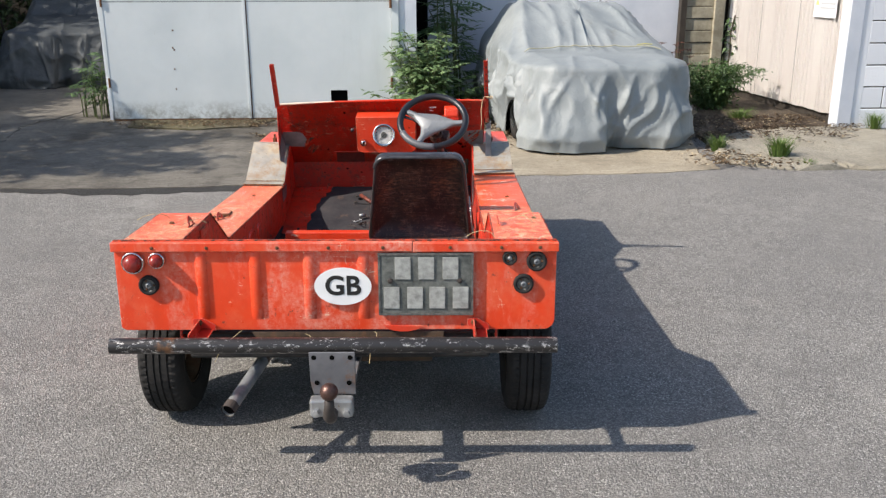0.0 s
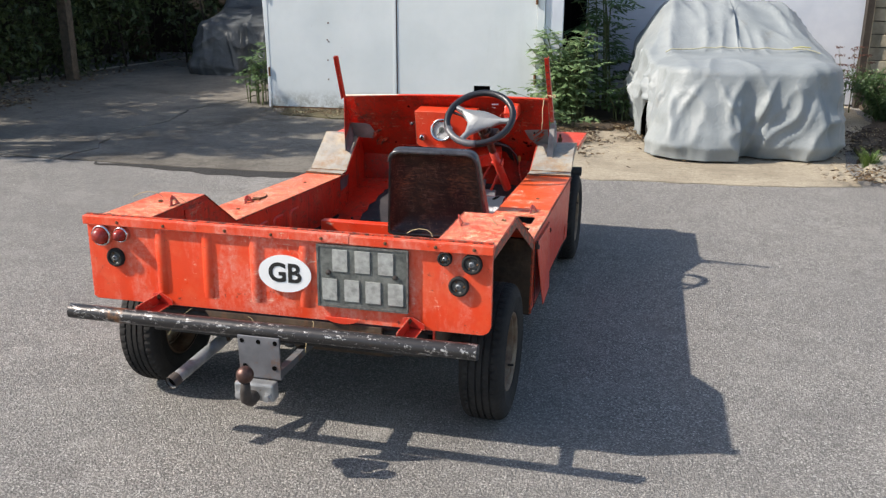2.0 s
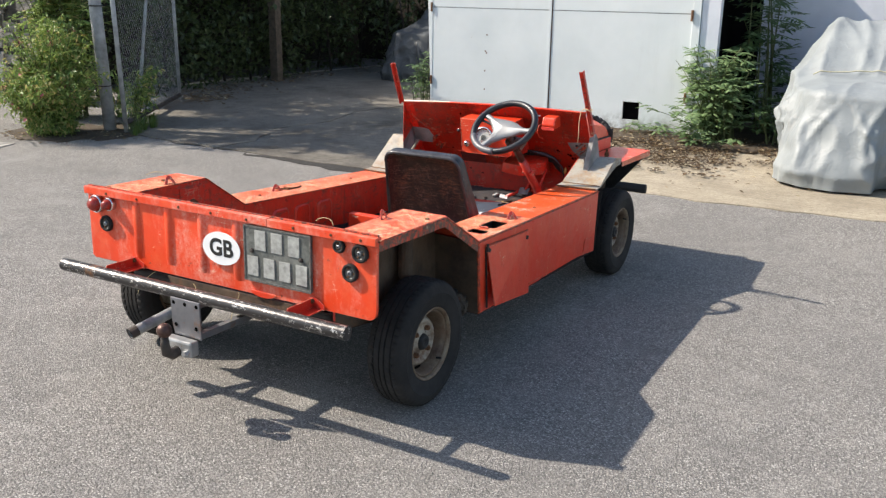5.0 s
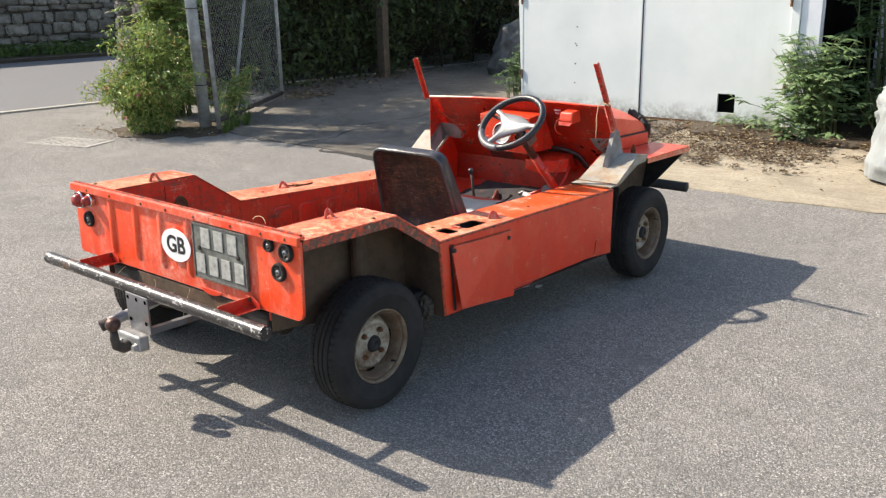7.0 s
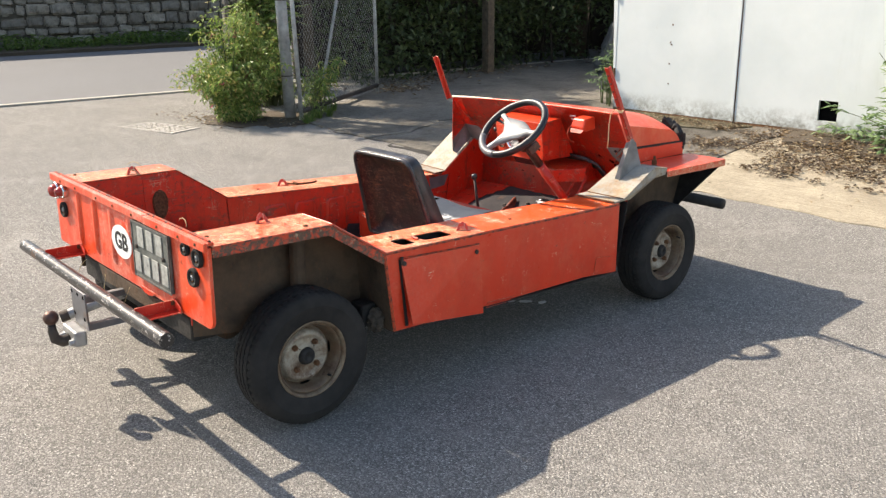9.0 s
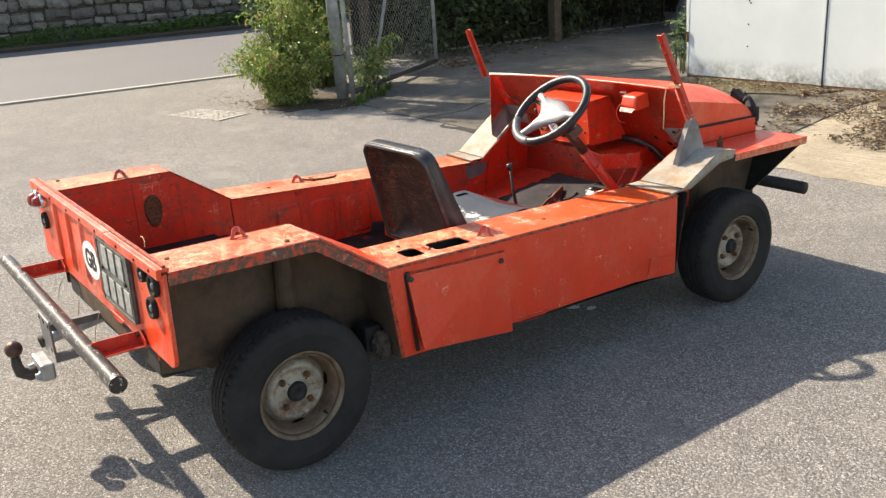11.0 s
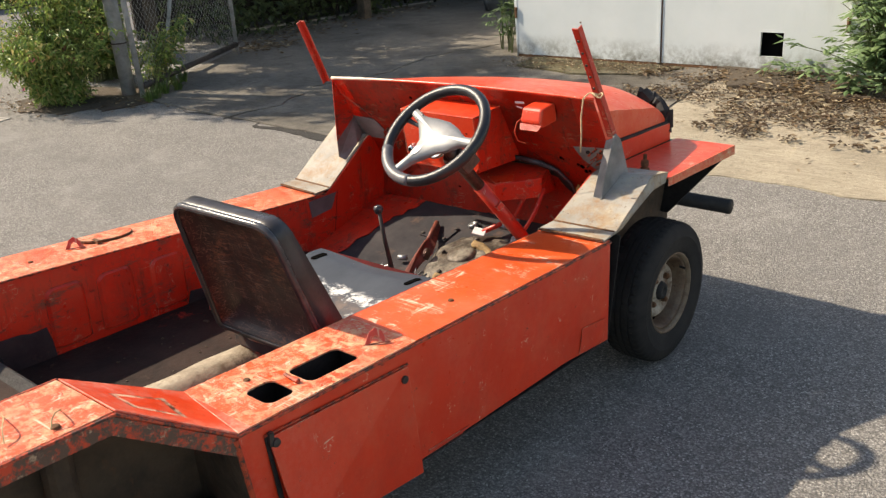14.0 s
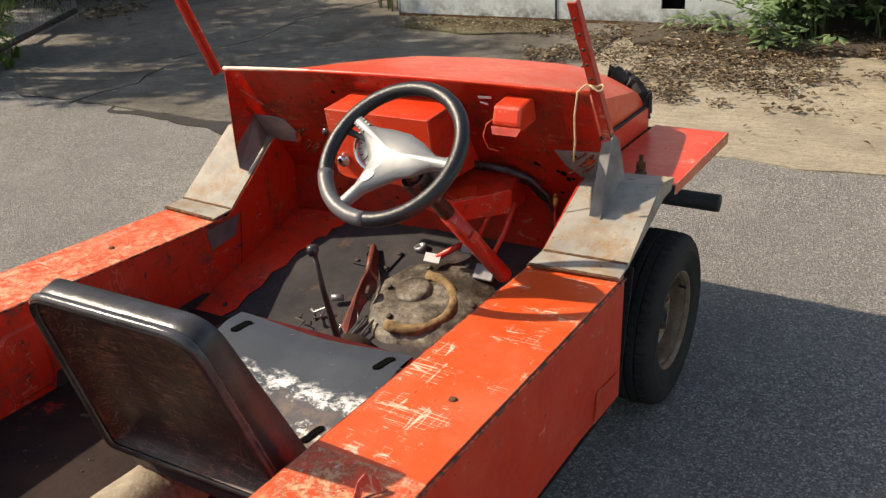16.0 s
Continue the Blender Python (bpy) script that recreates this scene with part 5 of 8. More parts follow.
    for q in range(2):
        part("foot_weld", tube(bmesh.new(), [(X(GX - 0.03 + 0.012 * i), 1.768 - 0.006 * q + 0.004 * noise.noise((i * 2.3, q, 1)), 0.606 - 0.004 * q) for i in range(5)], 0.005, 6), WELD, post)
    bm = slab(bmesh.new(), [(X(XI - 0.001), 1.55, 0.40), (X(XI - 0.001), 1.68, 0.41), (X(XI - 0.001), 1.70, zw - 0.004), (X(XI - 0.001), 1.53, zw - 0.01)], (X(-0.002), 0, 0))
    part("bare_patch", bm, BARE, side, "bare grey repair patch")

# small loops on the box tops
def hook(x, y, z, yaw):
    h = new("tie_loop")
    h.parent = car
    bm = slab(bmesh.new(), [(-0.029, 0, 0), (-0.014, 0, 0.03), (0.0, 0, 0.038), (0.014, 0, 0.03), (0.029, 0, 0), (0.013, 0, 0.004), (0.007, 0, 0.017), (0.0, 0, 0.021), (-0.007, 0, 0.017), (-0.013, 0, 0.004)], (0, 0.003, 0))
    o = part("tab", bm, RED_PAINT, h, bevel=0.001)
    o.matrix_local = pose(x, y, z, -18, 0, yaw)
    foot = part("foot_weld", tube(bmesh.new(), [(-0.03 + 0.01 * i, 0.002 + 0.003 * noise.noise((i * 2.1, x, y)), 0.001) for i in range(7)], 0.003, 5), SEAM, h)
    foot.matrix_local = pose(x, y, z, -18, 0, yaw)


hook(-0.52, -0.085, 0.715, 85)
hook(0.535, -0.07, 0.713, 95)
hook(0.665, 0.735, ZR - FALLS[1] * 0.395 + 0.003, 60)
hook(-0.62, 0.70, ZL - FALLS[-1] * 0.36 + 0.003, 70)
SCREWS = [(0.58, -0.30, 0.714), (0.66, 0.02, 0.712), (0.64, 1.02, ZR - FALLS[1] * 0.68 + 0.003), (0.57, 0.45, ZR), (-0.6, 0.55, ZL - 0.007), (-0.6, 1.3, ZL - FALLS[-1] * 0.96 + 0.003), (-0.6, -0.05, 0.715), (-0.66, -0.28, 0.715)]
studs("screw", [pose(*p) for p in SCREWS], [(0, 0.006), (0.007, 0.005), (0.009, 0)], WELD, car)
cap = new("filler_cap")
cap.parent = car
LZ = ZL - FALLS[-1] * 0.46 + 0.006
dee = [(-0.66 + 0.052 * math.sin(a), 0.825 - 0.088 * math.cos(a), LZ + 0.006 - 0.06 * 0.088 * (1 - math.cos(a))) for a in np.linspace(0, math.pi, 15)]
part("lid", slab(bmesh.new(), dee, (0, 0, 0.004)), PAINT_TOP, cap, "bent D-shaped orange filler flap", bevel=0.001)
part("lid_rim", tube(bmesh.new(), dee, [0.0045 + 0.0015 * noise.noise((i * 1.3, 2, 2)) for i in range(15)], 6, True), WELD, cap, "rusty rolled rim")
part("lid_hinge", box(bmesh.new(), -0.635, -0.60, 0.765, 0.778, ZL - FALLS[-1] * 0.43, ZL - FALLS[-1] * 0.43 + 0.016), WELD, cap)

# floor, tunnel, toe board, bulkhead
floor_p = new("floor_pan")
floor_p.parent = car
bm = bmesh.new()
box(bm, FL, FR, 0.28, 1.46, 0.262, 0.275)
part("front_floor", bm, FLOOR_STEEL, floor_p, "dark rusty floor pan")
bm = slab(bmesh.new(), [(FL, -0.343, 0.42), (FR, -0.343, 0.42), (FR, 0.24, 0.42), (FL, 0.24, 0.42)], (0, 0, 0.006))
part("rear_floor", bm, FLOOR_STEEL, floor_p, "dark rusty load floor")
bm = slab(bmesh.new(), [(FL, 0.24, 0.426), (FR, 0.24, 0.426), (FR, 0.29, 0.27), (FL, 0.29, 0.27)], (0, 0.005, 0))
part("step_face", bm, FLOOR_STEEL, floor_p)
bm = slab(bmesh.new(), [(FL, 1.45, 0.268), (FR, 1.45, 0.268), (FR, 1.975, 0.42), (FL, 1.975, 0.42)], (0, 0.01, -0.01))
toe = part("toe_board", bm, DARK, floor_p, "dark primed toe board")


def on_toe(x, y, lift=0.002):
    return (x, y, 0.268 + lift + (y - 1.45) * 0.2895)


part("toe_plate", slab(bmesh.new(), [on_toe(-0.15, 1.765), on_toe(-0.025, 1.76), on_toe(-0.02, 1.845), on_toe(-0.15, 1.85)], (0, -0.001, 0.004)), DARK, toe, "bolted dark plate", bevel=0.001)
part("drain_hole", lathe(bmesh.new(), [(0, 0.001), (0.013, 0.001), (0.015, 0)], along(on_toe(-0.115, 1.812, 0.007), (0, -0.29, 0.95)), 14), SHADOWBOX, toe)
studs("bolt", [along(on_toe(x, y, 0.006), (0, -0.29, 0.95)) for x, y in ((-0.14, 1.775), (-0.035, 1.77), (-0.03, 1.835), (-0.14, 1.84), (-0.42, 1.50), (-0.3, 1.49), (0.43, 1.50), (0.44, 1.7))], [(0, 0.006), (0.007, 0.005), (0.008, 0)], IRON, toe, 6)
EDGE = [(-0.503, 1.46), (-0.40, 1.462), (-0.375, 1.50), (-0.382, 1.56), (-0.366, 1.60), (-0.376, 1.66), (-0.352, 1.70), (-0.356, 1.76), (-0.338, 1.80), (-0.342, 1.83), (-0.312, 1.85), (-0.316, 1.885), (-0.292, 1.905), (-0.286, 1.968), (-0.503, 1.968)]
part("painted_corner", slab(bmesh.new(), [on_toe(*p) for p in EDGE], (0, -0.001, 0.002)), PAINT_IN, floor_p, "red overspray ending in a ragged edge on the toe board")
bm = bmesh.new()
tun = [(0.055 + 0.085 * math.cos(a), 0.272 + 0.085 * math.sin(a)) for a in np.linspace(0, math.pi, 14)]
rows = [[bm.verts.new((x + 0.004 * noise.noise((x * 9, y * 9, z)), y, z + 0.004 * noise.noise((y * 9, z * 20, x * 20)))) for x, z in tun] for y in np.linspace(0.285, 0.90, 14)]
for a, b in zip(rows, rows[1:]):
    for i in range(len(tun) - 1):
        bm.faces.new([a[i], a[i + 1], b[i + 1], b[i]])
part("tunnel", bm, TUNNEL, floor_p, "dirty beige exhaust tunnel", smooth=True)
bm = bmesh.new()
rows = [[bm.verts.new((x * (1.0 - 0.3 * f) + 0.0165 * f, 0.90 + 0.6 * f, 0.272 + (z - 0.272) * (1 - 0.55 * f))) for x, z in tun] for f in np.linspace(0, 1, 8)]
for a, b in zip(rows, rows[1:]):
    for i in range(len(tun) - 1):
        bm.faces.new([a[i], a[i + 1], b[i + 1], b[i]])
part("tunnel_nose", bm, FLOOR_STEEL, floor_p, smooth=True)
bm = box(bmesh.new(), 0.025, 0.44, 0.80, 0.865, 0.360, 0.400)
part("cross_member", bm, DARK, floor_p, "dark seat cross member", bevel=0.004)
bm = slab(bmesh.new(), [(FL + 0.001, 0.26, 0.276), (FL + 0.001, 0.53, 0.276), (FL + 0.001, 0.525, 0.33), (FL + 0.001, 0.515, 0.374), (FL + 0.001, 0.47, 0.371), (FL + 0.001, 0.44, 0.380), (FL + 0.001, 0.31, 0.385)], (0.003, 0, 0))
part("sealer_patch", bm, DARK, floor_p, "dark sealer brushed up the wall")
bm = slab(bmesh.new(), [(FL + 0.001, 0.99, 0.276), (FL + 0.001, 1.58, 0.276), (FL + 0.001, 1.5, 0.305), (FL + 0.001, 1.3, 0.30), (FL + 0.001, 1.1, 0.308), (FL + 0.001, 1.005, 0.318)], (0.003, 0, 0))
part("sealer_patch", bm, DARK, floor_p)
part("seat_crossbar", box(bmesh.new(), -0.40, 0.0, 1.0, 1.05, 0.276, 0.401), PAINT, floor_p, "orange crossbar for the missing passenger seat", bevel=0.004)
bm = bmesh.new()
for i in range(60):
    x, y = random.uniform(-0.42, 0.52), random.uniform(0.32, 1.05)
    r = random.uniform(0.002, 0.006)
    lathe(bm, [(0, r * 0.7), (r, r * 0.3), (r * 0.9, -0.002)], pose(x, y, 0.276, random.uniform(-20, 20), 0, random.uniform(0, 90)), 5)
part("floor_grit", bm, SOIL, floor_p, kind="stuff")

bulk = new("bulkhead")
bulk.parent = car
LEAN = 0.58   # the bulkhead recedes under the scuttle by this much for each metre down


def scuttle_top(x):
    return 0.918 + 0.018 * x + 0.012 * (1 - (x / 0.57) ** 2)


def rail_y(x):
    return 1.768 + 0.02 * x


def fw(x, z, out=0.0):
    """A point on the leaning bulkhead, lifted off it towards the cabin."""
    if z < 0.56:
        return Vector((x, rail_y(x) + LEAN * (scuttle_top(x) - 0.56) - 0.10 * (0.56 - z) - out, z))
    return Vector((x, rail_y(x) + LEAN * (scuttle_top(x) - z) - out * 0.865, z - out * 0.5))


def on_wall(name, outline, material, parent, label="", lift=0.003, bevel=0.0):
    """A thin plate lying on the bulkhead."""
    bm = slab(bmesh.new(), [fw(x, z, 0.001) for x, z in outline], fw(0, 0.7, lift) - fw(0, 0.7, 0.0))
    return part(name, bm, material, parent, label, bevel=bevel)


bm = bmesh.new()
cols = []
for x in [-0.545, -0.528] + [float(v) for v in np.linspace(-0.5085, 0.5085, 30)] + [0.53, 0.55, 0.572]:
    top = scuttle_top(x)
    zl = [top, 0.86, 0.80, 0.74, 0.68, 0.66]
    if abs(x) < 0.51:
        zl += [0.60, 0.56, 0.49, 0.418 + (0.0 if x > -0.3 else -0.012) + 0.008 * noise.noise((x * 31, 0, 0))]
    cols.append([bm.verts.new(fw(x, z) + Vector((0, 0.003 * noise.noise((x * 6, z * 6, 2)), 0))) for z in zl])
for a, b in zip(cols, cols[1:]):
    for i in range(min(len(a), len(b)) - 1):
        bm.faces.new([a[i], b[i], b[i + 1], a[i + 1]])
bmesh.ops.solidify(bm, geom=bm.faces[:], thickness=-0.006)
part("dash_panel", bm, PAINT_IN, bulk, "grubby red-orange bulkhead leaning away under the scuttle", smooth=True).data.set_sharp_from_angle(angle=radians(30))
bm = tube(bmesh.new(), [(x, rail_y(x) - 0.001, scuttle_top(x) - 0.001) for x in np.linspace(-0.548, 0.575, 24)], 0.0055, 8)
part("dash_rail", bm, PAINT, bulk, "rolled top edge, worn pale", smooth=True)
part("worn_edge", tube(bmesh.new(), [(x, rail_y(x) - 0.002, scuttle_top(x) + 0.0005) for x in np.linspace(-0.545, -0.17, 16)], [0.0058 + 0.0012 * noise.noise((i * 0.9, 0, 3)) - 0.0035 * (i / 15) ** 3 for i in range(16)], 8), CREAM, bulk, "edge worn to cream primer", smooth=True)
# side cheek that closes the passenger's end
CH = -0.547
bm = slab(bmesh.new(), [(CH, 1.755, 0.909), (CH, 1.755, 0.668), (CH, 1.86, 0.755), (CH, fw(CH, 0.755).y, 0.755)], (0.004, 0, 0))
cheek = part("dash_cheek", bm, PAINT_IN, bulk, "red end cheek of the dash", bevel=0.001)
bm = slab(bmesh.new(), [(CH, 1.755, 0.668), (CH + 0.001, 1.757, 0.606), (CH + 0.02, 1.772, 0.592), (CH + 0.02, 1.84, 0.645), (CH, 1.91, 0.67), (CH, fw(CH, 0.755).y, 0.755), (CH, 1.86, 0.755)], (0.004, 0, 0))
part("grey_foot", bm, FILLER, cheek, "bare grey welded foot of the cheek", bevel=0.001)
on_wall("bare_patch", [(-0.540, 0.662), (-0.538, 0.752), (-0.455, 0.75), (-0.432, 0.742), (-0.405, 0.69), (-0.425, 0.662)], FILLER, bulk, "bare grey patch on the bulkhead")
part("fold_grime", tube(bmesh.new(), [fw(-0.54 + 0.10 * f, 0.845 - 0.085 * f, 0.0015) for f in np.linspace(0, 1, 12)], [0.002 + 0.007 * abs(noise.noise((i * 0.9, 4, 0))) for i in range(12)], 5), SEAM, bulk)
on_wall("bare_patch", [(0.440, 0.747), (0.566, 0.757), (0.570, 0.662), (0.505, 0.662), (0.462, 0.70)], FILLER, bulk, "bare grey repair patch on the dash")
# instrument binnacle
BR = 0.2
bm = slab(bmesh.new(), [(-0.118, 1.668, 0.852), (-0.115, 1.690, 0.70)] + [(-0.08 + 0.035 * math.cos(a), 1.694, 0.69 + 0.03 * math.sin(a)) for a in np.linspace(math.pi, 1.5 * math.pi, 5)] + [(BR - 0.037 + 0.035 * math.cos(a), 1.694, 0.69 + 0.03 * math.sin(a)) for a in np.linspace(1.5 * math.pi, math.tau, 5)] + [(BR, 1.668, 0.852)], (0, 0.008, 0))
bin_ = part("binnacle_face", bm, PAINT, bulk, "orange instrument panel", bevel=0.002)
bm = slab(bmesh.new(), [(-0.118, 1.668, 0.848), (BR, 1.668, 0.848), (BR, fw(BR, 0.862).y, 0.862), (-0.118, fw(-0.118, 0.862).y, 0.862)], (0, 0, 0.005))
part("binnacle_top", bm, PAINT, bin_, bevel=0.002)
for x in (-0.116, BR - 0.006):
    bm = slab(bmesh.new(), [(x, 1.676, 0.847), (x, 1.70, 0.665), (x, fw(x, 0.665).y, 0.665), (x, fw(x, 0.86).y, 0.86)], (0.004, 0, 0))
    part("binnacle_side", bm, PAINT_IN, bin_)
dn = Vector((0, -1, 0.13)).normalized()
dial = new("speedometer")
dial.parent = bulk
md = along(Vector((0.030, 1.674, 0.758)), dn)
part("bezel", lathe(bmesh.new(), [(0.060, 0), (0.060, 0.012), (0.054, 0.016), (0.048, 0.010)], md, 32), CHROME, dial, "chrome bezel", smooth=True)
part("dial_face", lathe(bmesh.new(), [(0, 0.004), (0.050, 0.004), (0.050, 0.0)], md, 32), DIAL, dial, "pale dusty dial")
bm = bmesh.new()
for i in range(13):
    a = math.radians(-40 + i * 21.7)
    box(bm, -0.0012, 0.0012, 0.037, 0.046, 0.0045, 0.006, md @ Matrix.Rotation(a - 1.1, 4, "Z"))
part("dial_marks", bm, INK, dial)
part("needle", box(bmesh.new(), -0.0015, 0.0015, -0.008, 0.036, 0.006, 0.008, md @ Matrix.Rotation(2.4, 4, "Z")), INK, dial)
part("dial_boss", lathe(bmesh.new(), [(0.016, 0.0042), (0.016, 0.006), (0, 0.0062)], md, 20), PLATE, dial)
ks = part("key_switch", lathe(bmesh.new(), [(0.019, 0), (0.019, 0.006), (0.013, 0.01), (0.013, 0.016), (0.009, 0.02), (0, 0.02)], along((-0.078, 1.684, 0.715), dn), 16), CHROME, bulk, "chrome key switch", smooth=True)
part("keyhole", lathe(bmesh.new(), [(0.006, 0.0202), (0.006, 0.0215), (0, 0.0215)], along((-0.078, 1.684, 0.715), dn), 10), SHADOWBOX, ks)
part("toggle", tube(bmesh.new(), [(-0.128, 1.77, 0.79), (-0.135, 1.70, 0.785), (-0.138, 1.685, 0.782)], [0.005, 0.005, 0.011], 10), RIM_BLACK, bulk, "black toggle switch", smooth=True)
for p in ((-0.075, 0.81), (0.165, 0.80), (0.175, 0.72)):
    part("panel_hole", lathe(bmesh.new(), [(0, 0.0015), (0.006, 0.0015), (0.007, 0)], along((p[0], 1.6725 + (0.84 - p[1]) * 0.14, p[1]), dn), 12), SHADOWBOX, bin_)
# slot low in the bulkhead, a plate coloured as the shade inside, and its lip
on_wall("glove_slot", [(-0.256, 0.562), (-0.10, 0.562), (-0.10, 0.622), (-0.256, 0.622)], SLOT_SHADE, bulk, "dark red plate standing for the shade in the slot", 0.002)
bm = slab(bmesh.new(), [fw(-0.262, 0.624), fw(-0.094, 0.624), fw(-0.094, 0.624) + Vector((0, -0.03, 0.002)), fw(-0.262, 0.624) + Vector((0, -0.03, 0.002))], (0, 0, 0.004))
part("slot_lip", bm, PAINT_IN, bulk, bevel=0.001)
# wiper motor cowl, pedal box, pedals
bm = slab(bmesh.new(), [(0.35, 1.80, 0.902), (0.352, 1.725, 0.893), (0.352, 1.712, 0.85), (0.352, 1.735, 0.832), (0.352, 1.81, 0.84)], (0.075, 0, 0))
cowl = part("motor_cowl", bm, PAINT, bulk, "small orange boxed cowl", bevel=0.008)
part("cowl_lip", slab(bmesh.new(), [(0.35, 1.714, 0.842), (0.43, 1.714, 0.842), (0.425, 1.70, 0.828), (0.36, 1.70, 0.828)], (0, 0.003, 0.003)), PAINT_IN, cowl, "bent lip of the cowl", bevel=0.001)
part("cowl_wire", tube(bmesh.new(), [(0.352, 1.73, 0.86), (0.335, 1.72, 0.845), (0.328, 1.715, 0.815), (0.338, 1.72, 0.785), (0.355, 1.74, 0.775)], 0.0016, 6), PAINT, bulk, "thin loose wire", smooth=True)
on_wall("label_tag", [(0.272, 0.886), (0.308, 0.888), (0.308, 0.894), (0.272, 0.892)], STICKER, bulk)
on_wall("label_tag", [(0.272, 0.873), (0.292, 0.868), (0.293, 0.871), (0.273, 0.876)], STICKER, bulk)
# The shaded cavity behind the box is a black plate on the bulkhead.
on_wall("arch_shadow_gap", [(0.10, 0.618), (0.12, 0.655), (0.22, 0.665), (0.30, 0.662), (0.345, 0.64), (0.365, 0.60), (0.372, 0.555), (0.35, 0.57), (0.33, 0.61), (0.28, 0.625)], BLACK, bulk, "black plate standing for the shade in the gap round the pedal box", 0.004)
bm = bmesh.new()
lo_ = [(0.08, 1.81, 0.555), (0.206, 1.775, 0.548), (0.315, 1.885, 0.552), (0.305, 1.99, 0.555), (0.08, 1.99, 0.555)]
hi_ = [(0.085, 1.812, 0.61), (0.206, 1.768, 0.608), (0.318, 1.88, 0.622), (0.305, fw(0.305, 0.645).y, 0.645), (0.085, fw(0.085, 0.645).y, 0.645)]
a_, b_ = [bm.verts.new(p) for p in lo_], [bm.verts.new(p) for p in hi_]
bm.faces.new(a_[::-1])
bm.faces.new(b_)
for i in range(5):
    bm.faces.new([a_[i], a_[(i + 1) % 5], b_[(i + 1) % 5], b_[i]])
pbx = part("pedal_box", bm, PAINT_IN, bulk, "orange folded pedal box", bevel=0.003)
pn = Vector((0.72, -0.69, 0.0))
part("pivot_boss", lathe(bmesh.new(), [(0.015, 0), (0.015, 0.006), (0.009, 0.007), (0.007, 0.003), (0, 0.003)], along(Vector((0.285, 1.853, 0.605)), pn), 14), RED_PAINT, pbx)
# Patch of sunlight on the box top, put in as a brighter paint.
part("sunlit_wedge", slab(bmesh.new(), [(0.206, 1.770, 0.611), (0.25, 1.81, 0.616), (0.225, 1.85, 0.628), (0.15, 1.80, 0.62)], (0, 0, 0.002)), PAINT, pbx, "brighter orange plate painted as the sunlit corner of the box")
for pts, pad_p in (([(0.262, 1.87, 0.57), (0.245, 1.86, 0.52), (0.215, 1.85, 0.455)], (0.21, 1.845, 0.45)), ([(0.325, 1.885, 0.585), (0.305, 1.85, 0.50), (0.278, 1.80, 0.42)], (0.275, 1.795, 0.405))):
    ped = part("pedal_arm", tube(bmesh.new(), pts, 0.007, 8), RED_PAINT, bulk, "red pedal arm", smooth=True)
    part("pedal_pad", box(bmesh.new(), -0.03, 0.03, -0.022, 0.022, -0.004, 0.006, along(pad_p, (0, -0.75, 0.65))), BARE, ped, "worn grey pedal pad", bevel=0.003)
bm = tube(bmesh.new(), [fw(0.05, 0.665, 0.012), fw(0.12, 0.672, 0.02), fw(0.22, 0.682, 0.018), fw(0.30, 0.672, 0.02), fw(0.35, 0.65, 0.016), fw(0.385, 0.60, 0.014), fw(0.40, 0.53, 0.015)], [0.008, 0.01, 0.009, 0.011, 0.008, 0.006, 0.006], 7)
part("wiring", bm, RIM_BLACK, bulk, "black wiring loom", smooth=True)
part("wiring", tube(bmesh.new(), [fw(0.07, 0.70, 0.01), fw(0.10, 0.685, 0.02), fw(0.16, 0.678, 0.012), fw(0.20, 0.69, 0.02)], 0.004, 6), RIM_BLACK, bulk, smooth=True)
part("brass_union", lathe(bmesh.new(), [(0.006, 0), (0.010, 0.008), (0.010, 0.024), (0.005, 0.03), (0.005, 0.05)], along(fw(0.40, 0.555, 0.02), (0, 0.25, 1)), 8), simple("brass", (0.5, 0.32, 0.1), 0.4, 0.8), bulk)
part("brake_pipe", tube(bmesh.new(), [fw(0.40, 0.555, 0.02), fw(0.405, 0.50, 0.022), fw(0.42, 0.455, 0.03), fw(0.46, 0.44, 0.03)], 0.004, 6), RED_PAINT, bulk, smooth=True)
for x, z, r in ((0.372, 0.692, 0.006), (0.38, 0.688, 0.004), (0.432, 0.675, 0.005), (0.445, 0.669, 0.008), (0.455, 0.652, 0.007), (0.47, 0.655, 0.005), (0.425, 0.60, 0.005), (-0.36, 0.655, 0.006), (-0.30, 0.64, 0.005), (-0.19, 0.86, 0.006), (-0.33, 0.50, 0.005), (-0.2, 0.52, 0.006), (-0.12, 0.50, 0.005)):
    part("bolt_hole", lathe(bmesh.new(), [(0, 0.001), (r, 0.001), (r * 1.15, 0)], along(fw(x, z, 0.001), (0, -0.865, -0.5)), 9), SHADOWBOX, bulk)
rg = random.Random(12)
for cx, cz, n_ in ((-0.385, 0.63, 7), (-0.41, 0.665, 5), (0.49, 0.70, 6)):
    for i in range(n_):
        x, z = cx + rg.uniform(-0.03, 0.03), cz + rg.uniform(-0.03, 0.02)
        pts = [fw(x + 0.012 * q + rg.uniform(-0.006, 0.006), z + 0.011 * q, 0.003) for q in range(4)]
        part("rust_scab", tube(bmesh.new(), pts, [rg.uniform(0.001, 0.006) for p in pts], 5), SEAM, bulk)

# gear lever, casting, handbrake
gl = new("gear_lever")
gl.parent = car
part("rod", tube(bmesh.new(), [(0.062, 1.36, 0.60), (0.066, 1.372, 0.50), (0.075, 1.40, 0.33), (0.08, 1.41, 0.27)], [0.006, 0.007, 0.010, 0.012], 10), IRON, gl, smooth=True)
part("knob", lathe(bmesh.new(), [(0, -0.016), (0.011, -0.013), (0.015, 0), (0.013, 0.01), (0, 0.015)], pose(0.061, 1.358, 0.609), 16), RIM_BLACK, gl, "black round knob", smooth=True)
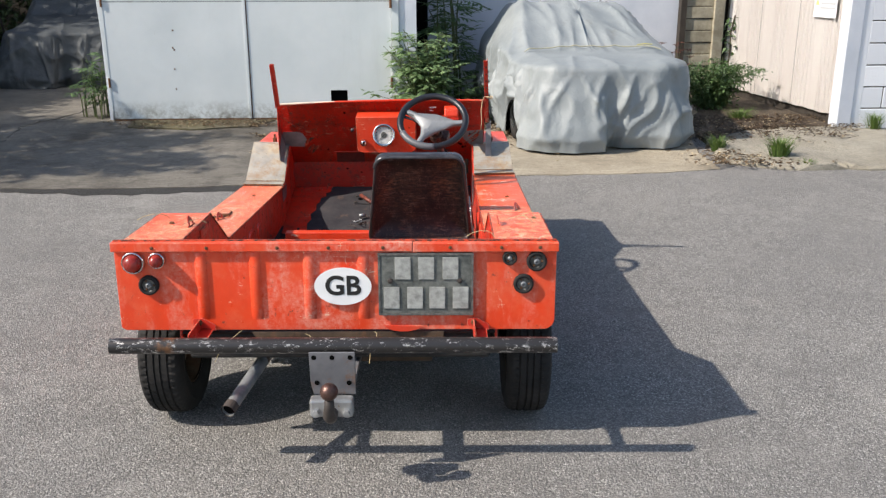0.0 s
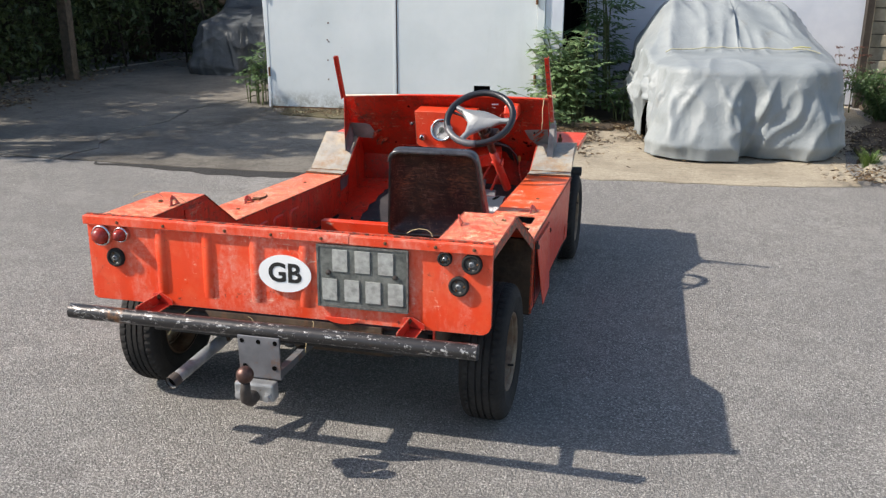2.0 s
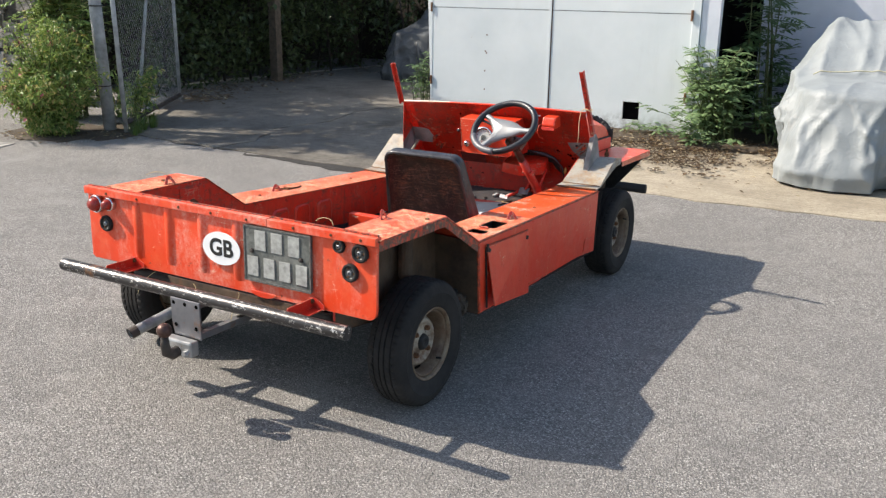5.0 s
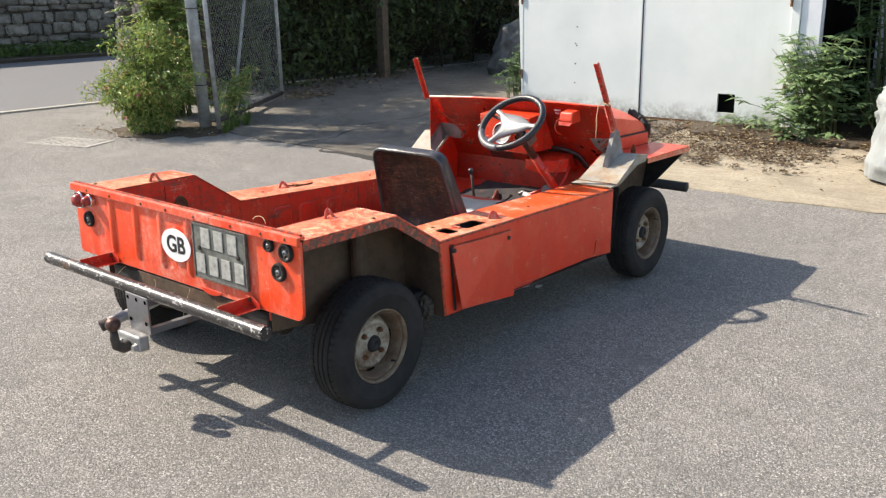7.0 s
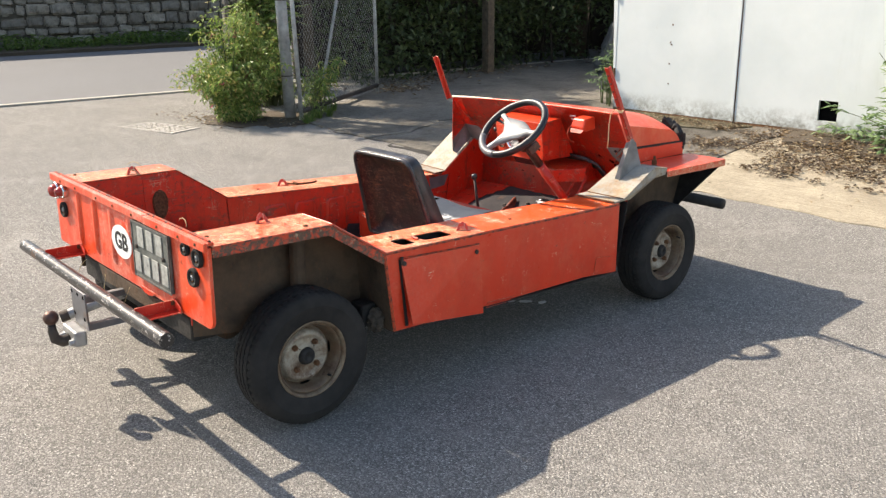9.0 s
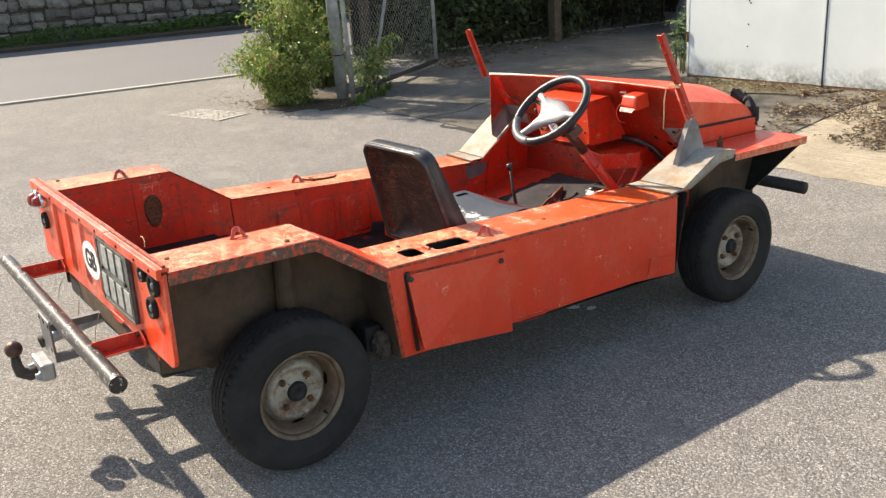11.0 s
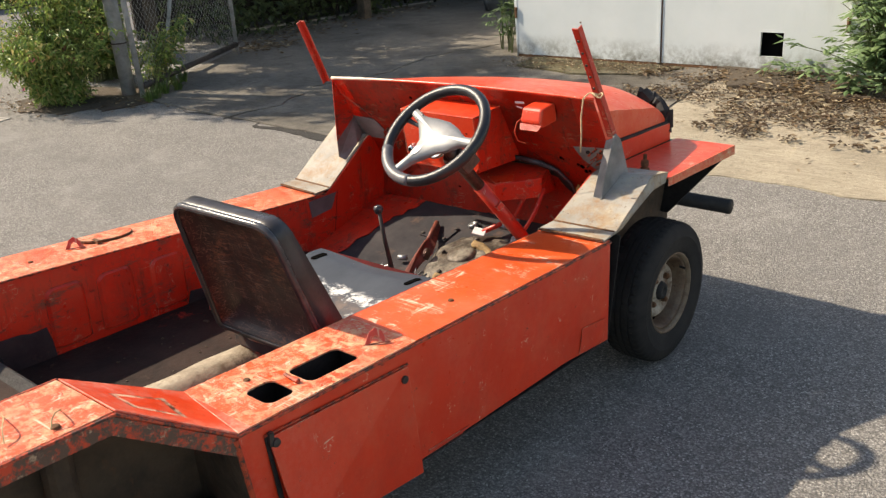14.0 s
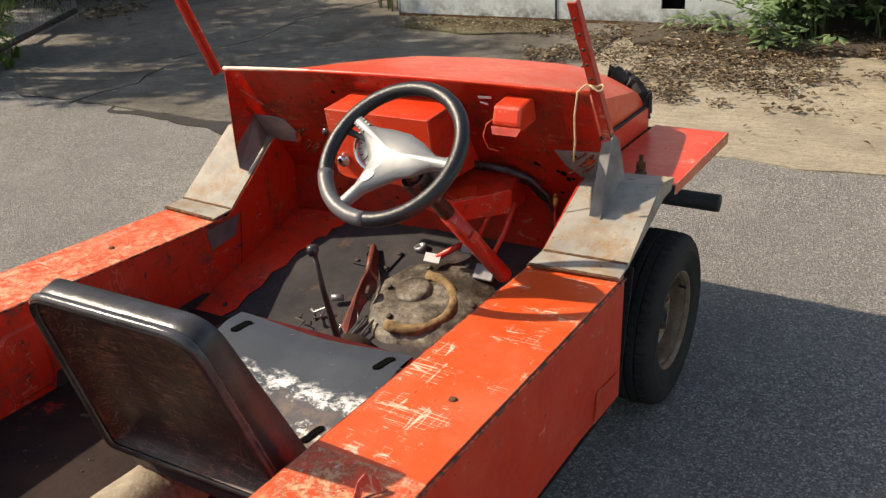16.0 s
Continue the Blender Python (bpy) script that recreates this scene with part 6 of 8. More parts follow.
part("boot", lathe(bmesh.new(), [(0.026, 0), (0.022, 0.014), (0.014, 0.03), (0.011, 0.05)], pose(0.078, 1.405, 0.276), 14), RUBBER, gl, smooth=True)
part("gate_plate", box(bmesh.new(), -0.06, 0.13, 1.36, 1.50, 0.276, 0.282), RED_PAINT, gl, bevel=0.002)
cst = new("gearbox_casting")
cst.parent = car
tagged(cst, label="oily beige gearbox housing showing through the floor")
CC = Vector((0.165, 1.69, 0.318))
bm = bmesh.new()
bmesh.ops.create_icosphere(bm, subdivisions=4, radius=1.0)
for v in bm.verts:
    d = v.co.normalized()
    k_ = 1 + 0.10 * noise.noise(d * 2.2) + 0.04 * noise.noise(d * 7)
    v.co = CC + Vector((d.x * 0.185 * k_, d.y * 0.17 * k_, 0.012 * noise.noise(d * 3.3 + Vector((4, 1, 2))) + max(-0.05, 0.052 * math.tanh(d.z * 0.085 * k_ / 0.052)) + 0.27 * d.y * 0.17))
part("housing", bm, ALLOY, cst, smooth=True)
part("cover_plate", lathe(bmesh.new(), [(0, 0.016), (0.042, 0.016), (0.05, 0.011), (0.054, 0)], along(CC + Vector((-0.055, 0.0, 0.040)), (-0.05, -0.3, 0.95)), 24), ALLOY, cst, smooth=True)
bm = tube(bmesh.new(), [CC + Vector((-0.03 + 0.115 * math.cos(a), -0.045 + 0.105 * math.sin(a), 0.040 - 0.012 * math.cos(a) + 0.026 * math.sin(a))) for a in np.linspace(-1.7, 1.7, 24)], [0.015 + 0.004 * noise.noise((i * 0.7, 0, 0)) for i in range(24)], 8)
part("sealing_ridge", bm, simple("caked_sealant", (0.24, 0.155, 0.07), 0.85, 0, 0.6, 30, 0.004), cst, "caked ridge of brown sealant", smooth=True)
for i in range(6):
    a = i * 1.05
    q = CC + Vector((0.13 * math.cos(a), 0.12 * math.sin(a), 0.036 + 0.03 * math.sin(a)))
    part("bolt", lathe(bmesh.new(), [(0, 0.012), (0.008, 0.01), (0.009, 0)], along(q, (math.cos(a) * 0.3, -0.3, 0.9)), 6), IRON, cst)
nk = Vector((0.03, 1.885, 0.352))
part("filler_neck", lathe(bmesh.new(), [(0.024, 0), (0.022, 0.02), (0.016, 0.024), (0.016, 0.045), (0.019, 0.046), (0.019, 0.056), (0.011, 0.058), (0.009, 0.05), (0, 0.05)], along(nk, (-0.25, -0.2, 1)), 14), GALV, cst, "greasy metal filler neck", smooth=True)
part("hose", tube(bmesh.new(), [nk + Vector((0.0, 0, 0.01)), nk + Vector((0.03, -0.02, 0.0)), nk + Vector((0.05, -0.05, 0.0))], [0.02, 0.024, 0.02], 8), RIM_BLACK, cst, smooth=True)
part("white_tag", box(bmesh.new(), -0.022, 0.022, -0.016, 0.016, 0, 0.004, pose(0.105, 1.80, 0.412, 25, 10, 20)), STICKER, cst)
part("red_link", tube(bmesh.new(), [(0.11, 1.81, 0.41), (0.15, 1.87, 0.43), (0.19, 1.91, 0.455)], 0.009, 8), RED_PAINT, cst, "red linkage rod", smooth=True)
hb = new("handbrake")
hb.parent = car
part("arm", slab(bmesh.new(), [(-0.115, 1.82, 0.405), (-0.05, 1.70, 0.392), (-0.035, 1.655, 0.388), (-0.022, 1.60, 0.366), (0.0, 1.50, 0.318), (0.02, 1.49, 0.308), (0.015, 1.53, 0.312), (0.0, 1.60, 0.335), (0.0, 1.66, 0.352), (-0.02, 1.70, 0.37), (-0.10, 1.82, 0.388)], (0.006, 0.002, 0)), RUSTY_RED, hb, "worn rusty red handbrake arm", bevel=0.001)
part("grip", tube(bmesh.new(), [(-0.115, 1.825, 0.398), (-0.045, 1.70, 0.385)], 0.010, 8), RUSTY_RED, hb, smooth=True)
part("ratchet", lathe(bmesh.new(), [(0, 0.008), (0.022, 0.008), (0.022, 0), (0, 0)], along((0.0, 1.63, 0.36), (1, 0.3, 0)), 14), BROWN, hb)
for dx in (0.0, 0.03, 0.055):
    part("cable", tube(bmesh.new(), [(dx + 0.01, 1.56, 0.325), (dx, 1.48, 0.294), (dx - 0.015, 1.36, 0.287), (dx - 0.02, 1.2, 0.284)], 0.0035, 6), GALV, hb, smooth=True)
dbr = new("floor_wiring")
dbr.parent = car
rg = random.Random(21)
for i in range(7):
    x, y = rg.uniform(-0.16, 0.0), rg.uniform(1.42, 1.60)
    pts = [(x, y, 0.292 + 0.29 * max(0, y - 1.45))]
    for q in range(4):
        x, y = x + rg.uniform(-0.03, 0.04), y + rg.uniform(-0.05, 0.04)
        pts.append((x, y, 0.288 + 0.29 * max(0, y - 1.45) + rg.uniform(0, 0.012)))
    part("cable", tube(bmesh.new(), pts, rg.uniform(0.002, 0.004), 6), rg.choice((GALV, RIM_BLACK, IRON)), dbr, smooth=True)
part("plug", tube(bmesh.new(), [(-0.105, 1.60, 0.335), (-0.075, 1.615, 0.335)], 0.010, 10), GALV, dbr, "grey cable plug", smooth=True)
part("connector", box(bmesh.new(), 0.04, 0.085, 1.40, 1.425, 0.283, 0.297, pose(0, 0, 0)), YELLOW, dbr, "yellow connector", bevel=0.002)
part("connector", box(bmesh.new(), 0.09, 0.115, 1.43, 1.455, 0.283, 0.293), STICKER, dbr, "white connector", bevel=0.002)

# steering wheel and column
sw_c, sw_n = Vector((0.293, 1.38, 0.871)), Vector((-0.05, -0.66, 0.75)).normalized()
stw = new("steering_wheel")
stw.parent = car
tagged(stw, label="black leather-rimmed three-spoke steering wheel with silver spokes")
ms = along(sw_c, sw_n)
up_v = ms.inverted().to_3x3() @ Vector((0, 0, 1))
ang0 = math.atan2(up_v.y, up_v.x)
RW = 0.163
bm = tube(bmesh.new(), [ms @ Vector((RW * math.cos(a), RW * math.sin(a), 0)) for a in np.linspace(0, math.tau, 49)[:-1]], 0.0165, 12, True)
part("rim", bm, LEATHER, stw, "black leather rim", smooth=True)
ARMS = ((1.12, 0.030, 0.013), (2.69, 0.028, 0.0125), (2 * math.pi - 1.59, 0.031, 0.013))


def wheel_pad(lift, grow, dome=0.0):
    """Outline of the three-armed pad in the plane of the wheel."""
    ctrl = []
    for i, (aa, w0, w1) in enumerate(ARMS):
        a = ang0 + aa
        d, s_ = Vector((math.cos(a), math.sin(a), 0)), Vector((-math.sin(a), math.cos(a), 0))
        nxt = ARMS[(i + 1) % 3][0] + (math.tau if i == 2 else 0)
        side_ = [(0.058, w0 * 1.3), (0.083, w0 * 0.85), (0.105, w1 * 1.15), (0.156, w1)]
        ctrl += [d * r - s_ * w * grow for r, w in side_] + [d * r + s_ * w * grow for r, w in side_[::-1]]
        mid = ang0 + (aa + nxt) / 2
        ctrl.append(Vector((math.cos(mid), math.sin(mid), 0)) * (0.064 if nxt - aa < 2.0 else 0.058) * (0.4 + 0.6 * grow))
    return [ms @ (p + Vector((0, 0, lift + dome * (1 - p.length / 0.16) - 0.10 * (0.16 - p.length)))) for p in ctrl]


bm = bmesh.new()
rings = [[bm.verts.new(p) for p in wheel_pad(*q)] for q in ((-0.014, 0.96), (-0.004, 1.0), (0.001, 0.88), (0.004, 0.55, 0.008))]
hub_v = bm.verts.new(ms @ Vector((0, 0, 0.001)))
for a_, b_ in zip(rings, rings[1:]):
    for i in range(len(a_)):
        j = (i + 1) % len(a_)
        bm.faces.new([a_[i], a_[j], b_[j], b_[i]])
for i in range(len(rings[-1])):
    bm.faces.new([rings[-1][i], rings[-1][(i + 1) % len(rings[-1])], hub_v])
bm.faces.new(rings[0][::-1])
pad = part("hub_pad", bm, SPOKE, stw, "silver-grey three-armed hub pad", smooth=True)
pad.data.set_sharp_from_angle(angle=radians(42))
mr = ms @ Matrix.Rotation(ang0 + ARMS[1][0], 4, "Z")
bm = slab(bmesh.new(), [mr @ Vector((0.070 + 0.018 * math.cos(a), 0.012 * math.sin(a), 0.001 + 0.0012 * math.cos(a))) for a in np.linspace(0, math.tau, 21)[:-1]], ms.to_3x3() @ Vector((0, 0, 0.0012)))
part("thumb_recess", bm, simple("recess_grey", (0.22, 0.22, 0.225), 0.4, 0.5), pad, "oval thumb recess")
for aa in (0, 2):
    mr = ms @ Matrix.Rotation(ang0 + ARMS[aa][0], 4, "Z")
    for i in range(5 if aa == 0 else 2):
        r0 = (0.105 if aa == 0 else 0.138) + i * 0.011
        part("spoke_rib", box(bmesh.new(), r0, r0 + 0.0085, -0.0125, 0.0125, -0.006, 0.0025, mr), simple("dark_spoke_rib", (0.09, 0.09, 0.095), 0.45), pad, bevel=0.001)
bm = tube(bmesh.new(), [ms @ Vector((RW * math.cos(a), RW * math.sin(a), 0)) for a in np.linspace(ang0 + 2.05, ang0 + 3.25, 14)], 0.0172, 12)
part("grip_wrap", bm, simple("worn_grey_wrap", (0.10, 0.10, 0.11), 0.4, 0, 0.12, 120, 0.0004), stw, "worn grey wrap at the foot of the rim", smooth=True)
colm = new("steering_column")
colm.parent = car
cb = Vector((0.385, 1.70, 0.46))
part("shaft", tube(bmesh.new(), [sw_c + (cb - sw_c) * 0.04, sw_c + (cb - sw_c) * 0.45], 0.019, 14), BROWN, colm, "bare rusty column tube", smooth=True)
part("tube", tube(bmesh.new(), [sw_c + (cb - sw_c) * 0.45, cb], 0.021, 14), RED_PAINT, colm, "red painted column tube", smooth=True)
part("clamp", lathe(bmesh.new(), [(0.03, -0.02), (0.034, -0.015), (0.034, 0.015), (0.03, 0.02)], along(sw_c + (cb - sw_c) * 0.2, cb - sw_c), 14), BROWN, colm)
part("stalk", tube(bmesh.new(), [sw_c + (cb - sw_c) * 0.2, sw_c + Vector((-0.10, 0.05, 0.0)), sw_c + Vector((-0.155, 0.045, 0.02))], [0.006, 0.005, 0.009], 8), RIM_BLACK, colm, "black column stalk", smooth=True)
part("switch_pod", box(bmesh.new(), -0.025, 0.025, -0.03, 0.03, -0.02, 0.02, along(sw_c + (cb - sw_c) * 0.22 + Vector((0.035, 0, 0)), cb - sw_c)), BROWN, colm, bevel=0.004)
part("bracket", box(bmesh.new(), -0.03, 0.03, -0.012, 0.012, -0.01, 0.01, along(sw_c + (cb - sw_c) * 0.62, cb - sw_c)), RED_PAINT, colm)

# seat
seat = new("driver_seat")
seat.parent = car
tagged(seat, label="bare black pressed-steel bucket seat without cushions")


def trapezoid(f0, w_bot, w_top, r):
    """Rounded outline in seat-back coordinates (across, up)."""
    h = 0.405
    c_ = [(-w_bot / 2, 0.0), (w_bot / 2, 0.0), (w_top / 2, h), (-w_top / 2, h)]
    out = []
    for i, (x, y) in enumerate(c_):
        p, a, b = Vector((x, y)), Vector(c_[i - 1]), Vector(c_[(i + 1) % 4])
        rr = r if i > 1 else 0.02
        u, v = (a - p).normalized(), (b - p).normalized()
        for q in np.linspace(0, 1, 7):
            out.append(p + u * rr * (1 - q) ** 2 + v * rr * q ** 2)
    return out


SB = Matrix.Translation((0.238, 0.775, 0.430)) @ pose(0, 0, 0, 17.0, 0, 1.5)   # x across, z up along the back, y forward
outl = trapezoid(0, 0.45, 0.365, 0.05)
bm = bmesh.new()
inset = [Vector((p.x * 0.90, 0.202 + (p.y - 0.202) * 0.93)) for p in outl]
f = [bm.verts.new(SB @ Vector((p.x, 0.03 + 0.012 * math.sin(p.y * 8), p.y))) for p in inset]
g = [bm.verts.new(SB @ Vector((p.x * 0.96, 0.0, 0.2 + (p.y - 0.2) * 0.98))) for p in outl]
cent = [bm.verts.new(SB @ Vector((p.x * 0.5, 0.042, 0.2 + (p.y - 0.2) * 0.5))) for p in outl]
n_ = len(outl)
for i in range(n_):
    j = (i + 1) % n_
    bm.faces.new([f[i], f[j], g[j], g[i]])
    bm.faces.new([cent[i], cent[j], f[j], f[i]])
bm.faces.new(cent)
part("back_shell", bm, SHELL, seat, "scratched brown-black back shell", smooth=True)
bm = bmesh.new()
lo_ = [bm.verts.new(SB @ Vector((p.x * 0.955, -0.004, 0.2 + (p.y - 0.2) * 0.975))) for p in outl]
a_ = [bm.verts.new(SB @ Vector((p.x, -0.012, p.y))) for p in outl]
b_ = [bm.verts.new(SB @ Vector((p.x * 1.02, 0.02, p.y * 1.01))) for p in outl]
c_ = [bm.verts.new(SB @ Vector((p.x * 1.02, 0.085 - 0.04 * p.y / 0.405, p.y * 1.006))) for p in outl]
d_ = [bm.verts.new(SB @ Vector((p.x * 0.97, 0.088 - 0.04 * p.y / 0.405, 0.2 + (p.y - 0.2) * 0.985))) for p in outl]
for i in range(n_):
    j = (i + 1) % n_
    for p, q in ((lo_, a_), (a_, b_), (b_, c_), (c_, d_)):
        bm.faces.new([p[i], p[j], q[j], q[i]])
part("back_rim", bm, simple("worn_black_rim", (0.032, 0.029, 0.031), 0.34, 0, 0.6, 12, 0.0012), seat, "thick rounded seat-back rim", smooth=True)
bm = tube(bmesh.new(), [SB @ Vector((p.x * 1.0, 0.0, p.y)) for p in outl[12:]], 0.009, 8)
part("rim_piping", bm, RIM_BLACK, seat, "glossy black top edge", smooth=True)
bm = tube(bmesh.new(), [SB @ Vector((x, 0.005, 0.395)) for x in (-0.13, -0.11)], 0.004, 6)
part("clip", bm, GALV, seat)
# pan
bm = bmesh.new()
px0, px1, py0, py1, pz = 0.018, 0.472, 0.845, 1.148, 0.478
NX, NY = 24, 22
slots = [(0.064, 1.098, 0.016, 0.045), (0.434, 1.102, 0.016, 0.045), (0.412, 0.90, 0.016, 0.045), (0.07, 0.90, 0.016, 0.045)]


def pan_z(x, y):
    u, v = (x - px0) / (px1 - px0), (y - py0) / (py1 - py0)
    return pz + 0.07 * v - 0.014 * max(0, math.sin(math.pi * u)) ** 2 + 0.006 * u - 0.012 * max(0, v - 0.85) / 0.15


grid = {}
for i in range(NX + 1):
    for j in range(NY + 1):
        u, v = i / NX, j / NY
        x, y = px0 + (px1 - px0) * u, py0 + (py1 - py0) * v
        grid[i, j] = bm.verts.new((x, y, pan_z(x, y)))
for i in range(NX):
    for j in range(NY):
        bm.faces.new([grid[i, j], grid[i + 1, j], grid[i + 1, j + 1], grid[i, j + 1]])
pan = part("seat_pan", bm, PAN, seat, "grey painted seat pan streaked with white", smooth=True)
for x, y, w, h in slots:
    bm = bmesh.new()
    pts = []
    for a in np.linspace(0.0, math.tau, 25)[:-1]:
        q, r_ = x + w / 2 * 1.15 * math.cos(a), y + (h - w) / 2 * (1 if math.sin(a) > 0 else -1) + w / 2 * math.sin(a)
        q, r_ = x + (r_ - y) * 0.35 + (q - x), r_
        pts.append((q, r_, pan_z(q, r_) + 0.0012))
    slab(bm, pts, (0, 0, 0.002))
    # The shade in the slot is the colour of a plate on the pan.
    part("slot", bm, SHADOWBOX, pan, "near-black plate standing for a rounded slot")
bm = bmesh.new()
rim_pts = [(px0, py0), (px1, py0), (px1, py1), (px0, py1)]
for (x0, y0), (x1, y1) in zip(rim_pts, rim_pts[1:] + rim_pts[:1]):
    z0, z1 = pan_z(x0, y0), pan_z(x1, y1)
    q = [bm.verts.new(p) for p in ((x0, y0, z0 - 0.001), (x1, y1, z1 - 0.001), (x1 + (0.012 if x1 > 0.2 else -0.012), y1, z1 - 0.075), (x0 + (0.012 if x0 > 0.2 else -0.012), y0, z0 - 0.03))]
    if y0 != py0 or y1 != py0:
        bm.faces.new(q)
part("pan_skirt", bm, simple("maroon_skirt", (0.16, 0.014, 0.014), 0.5), seat, "dark red pan skirt")
for x in (0.03, 0.43):
    bm = box(bmesh.new(), x - 0.012, x + 0.012, 0.82, 1.14, 0.36, 0.42)
    part("runner", bm, IRON, seat)
    part("leg", box(bmesh.new(), x - 0.015, x + 0.015, 0.85, 0.89, 0.27, 0.37), IRON, seat)
    part("leg", box(bmesh.new(), x - 0.015, x + 0.015, 1.1, 1.14, 0.27, 0.37), IRON, seat)
bm = bmesh.new()
tube(bm, [(0.05, 0.79, 0.405), (0.08, 0.80, 0.408), (0.12, 0.785, 0.41), (0.18, 0.80, 0.404)], 0.006, 6)
part("torn_strap", bm, simple("torn_webbing", (0.3, 0.26, 0.2), 0.9), seat)

# bonnet and nose
def bonnet_z(x, y):
    f = (y - 1.77) / 0.67
    z = scuttle_top(x) + 0.002 - 0.100 * f + 0.010 * (1 - (x / 0.49) ** 2) * min(1, f * 3)
    edge_ = max(0, abs(x) - 0.25) / 0.24
    return z - 0.055 * edge_ ** 2.0 * min(1, f * 4 + 0.15) - 0.05 * max(0, (f - 0.85) / 0.15) ** 2


bm = bmesh.new()
NX, NY = 28, 22
grid = {}
for i in range(NX + 1):
    for j in range(NY + 1):
        x = -0.49 + 0.98 * i / NX
        y = rail_y(x) + (2.442 - rail_y(x)) * j / NY
        w = 1 - 0.03 * ((y - 1.772) / 0.67) ** 2
        grid[i, j] = bm.verts.new((x * w, y, bonnet_z(x, y) + 0.003 * noise.noise((x * 4, y * 4, 0))))
for i in range(NX):
    for j in range(NY):
        bm.faces.new([grid[i, j], grid[i + 1, j], grid[i + 1, j + 1], grid[i, j + 1]])
for side_i in (0, NX):
    prev = None
    for j in range(NY + 1):
        v = grid[side_i, j]
        w = bm.verts.new((v.co.x * 1.004, v.co.y, max(0.735 - 0.012 * j / NY, scuttle_top(v.co.x) - 0.002 - (v.co.y - rail_y(v.co.x)) / LEAN)))
        if prev:
            bm.faces.new([prev[0], v, w, prev[1]])
        prev = (v, w)
bon = part("bonnet", bm, orange_paint("paler_orange_paint", 0.6, 0.15, 0.3, 0.05, (0.82, 0.075, 0.018), smear=0.25), car, "rounded bonnet in a paler orange", smooth=True)
bon.data.set_sharp_from_angle(angle=radians(40))
nose = new("nose")
nose.parent = car
for s in (-1, 1):
    bm = slab(bmesh.new(), [(s * 0.492, fw(s * 0.49, 0.655).y, 0.655), (s * 0.492, 2.45, 0.655), (s * 0.492, 2.45, 0.718), (s * 0.492, fw(s * 0.49, 0.731).y, 0.731)], (s * -0.006, 0, 0))
    part("nose_side", bm, PAINT, nose, bevel=0.001)
    # The gap's shade is drawn as a black tube along the joint.
    bm = tube(bmesh.new(), [(s * 0.493, 1.88, 0.733), (s * 0.492, 2.2, 0.727), (s * 0.482, 2.455, 0.72)], 0.006, 6)
    part("bonnet_gap", bm, BLACK, nose, "black tube standing for the shaded gap under the bonnet")
bm = slab(bmesh.new(), [(-0.48, 2.452, 0.645), (0.48, 2.452, 0.645), (0.475, 2.452, 0.76), (0.40, 2.452, 0.80), (-0.40, 2.452, 0.80), (-0.475, 2.452, 0.76)], (0, 0.012, 0))
part("nose_panel", bm, PAINT, nose, bevel=0.003)
bm = slab(bmesh.new(), [(-0.725, 2.478, 0.648), (0.725, 2.478, 0.648), (0.52, 2.40, 0.392), (-0.52, 2.40, 0.392)], (0, 0.01, 0))
part("front_apron", bm, BLACK, nose, "black front apron", bevel=0.002)
pts = []
for q in np.linspace(-0.48, 0.48, 34):
    pts.append((q * 0.985, 2.45 + 0.012 * noise.noise((q * 20, 0, 0)), bonnet_z(q, 2.44) - 0.006 + 0.012 * noise.noise((q * 25, 3, 0))))
pts = [(-0.482, 2.455, 0.70)] + pts + [(0.482, 2.455, 0.76), (0.484, 2.455, 0.70)]
part("bonnet_seal", tube(bmesh.new(), pts, [0.017 + 0.011 * noise.noise((i * 1.3, 0, 5)) for i in range(len(pts))], 7), BLACK, nose, "ragged black foam bonnet seal")
rag = random.Random(3)
pts = [(0.36 + 0.125 * f, 2.452 + rag.uniform(-0.012, 0.012), 0.812 - 0.035 * f - 0.085 * max(0, f - 0.6) / 0.4 + rag.uniform(-0.01, 0.012)) for f in np.linspace(0, 1, 13)]
part("torn_seal", tube(bmesh.new(), pts, [rag.uniform(0.012, 0.03) for p in pts], 7), BLACK, nose, "torn black foam at the bonnet corner")
fb = new("front_bumper")
fb.parent = car
part("tube", tube(bmesh.new(), [(-0.70, 2.544, 0.408), (0.70, 2.544, 0.408)], 0.028, 16), BLACK, fb, "black steel front bumper tube", smooth=True)
for s in (-1, 1):
    part("bracket", box(bmesh.new(), s * 0.36 - 0.02, s * 0.36 + 0.02, 2.40, 2.54, 0.39, 0.425), BLACK, fb)
part("twine", tube(bmesh.new(), [(0.592, 1.775, 0.945), (0.57, 1.765, 0.95), (0.556, 1.752, 0.935), (0.55, 1.750, 0.88), (0.553, 1.748, 0.82), (0.549, 1.75, 0.77)], 0.0025, 5), STRING, car, "frayed twine tied to the post", smooth=True)
part("twine_loop", tube(bmesh.new(), [(0.595 + 0.016 * math.cos(a), 1.767 + 0.012 * math.sin(a), 0.945 + 0.006 * math.sin(2 * a)) for a in np.linspace(0, math.tau, 13)[:-1]], 0.0025, 5, True), STRING, car)

# rear bumper, brackets, tow bar
rb = new("rear_bumper")
rb.parent = car
bm = tube(bmesh.new(), [(-0.677, -0.505, 0.445), (0.684, -0.505, 0.445)], 0.0245, 20)
part("tube", bm, TUBE, rb, "black rear bumper tube, scraped to bare metal", smooth=True).data.set_sharp_from_angle(angle=radians(50))
